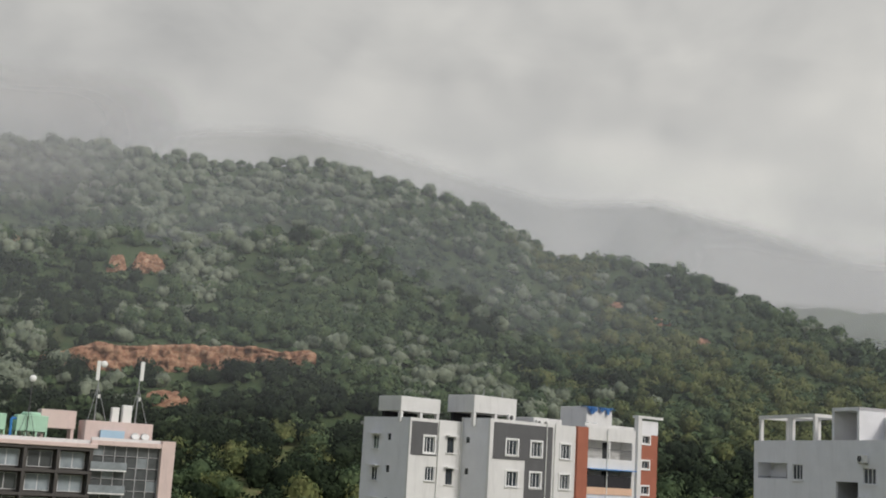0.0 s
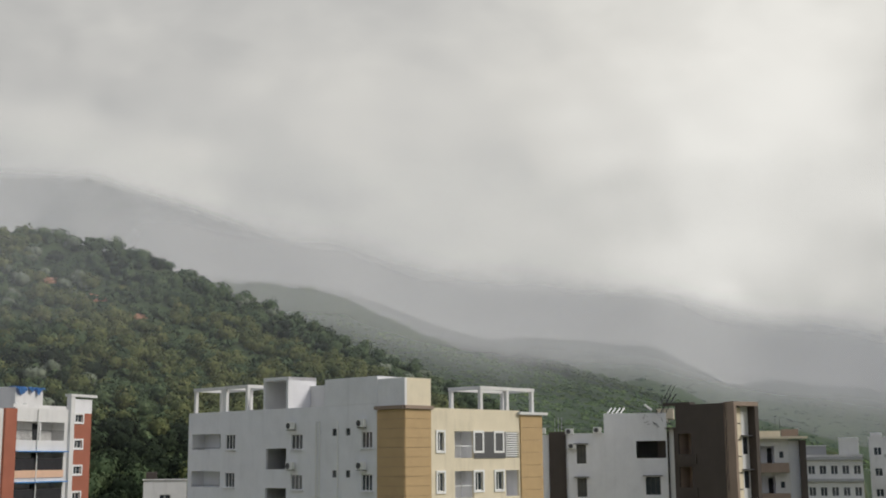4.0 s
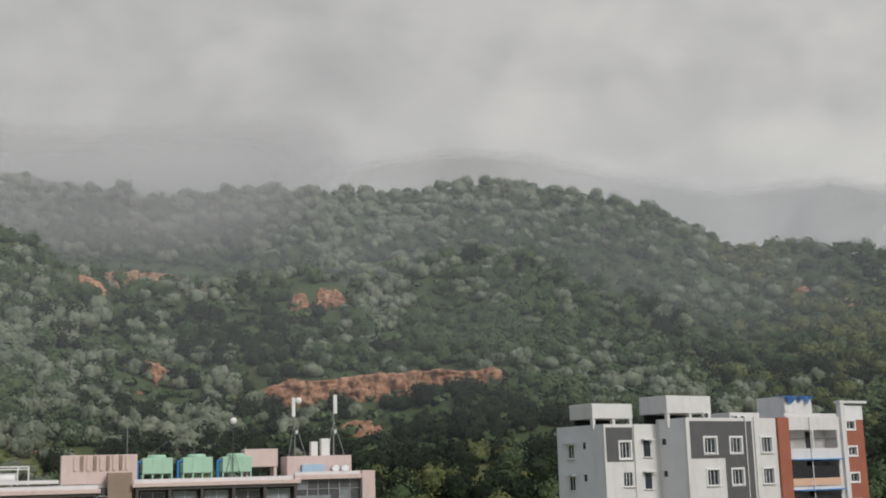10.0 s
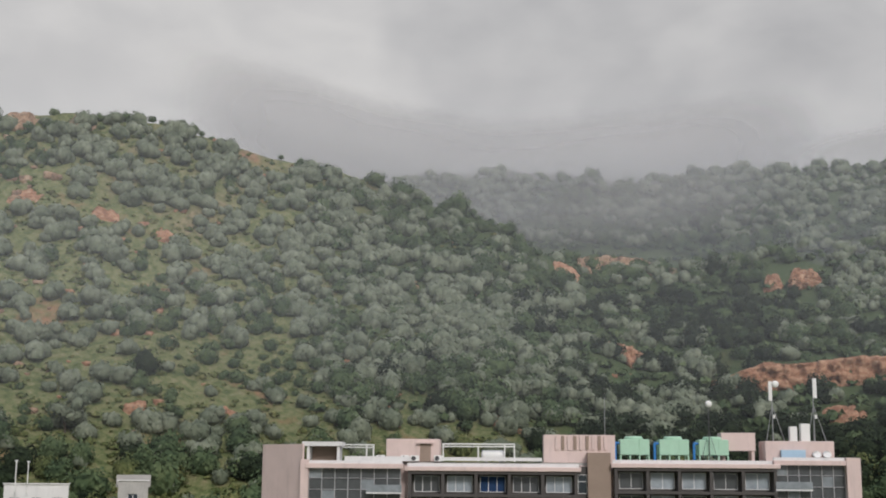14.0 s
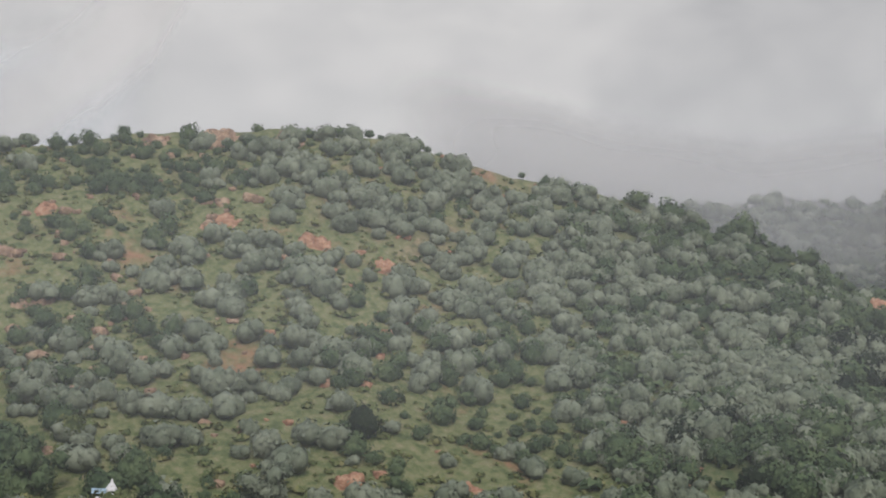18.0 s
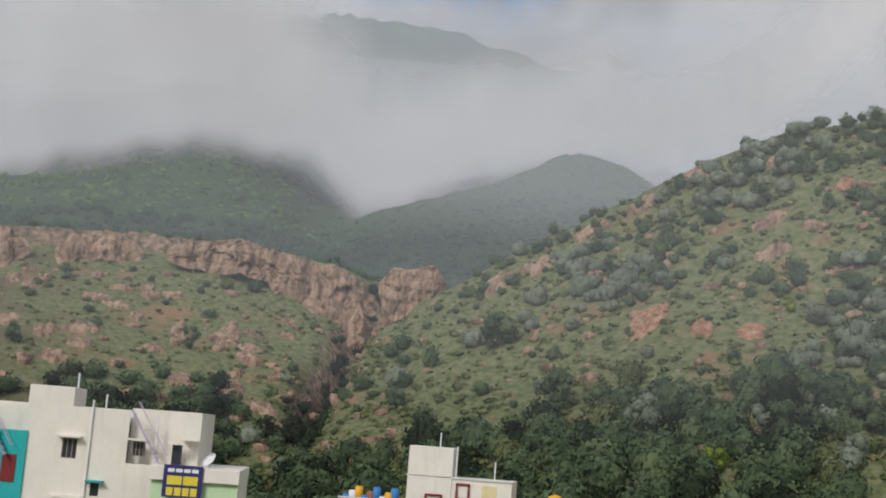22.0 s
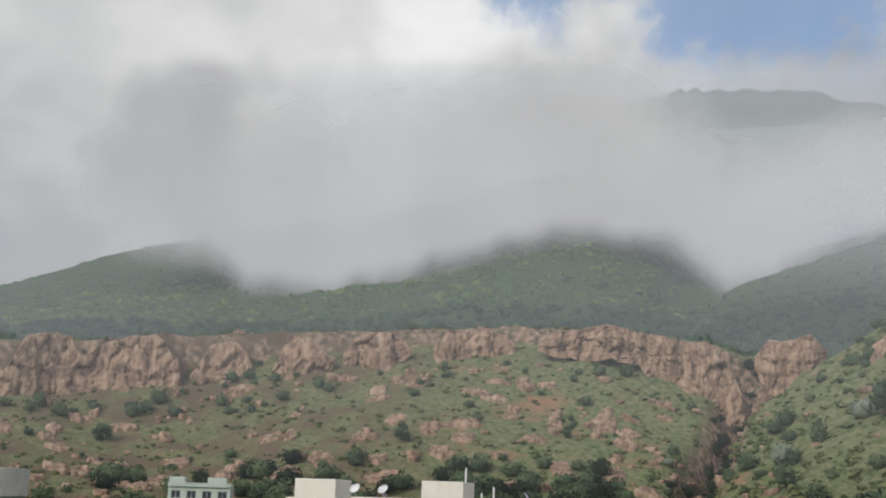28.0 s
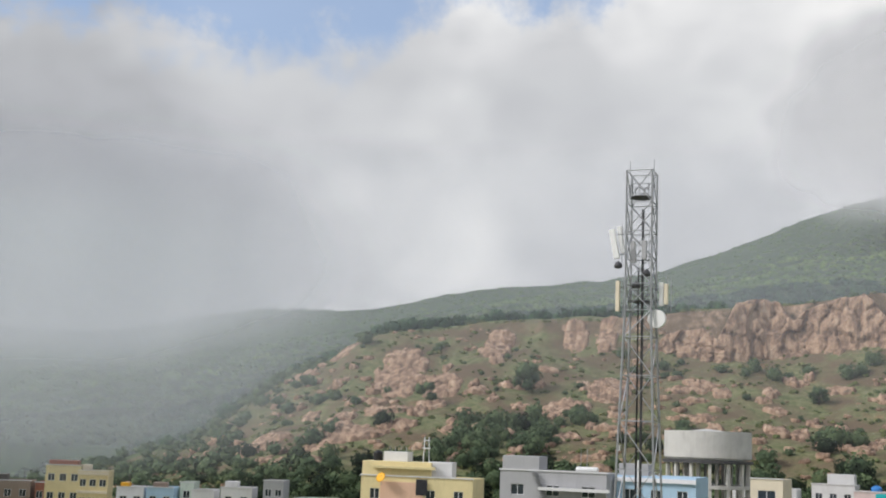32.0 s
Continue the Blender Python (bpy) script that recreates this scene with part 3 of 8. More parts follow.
def planted(name, templates, az, r, size, material, label, category="trees", tall=(0.8, 1.15), lift=0.18):
    """One stretch of woodland: crowns from a few templates, turned, scaled and set on the land."""
    if len(az) == 0:
        return None
    lift = -0.25 if templates is FAR else lift
    z = land(az, r)
    x, y = r * np.sin(np.radians(az)), r * np.cos(np.radians(az))
    pick = rng.integers(0, len(templates), len(az))
    turn, hgt = rng.uniform(0, 6.283, len(az)), rng.uniform(*tall, len(az)) * size
    pieces = []
    for k, (v, f) in enumerate(templates):
        i = np.where(pick == k)[0]
        if not len(i):
            continue
        c, s = np.cos(turn[i])[:, None], np.sin(turn[i])[:, None]
        X = (v[None, :, 0] * c - v[None, :, 1] * s) * size[i][:, None] + x[i][:, None]
        Y = (v[None, :, 0] * s + v[None, :, 1] * c) * size[i][:, None] + y[i][:, None]
        Z = (v[None, :, 2] - 0.25) * hgt[i][:, None] + (z[i] + lift * size[i])[:, None]
        V = np.stack([X, Y, Z], -1).reshape(-1, 3)
        F = (f[None] + (np.arange(len(i)) * len(v))[:, None, None]).reshape(-1, 3)
        pieces.append((V, F))
    ob = mesh_from(name, *merge(pieces), material, smooth=True)
    return tagged(ob, label, category, kind="stuff")


def scatter(az0, az1, r0, r1, spacing, keep=None):
    """Loose points about that far apart between two headings and two distances."""
    area = radians(az1 - az0) * (r1 * r1 - r0 * r0) / 2
    n = int(area / spacing ** 2)
    az = rng.uniform(az0, az1, n)
    r = np.sqrt(rng.uniform(r0 * r0, r1 * r1, n))
    if keep is not None:
        k = keep(az, r) > rng.uniform(0, 1, n)
        az, r = az[k], r[k]
    return az, r


def xy_noise(az, r, s, seed):
    return fbm(r * np.sin(np.radians(az)) / s, r * np.cos(np.radians(az)) / s, 3, seed) + 0.5


# bare places: heading, distance, half width in degrees, half depth
BARE = [(-11, 309, 5.5, 10), (-12, 289, 2.2, 7), (-13.8, 380, 1.6, 9), (10.1, 412, 3.0, 10), (12.2, 399, 2.2, 9), (15, 395, 3, 8), (-21.4, 329, 2.2, 10), (-21.6, 311, 2.0, 9), (-24.4, 349, 1.6, 6), (-21.1, 396, 2.6, 9),
        (-46.1, 319, 1.3, 6), (-43.3, 316, 1.3, 6), (-49.5, 324, 1.5, 6), (-55.9, 326, 1.2, 5), (-63.5, 296, 2.2, 12), (-59.2, 284, 1.6, 7), (-58.9, 318, 1.6, 7), (-57.5, 310, 2, 9), (-39.7, 257, 2, 6), (-44.3, 256, 1.6, 6)]


def clear(az, r):
    k = np.ones_like(r)
    for a, d, wa, wd in BARE:
        k = k * np.clip(((az - a) / wa) ** 2 + ((r - d) / wd) ** 2 * 3 - 1.5, 0, 1)
    return k


# eastern hill: close woodland, grey-green above, greener below, sunlight coloured in where it falls to the plain
a, r = scatter(-37, 33, 262, 462, 4.5, lambda a, r: clear(a, r) * np.where(a > 8, 0.85, 0.95))
loose = rng.uniform(-0.22, 0.22, len(a))
tone = xy_noise(a, r, 45, 11) + (r - 340) / 420 - np.interp(a, [-6, 18], [0.0, 0.42]) + loose
k = tone > 0.56
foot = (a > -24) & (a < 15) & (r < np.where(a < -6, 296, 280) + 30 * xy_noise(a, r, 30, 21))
# sunlight on the falling slope is put into the leaf colour
sunny = (a > rng.uniform(2, 20, len(a))) & ~k & ~foot & (r < 425)
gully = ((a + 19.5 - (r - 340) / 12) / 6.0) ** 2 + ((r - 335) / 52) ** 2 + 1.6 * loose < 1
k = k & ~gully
# a slanting band of trees takes the same colour, as a painted sunlit streak
sun_streak = abs(a - 9.5 - (390 - r) / 12) < 2.2 + 9 * loose
sunny = (sunny | (sun_streak & (r > 300))) & ~k
# shade over the foot and the gully is put in as dark leaves
deep = ~k & ~sunny & (foot | (gully & (loose > -0.09)) | (xy_noise(a, r, 24, 19) + loose > 0.66))
k2 = ~k & ~sunny & ~deep
planted("woodland", DOME, a[k], r[k], rng.uniform(2.2, 4.0, k.sum()), MAT["leaf_olive"], "dense grey-green woodland on the steep hillside", tall=(0.9, 1.35))
planted("woodland", MID, a[k2], r[k2], rng.uniform(2.2, 4.2, k2.sum()), MAT["leaf_green"], "dense green woodland on the lower hillside", tall=(0.9, 1.35))
planted("woodland", MID, a[sunny], r[sunny], rng.uniform(2.2, 4.4, sunny.sum()), MAT["leaf_pale_sunny"], "yellow-green woodland on the falling slope, sunlight put into its colour", tall=(0.9, 1.35))
planted("woodland", MID, a[deep], r[deep], rng.uniform(2.2, 4.2, deep.sum()), MAT["leaf_dark_shade"], "dark hillside trees, the shade of foot and gully in their colour", tall=(0.9, 1.35))
# middle hill: close grey-green bushes on its eastern half and under the crest, open grass to the west and along the foot
def bush_cover(a, r):
    east = np.interp(a, [-80, -66, -60, -55, -50, -45, -38], [0.05, 0.14, 0.36, 0.68, 0.9, 1.0, 1.0])
    high = np.interp(r, [215, 240, 258, 280, 300, 330, 360], [0.2, 0.26, 0.42, 0.72, 0.98, 1.3, 1.5])
    crown = 0.95 * ramp(r, 284, 318) * ramp(a, -70, -63)
    return clear(a, r) * np.clip(np.maximum(east * high, crown) * (0.45 + 1.2 * xy_noise(a, r, 22, 51)), 0, 1)


a, r = scatter(-80, -18, 215, 348, 3.2, bush_cover)
k = xy_noise(a, r, 30, 12) + np.interp(a, [-75, -60, -50, -40], [-0.25, -0.08, 0.06, 0.2]) + rng.uniform(-0.16, 0.16, len(a)) > 0.5
planted("bush_woodland", DOME, a[k], r[k], 1.6 + 2.3 * rng.uniform(0, 1, k.sum()) ** 1.3, MAT["leaf_olive"], "round grey-green bushes dotted over the hill", tall=(1.0, 1.45))
planted("bush_woodland", MID, a[~k], r[~k], 0.9 + 2.2 * rng.uniform(0, 1, (~k).sum()) ** 1.5, MAT["leaf_green"], "dark green bushes between grass and rocks", tall=(1.0, 1.45))
# crest trees against the sky
a = np.concatenate([np.arange(-72, -30, 0.19), np.arange(-34, 26, 0.4)])
a = a + rng.uniform(-0.3, 0.3, len(a))
r = np.where(a < -31, rng.uniform(330, 352, len(a)), rng.uniform(442, 452, len(a)))
planted("crest_trees", MID, a, r, rng.uniform(0.9, 2.1, len(a)), MAT["leaf_green"], "row of dark trees along the hill crest", tall=(0.9, 1.4))
# western slope: grass with scattered shrubs, thicker in the gully and at the foot
a, r = scatter(-140, -72, 235, 430, 9.5, lambda a, r: np.interp(r, [235, 262, 290, 400, 430], [1.0, 0.8, 0.36, 0.30, 0.5]) * np.where(xy_noise(a, r, 40, 13) > 0.5, 1, 0.45))
planted("hillside_shrubs", MID, a, r, 0.8 + 1.7 * rng.uniform(0, 1, len(a)) ** 2, MAT["leaf_green"], "scattered dark shrubs on the grassy slope", "shrubs")
a, r = scatter(-126, -111, 292, 345, 4.4, lambda a, r: np.clip(1.6 - ((a + 116.8 - (r - 315) / 14) / 2.2) ** 2, 0, 1) * ramp(r, 345, 330))
planted("hillside_copse", MID, a, r, rng.uniform(1.6, 3.4, len(a)), MAT["leaf_green"], "dark copse in a hollow of the western slope", tall=(1.0, 1.5))
a, r = scatter(-81, -72, 290, 450, 4.0, lambda a, r: np.clip(1.5 - abs(a - gorge_line(r)) / 0.9, 0, 1))
planted("gully_trees", MID, a, r, rng.uniform(1.6, 3.2, len(a)), MAT["leaf_dark_shade"], "dark trees filling the rocky gully")
a, r = scatter(-113, -78, 378, 398, 6.0, lambda a, r: np.where(xy_noise(a, r, 14, 61) > 0.55, 0.9, 0.1))
planted("hillside_shrubs", MID, a, r, rng.uniform(1.2, 3.0, len(a)), MAT["leaf_green"], "dark shrubs along the foot of the cliff", "shrubs", tall=(1.0, 1.5))
# the shelf above the cliff: a dark belt of wood, then the forested slope that climbs into cloud
a, r = scatter(-135, -72, 462, 640, 5.4, lambda a, r: np.interp(r, [462, 480, 560, 640], [0.3, 1, 1, 0.9]))
planted("forest_belt", LOW, a, r, rng.uniform(2.4, 4.2, len(a)), MAT["leaf_deep"], "dark belt of forest above the cliff", tall=(1.0, 1.4))
a, r = scatter(-142, -77, 640, 930, 5.6, lambda a, r: np.interp(a, [-87, -78], [1, 0.0]))
k = (r < 730 + 60 * xy_noise(a, r, 60, 23)) & (xy_noise(a, r, 50, 24) > 0.36)
planted("forest_slope", FAR, a[k], r[k], rng.uniform(2.4, 3.8, k.sum()), MAT["leaf_far"], "sunlit green forest on the far slope", tall=(0.8, 1.1))
planted("forest_slope", FAR, a[~k], r[~k], rng.uniform(2.2, 3.4, (~k).sum()) * np.where(r[~k] > 800, 0.6, 1.0), MAT["leaf_far"], "green forest climbing the far slope", tall=(0.6, 0.9))
a, r = scatter(-87, -60, 545, 775, 4.4, lambda a, r: np.interp(a, [-87, -78], [0.0, 1]))
planted("forest_slope", FAR, a, r, rng.uniform(2.0, 3.2, len(a)) * np.where(r > 690, 0.6, 1.0), MAT["leaf_deep"], "deep blue-green forest on the ridge behind the valley", tall=(0.6, 0.9))
a, r = scatter(-152, -122, 285, 620, 7.0, lambda a, r: np.where(xy_noise(a, r, 50, 27) > 0.42, 1, 0.5) * np.interp(a, [-132, -122], [1, 0.0]))
planted("forest_slope", LOW, a, r, rng.uniform(2.0, 3.8, len(a)), MAT["leaf_green"], "wooded slopes in the western mist", tall=(0.8, 1.2))
a, r = scatter(6, 46, 470, 815, 5.4, lambda a, r: np.where(a < 40, 1.0, 0.6))
planted("forest_ridge", FAR, a, r, rng.uniform(2.2, 3.4, len(a)), MAT["leaf_far"], "misty wooded ridge running down to the plain", tall=(0.7, 1.0))
a, r = scatter(18, 56, 815, 1830, 12)
planted("far_forest", FAR, a, r, rng.uniform(3.0, 5.0, len(a)), MAT["leaf_deep"], "far wooded ridges fading in haze", tall=(0.35, 0.6))
a, r = scatter(-96, -62, 930, 1330, 11)
planted("far_forest", FAR, a, r, rng.uniform(4, 6.5, len(a)), MAT["leaf_deep"], "forested mountain flank under the cloud", tall=(0.5, 0.8))
# scrub and tall grass on the open slopes
a, r = scatter(-80, -26, 205, 348, 2.2, lambda a, r: 0.75 * np.interp(a, [-80, -45, -35, -26], [0.7, 1, 0.55, 0.15]))
planted("scrub_cover", BUSH, a, r, 0.6 + 1.1 * rng.uniform(0, 1, len(a)) ** 2, MAT["scrub"], "yellow-green scrub and tall grass", "scrub", lift=0.0)
a, r = scatter(-36, 26, 258, 452, 3.4, lambda a, r: 0.85 + 0 * a)
planted("undergrowth", BUSH, a, r, rng.uniform(1.1, 2.5, len(a)), MAT["leaf_green"], "green undergrowth between the trees", "scrub", lift=0.35)
a, r = scatter(-140, -74, 230, 430, 4.0, lambda a, r: 0.6 + 0 * a)
planted("scrub_cover", BUSH, a, r, rng.uniform(0.5, 1.4, len(a)), MAT["scrub"], "low scrub on the grassy western slope", "scrub", lift=0.0)
# the wooded foot of the hills behind the town
a, r = scatter(-92, 36, 185, 268, 5.2, lambda a, r: np.where(a < -52, np.interp(r, [185, 212, 222, 258, 268], [0.2, 0.5, 1, 0.9, 0.3]) * np.interp(a, [-92, -84, -60, -52], [1, 1, 0.9, 0.6]), np.where(a < -24, np.interp(r, [185, 205, 236, 250], [0.5, 1, 0.9, 0.05]), np.interp(r, [185, 225, 268], [0.8, 1, 1]))))
k = rng.uniform(0, 1, len(a)) < 0.8
# shade along the eastern foot is painted in as more dark-leaved trees
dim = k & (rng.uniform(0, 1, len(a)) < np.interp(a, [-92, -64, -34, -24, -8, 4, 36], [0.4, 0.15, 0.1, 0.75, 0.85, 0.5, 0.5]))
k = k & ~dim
planted("foot_woods", BIG, a[dim], r[dim], rng.uniform(2.6, 4.4, dim.sum()) * np.where(a[dim] < -56, 1.25, 1), MAT["leaf_dark_shade"], "deep green trees at the hill's foot, shade put into their colour", tall=(0.9, 1.4))
planted("foot_woods", BIG, a[k], r[k], rng.uniform(2.4, 4.4, k.sum()), MAT["leaf_green"], "leafy dark green trees at the hill's foot", tall=(0.9, 1.4))
k = k | dim
planted("foot_woods", BIG, a[~k], r[~k], rng.uniform(2.4, 4.0, (~k).sum()), MAT["leaf_pale_sunny"], "paler trees among the woods at the hill's foot", tall=(0.9, 1.4))
a, r = scatter(-88, -55, 220, 262, 6.0)
k = rng.uniform(0, 1, len(a)) < 0.16
planted("foot_woods", BIG, a[k], r[k], rng.uniform(3.0, 5.2, k.sum()), MAT["leaf_dark_shade"], "tall deep green trees along the valley foot", tall=(1.0, 1.5))
planted("foot_woods", BIG, a[~k], r[~k], rng.uniform(3.0, 5.2, (~k).sum()), MAT["leaf_green"], "tall leafy trees along the valley foot", tall=(1.0, 1.5))
a, r = scatter(-150, -80, 228, 330, 5.0, lambda a, r: np.interp(r - 30 * ramp(a, -112, -104), [228, 240, 276, 300], [0.4, 1, 0.95, 0.1]) * np.where(xy_noise(a, r, 30, 17) > 0.36, 1, 0.4))
k = rng.uniform(0, 1, len(a)) < 0.6
planted("foot_woods", MID, a[k], r[k], rng.uniform(2.4, 4.2, k.sum()), MAT["leaf_green"], "green trees in the belt behind the town houses", tall=(0.9, 1.4))
a, r = a[~k], r[~k]
planted("foot_woods", MID, a, r, rng.uniform(2.4, 4.2, len(a)), MAT["leaf_dark_shade"], "dark belt of trees behind the town houses", tall=(0.9, 1.4))


def blade_rock(g, size, turn=None, rough=0.28):
    """A jointed block: a cube with its corners knocked about, cut once more across each face."""
    bm_v, f = ROCK_GRID
    v = bm_v * (1 - 0.16 * (np.abs(bm_v).sum(1, keepdims=True) - 1) / 2)
    v = v + g.uniform(-rough, rough, v.shape)
    v = v * np.array(size)
    a = g.uniform(0, 6.28) if turn is None else turn
    c, s = math.cos(a), math.sin(a)
    tip = g.uniform(-0.25, 0.25)
    return np.stack([v[:, 0] * c - v[:, 1] * s, v[:, 0] * s + v[:, 1] * c, v[:, 2] + tip * v[:, 0]], 1), f


def rock_grid():
    bm = bmesh.new()
    bmesh.ops.create_cube(bm, size=2)
    bmesh.ops.subdivide_edges(bm, edges=bm.edges[:], cuts=1, use_grid_fill=True)
    bmesh.ops.triangulate(bm, faces=bm.faces[:])
    v = np.array([p.co[:] for p in bm.verts])
    f = np.array([[q.index for q in p.verts] for p in bm.faces])
    bm.free()
    return v, f


ROCK_GRID = rock_grid()


def cells(u, v, seed):
    """Broken-rock pattern: for each point the hash of its block, and how near the point lies to a joint."""
    iu, iv = np.floor(u), np.floor(v)
    best, second, ident = np.full(u.shape, 9.0), np.full(u.shape, 9.0), np.zeros(u.shape)
    for du in (-1, 0, 1):
        for dv in (-1, 0, 1):
            cu, cv = iu + du, iv + dv
            d = np.maximum(np.abs(cu + 0.15 + 0.7 * lattice(cu, cv, seed) - u), np.abs(cv + 0.15 + 0.7 * lattice(cu, cv, seed + 3) - v))
            near = d < best
            second = np.where(near, best, np.minimum(second, d))
            ident = np.where(near, lattice(cu, cv, seed + 7), ident)
            best = np.where(near, d, best)
    return ident, second - best


def rock_skin(name, A, R, Z, push, material, label):
    """A sheet of broken rock: slabs that swell out towards the valley, joints cut back between them."""
    X, Y = np.sin(np.radians(A)), np.cos(np.radians(A))
    V = np.stack([(R - push) * X, (R - push) * Y, Z], -1).reshape(-1, 3)
    n_, m_ = A.shape
    i = np.arange(n_ * m_).reshape(n_, m_)
    f = np.stack([i[:-1, :-1], i[1:, :-1], i[1:, 1:], i[:-1, 1:]], -1).reshape(-1, 4)
    return tagged(mesh_from(name, V, f, material), label, "rock", kind="stuff")


def pillow(joint, width):
    """How far a slab swells: nothing at its joint, full a little way in."""
    return np.sqrt(np.clip(joint / width, 0, 1))


def outcrop(az, r, wide, high, n, material, label):
    """Bare rock that breaks out of the hillside: wider than high, split by joints, sinking into the grass at its rim."""
    seed = abs(int(az * 10 + r)) % 97
    slope = max(0.3, float(land(az, r + 5) - land(az, r - 5)) / 10)
    deep = high / slope * 1.1
    u, q = np.meshgrid(np.linspace(-0.62, 0.62, int(max(16, wide * 2.4))), np.linspace(-0.7, 0.7, int(max(14, high * 3.6))), indexing="ij")
    A, R = az + np.degrees(u * wide / r), r + q * deep
    rim = (2 * u) ** 2 + (2 * q) ** 2 + 1.3 * fbm(u * 5 + seed, q * 4 + seed, 3, seed)
    wob = 0.5 * fbm(u * wide / 4 + seed, q * high / 3, 3, seed + 2)
    ident, joint = cells(u * wide / 2.6 + seed + wob, q * high / 1.7 + 0.15 * u * wide + wob, seed)
    body = np.clip(1.05 - rim, -0.6, 0.5)
    lift = body * (0.7 + 1.5 * ident) + np.where(body > 0, 0.9 * pillow(joint, 0.3) - 0.45, 0)
    Z = land(A, R) + np.where(rim > 1.05, -0.8, lift * 0.8)
    return rock_skin("rock_outcrop", A, R, Z, np.maximum(lift, -0.5) * 0.6, material, label)


def rock_wall(rows, r, material, label, slab=(2.8, 5.5), lean=0.25, swell=1.6, seed=5, ragged=0.3, finer=0.4, blocky=False):
    """A cliff along the hillside; rows give heading, foot and brow as height angles. Slabs stand in and out between open cracks."""
    az0, az1 = rows[0][0], rows[-1][0]
    w = radians(az1 - az0) * r
    tall = max(radians(q[2] - q[1]) * r for q in rows)
    a, t = np.meshgrid(np.linspace(az0, az1, int(w / 0.42)), np.linspace(-1.7, 1.0, int(max(18, tall * 4.2))), indexing="ij")
    U = np.radians(a - az0) * r
    foot = np.interp(a, [q[0] for q in rows], [q[1] for q in rows])
    brow = np.interp(a, [q[0] for q in rows], [q[2] for q in rows])
    brow = brow + ragged * (brow - foot) * (2 * fbm(U / 9, U * 0 + seed, 3, seed) - 0.1)
    back = r + 8 * fbm(U / 22, U * 0 + seed, 3, seed + 1)
    z0, z1 = CAM_Z + back * np.tan(np.radians(foot)), CAM_Z + back * np.tan(np.radians(np.maximum(brow, foot + 0.02)))
    Z = z0 + t * (z1 - z0)
    wob = 0.9 * fbm(U / 5, Z / 5, 3, seed + 5)
    ident, joint = cells(U / slab[0] + wob, Z / slab[1] + 0.7 * wob + 0.12 * U / slab[1], seed)
    id2, j2 = cells(U / (slab[0] * 0.36) + 1.5 * wob, Z / (slab[1] * 0.55) + wob, seed + 11)
    push = swell * (1.3 * ident + 0.9 * pillow(joint, 0.2)) + finer * (id2 + 0.7 * pillow(j2, 0.18)) + 1.4 * fbm(U / 3, Z / 4, 4, seed + 9)
    if blocky:
        push = swell * (1.6 * ident + 0.7 * id2 - 0.8 * np.clip(1 - joint / 0.12, 0, 1) - 0.4 * np.clip(1 - j2 / 0.12, 0, 1)) + 0.5 * fbm(U / 2, Z / 2, 3, seed + 9)
    push = push - 2.5 * np.clip(-t, 0, 1)
    push = push * np.clip((brow - foot) / 0.6, 0.15, 1)
    cap = np.clip((t - 0.88) / 0.12, 0, 1) ** 2
    R = back + t * (z1 - z0) * lean + cap * 3.5
    return rock_skin("rock_face", a, R, Z - 0.9 * cap + 0.5 * (ident - 0.5) * (t > 0.8), push, material, label)


# heading, foot and brow of the red cliff
RED_CLIFF = [(-17.9, 3.7, 4.0), (-17.2, 3.4, 4.2), (-15.7, 3.4, 4.9), (-13.8, 3.8, 4.9), (-12.3, 3.6, 5.0), (-11.7, 2.9, 5.0), (-10.3, 3.0, 5.1), (-8.2, 4.2, 5.2), (-6.9, 4.4, 5.0), (-5.9, 4.6, 5.2), (-5.6, 4.7, 4.9)]
# the same for the long cliff of the western hill
WEST_CLIFF = [[(-114.2, 4.0, 4.2), (-113.2, 4.1, 5.1), (-112.4, 4.2, 4.5), (-111.9, 4.2, 4.3)], [(-111.6, 4.2, 4.4), (-110.6, 4.3, 5.4), (-109.1, 4.4, 5.9), (-108.4, 4.4, 5.2), (-107.6, 4.4, 6.8), (-106.5, 4.5, 7.1), (-105.2, 4.5, 6.8), (-104.2, 4.5, 7.1), (-101.9, 4.6, 7.15), (-101.2, 5.0, 6.6), (-100.9, 5.2, 5.4)],
              [(-100.6, 5.2, 5.4), (-99.8, 5.3, 6.7), (-98.8, 5.5, 7.05), (-98.2, 5.6, 6.5), (-97.9, 5.8, 5.9)], [(-97.0, 5.7, 5.9), (-96.4, 5.8, 7.3), (-95.3, 5.9, 7.45), (-94.5, 6.1, 6.7), (-94.2, 6.3, 6.4)], [(-93.9, 6.4, 6.6), (-93.4, 6.6, 7.6), (-92.0, 6.7, 7.9), (-91.2, 6.9, 7.4), (-90.8, 6.8, 6.9)],
              [(-89.9, 6.8, 6.95), (-89.2, 7.0, 7.9), (-87.6, 7.0, 8.0), (-86.6, 7.1, 7.6), (-86.2, 7.1, 7.2)], [(-85.2, 7.1, 7.25), (-84.4, 7.3, 7.9), (-82.0, 7.5, 8.15), (-80.8, 7.2, 7.8), (-80.2, 6.8, 8.0), (-79.0, 6.2, 7.9), (-77.8, 5.1, 7.5), (-76.9, 4.6, 6.6), (-76.3, 4.6, 4.8)]]
RED = "orange-red jointed rock face on the wooded hillside"
PINK = "weathered pinkish-grey rock outcrop among grass"
rock_wall(RED_CLIFF, 305, MAT["rock_red"], "long orange-red layered cliff among trees", slab=(3.0, 2.6), lean=0.12, swell=1.3, seed=3, ragged=0.10, blocky=True)
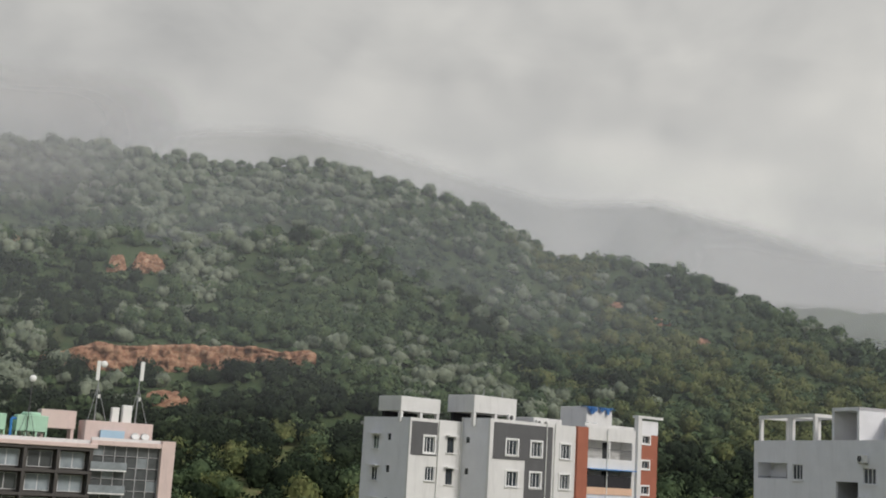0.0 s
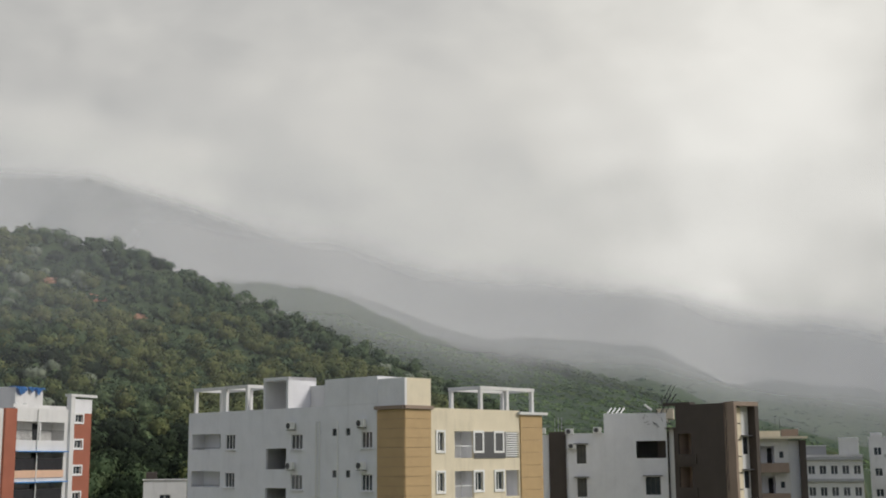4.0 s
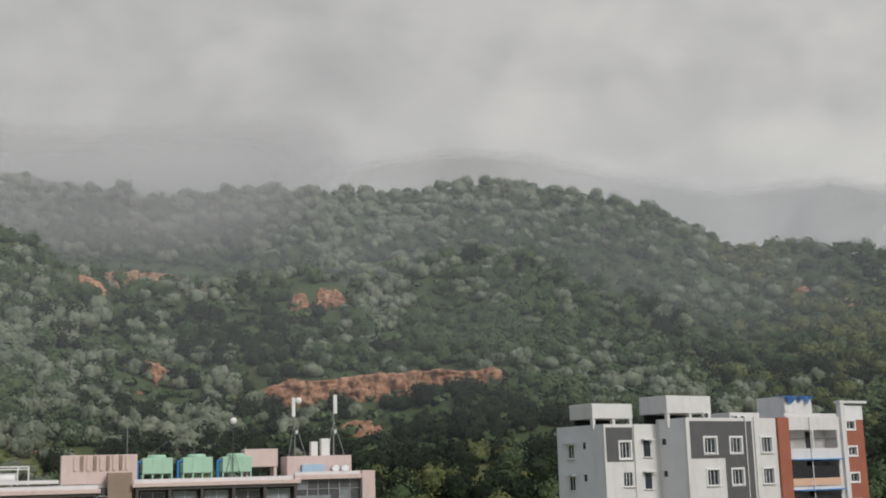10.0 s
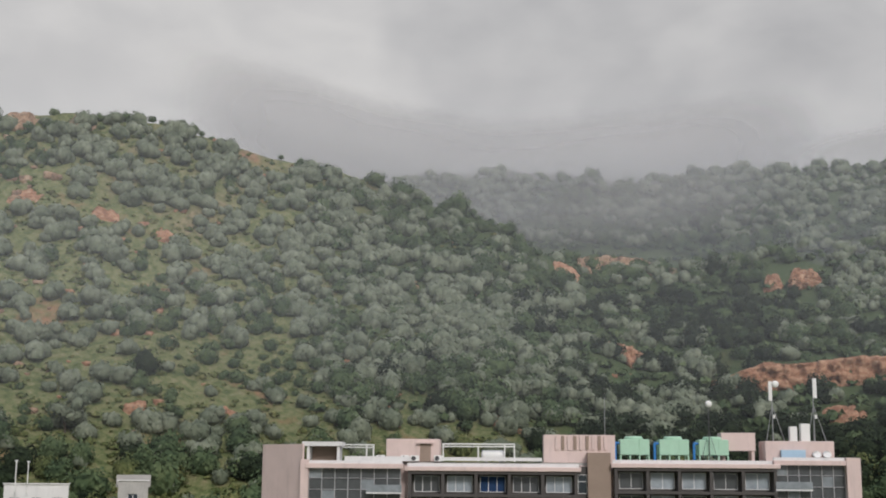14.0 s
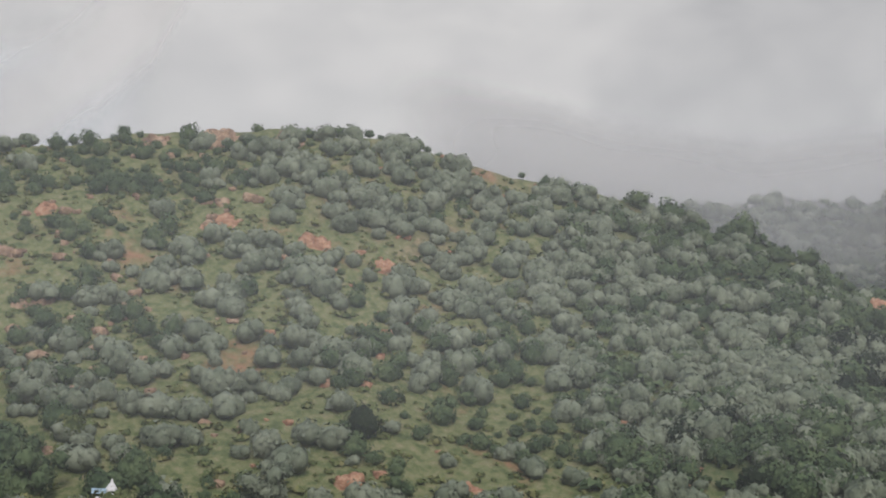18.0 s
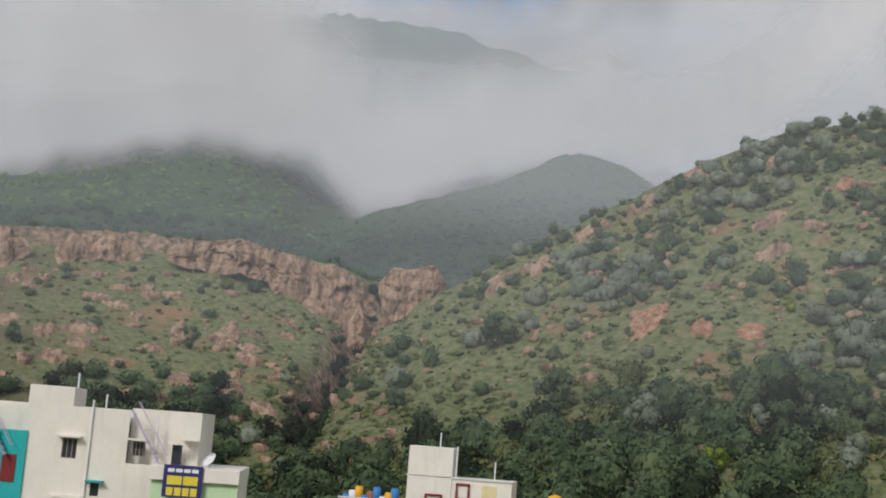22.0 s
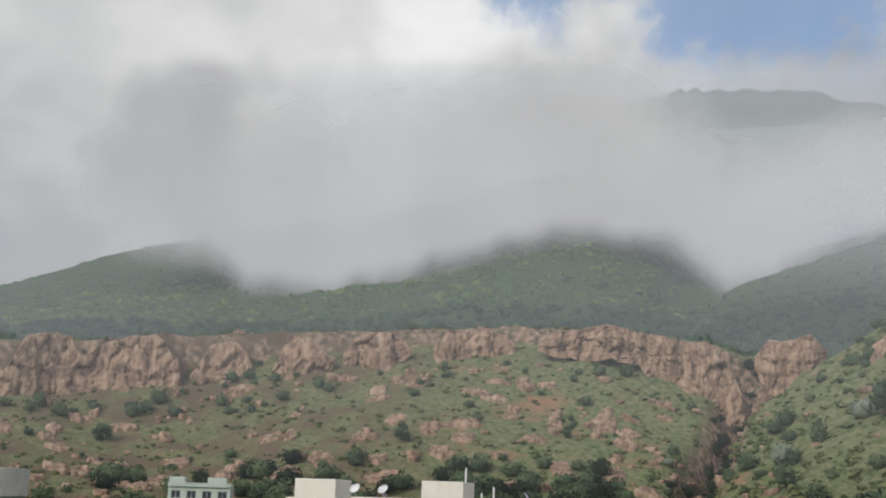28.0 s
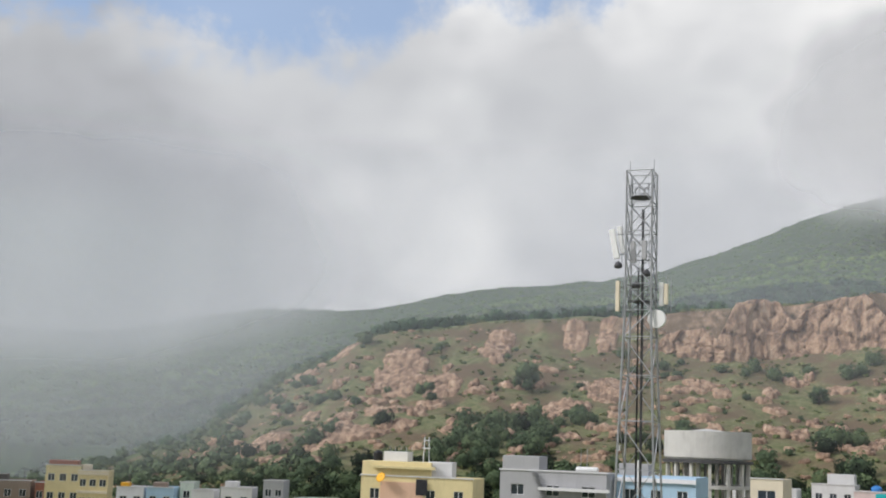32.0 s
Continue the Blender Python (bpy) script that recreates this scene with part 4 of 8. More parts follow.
rock_wall([(-23.5, 5.3, 5.6), (-22.8, 4.8, 6.0), (-21.4, 4.5, 5.65), (-20.2, 4.4, 5.1), (-19.8, 4.5, 4.6)], 322, MAT["rock_red"], "jointed orange rock face above the gully", slab=(2.6, 2.4), lean=0.4, swell=1.3, seed=8, ragged=0.12, blocky=True)
rock_wall([(-23.9, 9.5, 9.8), (-22.5, 9.2, 10.0), (-20.8, 8.9, 9.85), (-19.3, 8.7, 9.2)], 386, MAT["rock_pink"], "broken ledges at the head of the gully", slab=(2.6, 1.8), lean=0.9, swell=1.3, seed=9, ragged=0.2, blocky=True)
for k, (a0, lo, hi, wide) in enumerate([(-13.6, 8.15, 9.1, 1.5), (-15.0, 7.9, 8.9, 0.9)]):
    rock_wall([(a0 - wide / 2, lo, lo + 0.3), (a0 - wide * 0.3, lo, hi), (a0 + wide * 0.3, lo, hi - 0.1), (a0 + wide / 2, lo + 0.1, lo + 0.3)], 374 - 4 * k, MAT["rock_red"], "small orange cliff between bushes", slab=(2.4, 2.2), lean=0.15, swell=1.2, seed=21 + k, ragged=0.1, blocky=True)
for az, r, w, h, n in [ (-12.1, 290, 9, 3.5, 30),
                       (-24.4, 349, 8, 4, 26), (-16.4, 309, 6, 5, 22), (-63.5, 296, 9, 7, 46), (-59.2, 284, 6, 3, 20), (-61.2, 286, 5, 3, 16), (-46, 318, 7, 3.5, 24), (-43.3, 314, 7, 3, 24), (-49.6, 322, 8, 4, 26), (-55.9, 325, 5, 3, 14),
                       (-40.2, 256, 5, 1.5, 10), (-44.3, 256, 5, 1.5, 10), (10.1, 411, 10, 2.2, 40), (12.3, 398, 7, 2.4, 26), (8.2, 424, 8, 1.8, 22)]:
    outcrop(az, r, w, h, n, MAT["rock_red"], RED)
for az, r, w, h, n in [(-58.9, 318, 8, 3, 24), (-57.1, 313, 5, 2.5, 14), (-58.6, 308, 8, 3, 20), (-55.8, 301, 8, 2, 16), (-47.3, 347, 7, 4, 24), (-50, 349, 9, 4, 30), (-52.4, 347, 6, 3, 16), (-62.1, 345, 9, 4, 26), (-64.2, 344, 10, 3.5, 26),
                       (-66.4, 343, 9, 4, 24), (-58.6, 339, 6, 3, 14), (-66.4, 327, 5, 3, 14), (-68.6, 338, 12, 4, 30), (-70.4, 338, 8, 5, 26), (-84.1, 362, 4, 8, 16), (-82.0, 365, 7, 7, 24), (-76.9, 406, 5, 9, 20), (-77.8, 406, 4, 8, 14), (-75.0, 420, 12, 5, 26),
                       (-78.5, 398, 8, 3, 16), (-87.7, 375, 9, 2, 16), (-93.6, 392, 8, 2, 16), (-122.4, 378, 16, 15, 70), (-120.4, 366, 12, 9, 44), (-118.3, 404, 11, 10, 44), (-114.8, 412, 8, 10, 34), (-113.4, 410, 7, 9, 28), (-125.5, 418, 10, 6, 34), (-127.2, 414, 10, 6, 34), (-124.3, 323, 22, 5, 40),
                       (-127.9, 335, 14, 4, 26), (-114.5, 348, 14, 5, 34), (-112.7, 366, 14, 7, 40), (-107.8, 412, 14, 8, 44), (-105.3, 404, 12, 4, 26), (-98.3, 392, 9, 3, 16), (-88, 352, 10, 2.5, 16)]:
    outcrop(az, r, w, h, n, MAT["rock_pink"], PINK)


for k, run in enumerate(WEST_CLIFF):
    run = [(a_, brow - 0.86 * (brow - foot), brow) for a_, foot, brow in run]
    rock_wall(run, 401, MAT["rock_pink"], "pinkish cliff of upright jointed slabs", slab=(4.2 + 1.2 * (k % 3), 9.0), lean=0.5, swell=1.5, seed=12 + 5 * k, ragged=0.35, blocky=True)
rock_wall([(-76.0, 6.6, 6.8), (-75.4, 6.5, 7.7), (-74.4, 6.7, 7.7), (-73.6, 6.8, 7.6), (-73.0, 6.9, 7.0)], 416, MAT["rock_pink"], "pale rock wall at the head of the gully", slab=(3.6, 4.0), lean=0.4, seed=31)


g_ = np.random.default_rng(77)
for k in range(170):
    az = g_.uniform(-128, -79)
    r = g_.uniform(292, 388)
    outcrop(az, r, g_.uniform(3, 9), g_.uniform(1.0, 2.8), 10, MAT["rock_pink"], "low pinkish ledge of rock in the grassy slope")


def boulders(name, az0, az1, r0, r1, spacing, material, size, label, keep=None):
    a, r = scatter(az0, az1, r0, r1, spacing, keep)
    temp = [blade_rock(np.random.default_rng(k), (1, 0.9, 0.7)) for k in range(5)]
    planted(name, temp, a, r, size[0] + (size[1] - size[0]) * rng.uniform(0, 1, len(a)) ** 2, material, label, "boulders", lift=0.1)


boulders("boulders", -80, -48, 225, 350, 5.2, MAT["rock_pink"], (0.45, 1.6), "pale boulders strewn over the grassy hill", lambda a, r: np.where(xy_noise(a, r, 26, 31) > 0.52, 0.9, 0.12))
boulders("boulders", -48, -20, 225, 350, 8, MAT["rock_red"], (0.4, 1.2), "orange stones between the bushes", lambda a, r: np.where(xy_noise(a, r, 26, 32) > 0.52, 0.9, 0.1))
boulders("boulders", -140, -73, 250, 420, 6.4, MAT["rock_pink"], (0.5, 2.0), "boulders strewn over the western slope", lambda a, r: np.where(xy_noise(a, r, 30, 33) > 0.5, 0.9, 0.15))


# ---- single trees that stand out, with trunk, limbs and leafy crown ----
def leafy_crown(seed, rad, high, leaves, leaf):
    g = np.random.default_rng(seed)
    out, lobes = [], []
    for k in range(9):
        a, h = g.uniform(0, 6.283), g.uniform(0.05, 0.95)
        d = rad * 0.62 * math.sqrt(max(0.08, 1 - (2 * h - 1) ** 2)) * g.uniform(0.6, 1.1)
        lobes.append((np.array([math.cos(a) * d, math.sin(a) * d, h * high]), rad * g.uniform(0.28, 0.46)))
    for c, q in lobes:
        v = ICO2[0] * g.uniform(0.7, 1.1, (len(ICO2[0]), 1)) * q * 0.8
        out.append((v + c, ICO2[1]))
        n_ = leaves // len(lobes)
        d = g.normal(size=(n_, 3))
        d /= np.linalg.norm(d, axis=1)[:, None]
        p = c + d * q * g.uniform(0.75, 1.2, (n_, 1))
        e1 = g.normal(size=(n_, 3))
        e1 /= np.linalg.norm(e1, axis=1)[:, None]
        e2 = np.cross(e1, d)
        s = g.uniform(0.6, 1.4, (n_, 1)) * leaf
        out.append((np.stack([p + e1 * s, p - e1 * s * 0.5 + e2 * s * 0.7, p - e1 * s * 0.5 - e2 * s * 0.7], 1).reshape(-1, 3), np.arange(3 * n_).reshape(-1, 3)))
    return merge(out), lobes


def tree(az, r, rad, high, trunk, mat, label, seed):
    z = float(land(az, r)) - 0.2
    p = at(az, r, z)
    e = new("tree")
    e.empty_display_size = 0.5
    e.matrix_basis = Matrix.Translation(p)
    tagged(e, label, "tree", "single trees on and below the hills")
    (v, f), lobes = leafy_crown(seed, rad, high, 900, rad * 0.085)
    crown = mesh_from("crown", v + np.array([0, 0, trunk]), f, MAT[mat])
    crown.parent = e
    bm = bmesh.new()
    tip = trunk + high * 0.55
    n = 8
    rings = []
    for k in range(6):
        t = k / 5
        w = max(0.05, 0.055 * (high + trunk) * 0.6 * (1 - 0.8 * t))
        rings.append([bm.verts.new((w * math.cos(6.283 * q / n) + 0.15 * math.sin(t * 3 + seed), w * math.sin(6.283 * q / n), tip * t)) for q in range(n)])
    for a_, b_ in zip(rings, rings[1:]):
        for q in range(n):
            bm.faces.new((a_[q], a_[(q + 1) % n], b_[(q + 1) % n], b_[q]))
    me = bpy.data.meshes.new("trunk")
    bm.to_mesh(me)
    bm.free()
    me.materials.append(MAT["bark"])
    new("trunk", me).parent = e
    for c, q in lobes[:4]:
        bm = bmesh.new()
        a_, b_ = Vector((0, 0, trunk * 0.75)), Vector(c) + Vector((0, 0, trunk))
        d = (b_ - a_).normalized()
        x = d.orthogonal().normalized()
        y = d.cross(x)
        lo = [bm.verts.new(a_ + (x * math.cos(k * 1.2566) + y * math.sin(k * 1.2566)) * 0.12) for k in range(5)]
        hi = [bm.verts.new(b_ + (x * math.cos(k * 1.2566) + y * math.sin(k * 1.2566)) * 0.04) for k in range(5)]
        for k in range(5):
            bm.faces.new((lo[k], lo[(k + 1) % 5], hi[(k + 1) % 5], hi[k]))
        me = bpy.data.meshes.new("limb")
        bm.to_mesh(me)
        bm.free()
        me.materials.append(MAT["bark"])
        new("limb", me).parent = e


for k, (az, r, rad, high, trunk, mat) in enumerate([
    (-63.1, 249, 4.6, 8, 2.0, "leaf_olive"),
    (-57.7, 248, 4.4, 6.5, 2.2, "leaf_green"),
    (-54.3, 250, 4.2, 8.5, 1.8, "leaf_green"),
    (-61.0, 259, 2.8, 6.5, 1.5, "leaf_green"),
    (-47.2, 247, 3.8, 4.5, 1.4, "leaf_olive"),
    (-50.5, 246, 3.2, 4.5, 1.2, "leaf_green"),
    (-63.3, 320, 2.6, 3.6, 1.0, "leaf_bright"),
    (-57.8, 290, 1.7, 3.0, 0.8, "leaf_bright"),
    (-65.5, 321, 1.9, 5.0, 1.0, "leaf_green"),
    (-61.2, 324, 2.8, 5.0, 1.0, "leaf_green"),
    (-59.1, 323, 1.6, 5.0, 0.8, "leaf_green"),
    (-69.9, 307, 5.2, 5.0, 3.0, "leaf_green"),
    (-67.2, 268, 5.0, 7.5, 2.0, "leaf_green"),
    (-73.9, 292, 3.2, 3.6, 1.2, "leaf_green"),
    (-65.4, 322, 2.2, 4.6, 1.0, "leaf_green"),
    (-60.1, 243, 2.8, 3.0, 1.0, "leaf_bright"),
    (-66.5, 239, 2.6, 3.0, 1.0, "leaf_bright"),
    (-83.4, 352, 2.6, 6.0, 0.8, "leaf_green"),
    (-87.0, 408, 2.2, 4.0, 0.8, "leaf_green"),
    (-89.2, 386, 2.4, 4.2, 0.8, "leaf_green"),
    (-86.6, 470, 2.2, 4.0, 2.5, "leaf_bright"),
    (-90.5, 339, 3.0, 5.0, 1.0, "leaf_green"),
    (-103.7, 363, 3.4, 3.6, 0.8, "leaf_green"),
    (-46.9, 249, 4.0, 5.5, 1.5, "leaf_olive"),
    (-42.5, 251, 3.0, 6.0, 1.4, "leaf_green"),
    (-120.8, 350, 3.8, 5.0, 1.0, "leaf_green"),
    (-116.5, 362, 5.0, 6.0, 1.0, "leaf_green"),
]):
    tree(az, r, rad, high, trunk, mat, {"leaf_olive": "grey-green broad-crowned tree on the hill", "leaf_green": "dark green leafy tree standing alone", "leaf_bright": "bright yellow-green young tree among grass"}[mat], 100 + k)

# ---- low cloud and haze that hang between the ridges ----
def cloud_material(name, scale, amp, dens, color, stretch=1.6, dark=0.86):
    """Pale droplets, see-through where the bank is thin; its thickness follows the cover and torn billows."""
    m = bpy.data.materials.new(name)
    m.use_nodes = True
    nt = m.node_tree
    nt.nodes.clear()
    N, L = nt.nodes.new, nt.links.new
    out = N("ShaderNodeOutputMaterial")
    geo = N("ShaderNodeNewGeometry")
    at_ = N("ShaderNodeAttribute")
    at_.attribute_name = "cover"
    mp = N("ShaderNodeMapping")
    mp.inputs["Scale"].default_value = (1, 1, stretch)
    L(geo.outputs["Position"], mp.inputs[0])
    n1 = N("ShaderNodeTexNoise")
    n1.inputs["Scale"].default_value, n1.inputs["Detail"].default_value, n1.inputs["Roughness"].default_value = scale, 4, 0.5
    n1.inputs["Distortion"].default_value = 0.4
    L(mp.outputs[0], n1.inputs[0])
    ma = N("ShaderNodeMath")
    ma.operation = 'MULTIPLY_ADD'
    L(n1.outputs[0], ma.inputs[0])
    ma.inputs[1].default_value = amp
    sub = N("ShaderNodeMath")
    sub.operation = 'SUBTRACT'
    L(at_.outputs["Fac"], sub.inputs[0])
    sub.inputs[1].default_value = amp * 0.5
    L(sub.outputs[0], ma.inputs[2])
    # no billow where there is no cover at all
    lim = N("ShaderNodeMapRange")
    lim.inputs[1].default_value, lim.inputs[2].default_value = 0.0, 0.3
    L(at_.outputs["Fac"], lim.inputs[0])
    mr = N("ShaderNodeMapRange")
    mr.interpolation_type = 'SMOOTHSTEP'
    mr.inputs[1].default_value, mr.inputs[2].default_value = 0.0, 1.0
    mr.inputs[3].default_value, mr.inputs[4].default_value = 0.0, dens
    L(ma.outputs[0], mr.inputs[0])
    mul = N("ShaderNodeMath")
    mul.operation = 'MULTIPLY'
    L(mr.outputs[0], mul.inputs[0])
    L(lim.outputs[0], mul.inputs[1])
    dif = N("ShaderNodeBsdfDiffuse")
    n2 = N("ShaderNodeTexNoise")
    n2.inputs["Scale"].default_value, n2.inputs["Detail"].default_value = scale * 0.8, 4
    L(mp.outputs[0], n2.inputs[0])
    cr = N("ShaderNodeValToRGB")
    e = cr.color_ramp.elements
    e[0].position, e[0].color = 0.32, (*[c * dark for c in color], 1)
    e[1].position, e[1].color = 0.66, (*color, 1)
    L(n2.outputs[0], cr.inputs[0])
    L(cr.outputs[0], dif.inputs[0])
    tr, mix = N("ShaderNodeBsdfTransparent"), N("ShaderNodeMixShader")
    L(mul.outputs[0], mix.inputs[0])
    L(tr.outputs[0], mix.inputs[1])
    L(dif.outputs[0], mix.inputs[2])
    L(mix.outputs[0], out.inputs[0])
    return m


def cloud_bank(name, r, az0, az1, el0, el1, cover, material, label):
    """A hanging bank of cloud round the valley, leaning back as it rises; cover(heading, height angle) says how thick it is there."""
    az, el = np.arange(az0, az1 + 0.01, 0.5), np.arange(el0, el1 + 0.01, 0.4)
    A, E = np.meshgrid(az, el, indexing="ij")
    X0, Y0 = np.sin(np.radians(A)), np.cos(np.radians(A))
    R = r * (1 + 0.03 * fbm(A / 9, 0 * A, 3, int(r)) + 0.0175 * (E - el0))
    V = np.stack([R * X0, R * Y0, CAM_Z + R * np.tan(np.radians(E))], -1).reshape(-1, 3)
    n, m = A.shape
    i = np.arange(n * m).reshape(n, m)
    ob = mesh_from(name, V, np.stack([i[:-1, :-1], i[:-1, 1:], i[1:, 1:], i[1:, :-1]], -1).reshape(-1, 4), material, smooth=True)
    c = ob.data.attributes.new("cover", 'FLOAT', 'POINT')
    c.data.foreach_set("value", np.asarray(cover(A, E) + 0 * A, np.float32).ravel())
    return tagged(ob, label, "cloud", kind="stuff")


# fog and mist on and behind the eastern crests, sinking towards the plain; two peaks just break it
PALE = (0.62, 0.615, 0.60)
fog_top = [(-16, 13.6), (-9, 14.4), (-7, 14.6), (-4, 14.2), (0, 13.2), (5, 12.0), (10, 12.15), (14, 11), (19, 9.4), (25, 8)]
cloud_bank("mist", 1180, -16, 25, 5, 17, lambda a, e: 1.35 * ramp(e - knots(fog_top, a), 1.3, -0.4) * ramp(a, -16, -11) * ramp(a, 24, 16), cloud_material("fog_east", 0.006, 0.4, 0.94, (0.475, 0.475, 0.465)), "grey fog round the foot of the eastern peaks")
crest_b = [(4, 9.8), (6, 9.6), (13, 8.9), (16.8, 8.2), (21.6, 7.5), (25.8, 6.2), (29.5, 5.6), (35.6, 5.2), (39.7, 4.0), (45, 3.2), (51, 1.8), (60, 0.8)]
cloud_bank("mist", 600, 6, 60, -1, 14, lambda a, e: 1.05 * ramp(e - knots(crest_b, a), -3.4, 0.2) * ramp(e - knots(crest_b, a), 4.5, 1.0) * ramp(a, 6, 15), cloud_material("mist_east", 0.012, 0.7, 0.42, PALE), "torn mist along the crest of the eastern ridges")
cloud_bank("mist", 690, 8, 58, 0, 14, lambda a, e: 1.15 * ramp(e - knots(crest_b, a), -1.9, 0.1) * ramp(e - knots(crest_b, a), 3.4, 1.0) * ramp(a, 8, 15) * ramp(a, 58, 46), cloud_material("fog_ridge", 0.012, 0.8, 0.75, (0.56, 0.555, 0.54)), "torn fog sitting on the eastern ridge")
# mist in the saddle between the two hills and along the wooded crest
saddle = [(-46, 16.4), (-40, 14.4), (-34, 12.6), (-28, 11.6), (-20, 12.0), (-14, 12.8), (-6, 14.4), (0, 15.0)]
for k, r in enumerate((378, 408, 438)):
    cloud_bank("mist", r, -46, 0, 8, 20, lambda a, e: 1.05 * ramp(e - knots(saddle, a), -2.9 + 0.5 * k, 1.0) * ramp(e - knots(saddle, a), 5.5, 2.5) * ramp(a, -46, -36) * ramp(a, -10, -19), cloud_material("mist_saddle", 0.012 + 0.003 * k, 0.5, 0.36 + 0.14 * k, (0.42, 0.42, 0.418)), "mist drifting over the wooded saddle")
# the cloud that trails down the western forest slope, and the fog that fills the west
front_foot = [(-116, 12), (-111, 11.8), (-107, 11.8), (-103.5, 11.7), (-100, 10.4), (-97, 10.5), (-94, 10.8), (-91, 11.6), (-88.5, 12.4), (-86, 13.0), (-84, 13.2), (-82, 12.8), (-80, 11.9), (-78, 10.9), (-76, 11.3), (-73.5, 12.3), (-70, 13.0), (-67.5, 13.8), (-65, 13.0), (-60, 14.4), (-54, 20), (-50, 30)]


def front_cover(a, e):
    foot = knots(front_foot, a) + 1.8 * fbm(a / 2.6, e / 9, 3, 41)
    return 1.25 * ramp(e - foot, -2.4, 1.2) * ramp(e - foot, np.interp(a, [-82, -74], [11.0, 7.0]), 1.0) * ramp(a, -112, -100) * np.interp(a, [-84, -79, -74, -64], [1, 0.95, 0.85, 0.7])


# the cloud's dim underside is put into this lower bank's greyer colour
cloud_bank("cloud_bank", 690, -114, -50, 8, 25, front_cover, cloud_material("cloud_front", 0.009, 0.6, 0.93, (0.55, 0.547, 0.54), stretch=0.5, dark=0.82), "torn grey cloud on the forest slope, its shade in the colour")
west_foot = [(-160, 2.6), (-142, 4.2), (-136, 4.6), (-132, 5.6), (-128, 6.4), (-120, 7.6)]
cloud_bank("cloud_bank", 560, -160, -120, -1.5, 22, lambda a, e: 1.25 * ramp(e - knots(west_foot, a), -3.0, 1.6) * ramp(e, 17, 8) * ramp(a, -121, -138), cloud_material("cloud_west", 0.01, 0.5, 0.85, (0.50, 0.503, 0.51)), "fog bank filling the far western valley")
for k, r in enumerate((196, 214)):
    cloud_bank("mist", r, -160, -108, -4, 14, lambda a, e: 0.9 * ramp(a, -112, -138) * ramp(e, -4, 2) * ramp(e, 14, 8), cloud_material("mist_near", 0.01, 0.4, 0.24, (0.64, 0.68, 0.66)), "thin mist drifting in from the west")
cloud_bank("mist", 528, -84, -60, 6, 17, lambda a, e: 0.95 * ramp(e, 7.5, 12.5) * ramp(a, -84, -76) * ramp(a, -60, -63), cloud_material("mist_valley", 0.01, 0.4, 0.34, (0.50, 0.53, 0.55)), "bluish mist in the valley behind the hill")
# thin haze, thicker with distance
HAZE = (0.495, 0.52, 0.545)
cloud_bank("haze", 455, -160, 60, -2, 15, lambda a, e: np.interp(a, [-112, -100, -66, -56, 0], [0.8, 0.45, 0.55, 0.55, 0.45]) * ramp(e, 15, 12.5), cloud_material("haze_near", 0.004, 0.12, 0.23, HAZE), "thin pale haze in front of the far slopes")
cloud_bank("haze", 340, -42, 20, 1, 16, lambda a, e: 0.7 * ramp(a, -42, -28) * ramp(a, 20, 8) * ramp(e, 2.5, 9) * ramp(e, 16, 13.5), cloud_material("haze_gully", 0.006, 0.3, 0.14, HAZE), "thin haze over the wooded hillside")
cloud_bank("haze", 980, 26, 60, -1.2, 7, lambda a, e: 0.9 * ramp(e, 7, 3.5) * ramp(a, 26, 32), cloud_material("haze_far", 0.004, 0.12, 0.24, PALE), "thicker haze before the farthest ridge")
cloud_bank("haze", 166, -160, 62, -6.5, 20, lambda a, e: np.interp(a, [-160, -110, -85, -60, -30, 0, 40], [0.9, 0.8, 0.65, 0.6, 0.55, 0.55, 0.5]) * ramp(e, 20, 13.5) * ramp(e, -4.5, 9), cloud_material("haze_foot", 0.004, 0.1, 0.22, HAZE), "faint morning haze over the hills")
for k, r in enumerate((960, 1000)):
    cloud_bank("haze", r, -104, -52, 6, 22, lambda a, e: 0.95 * ramp(e, 21, 18.5) * ramp(a, -52, -60) * ramp(a, -104, -94), cloud_material("haze_high", 0.004, 0.2, 0.36, (0.54, 0.575, 0.61)), "pale veil before the high mountain")

# ---- building kit ----
for nm, c in {"white_paint": (0.70, 0.695, 0.69), "cream_white": (0.80, 0.75, 0.66), "grey_light": (0.77, 0.77, 0.80), "cream": (0.74, 0.66, 0.51), "pink_paint": (0.68, 0.545, 0.51), "yellow_paint": (0.74, 0.63, 0.35), "pale_green": (0.60, 0.68, 0.58),
              "pale_blue": (0.42, 0.58, 0.72), "peach": (0.72, 0.48, 0.34), "mint": (0.55, 0.72, 0.45), "stone_grey": (0.40, 0.40, 0.41)}.items():
    shade(nm, c, rough=0.85, var=0.10, scale=0.7, fine=14, bump=0.12, stain=[v * 0.55 for v in c], stain_amt=0.2 if nm == "grey_light" else 0.38)
for nm, c in {"grey_dark": (0.115, 0.115, 0.12), "brick_paint": (0.36, 0.13, 0.085), "brown_dark": (0.075, 0.062, 0.055), "teal": (0.03, 0.40, 0.40), "maroon": (0.20, 0.03, 0.03), "taupe": (0.30, 0.23, 0.185), "facade_brown": (0.085, 0.078, 0.075)}.items():
    shade(nm, c, rough=0.75, var=0.14, scale=0.8, fine=18, bump=0.1, stain=[v * 1.5 for v in c], stain_amt=0.25)
shade("tan_panel", (0.49, 0.345, 0.185), rough=0.6, var=0.10, scale=1.2, fine=12, bump=0.08)
shade("concrete", (0.42, 0.41, 0.39), rough=0.95, var=0.22, scale=0.6, fine=9, bump=0.35, stain=(0.14, 0.13, 0.12), stain_amt=0.5)
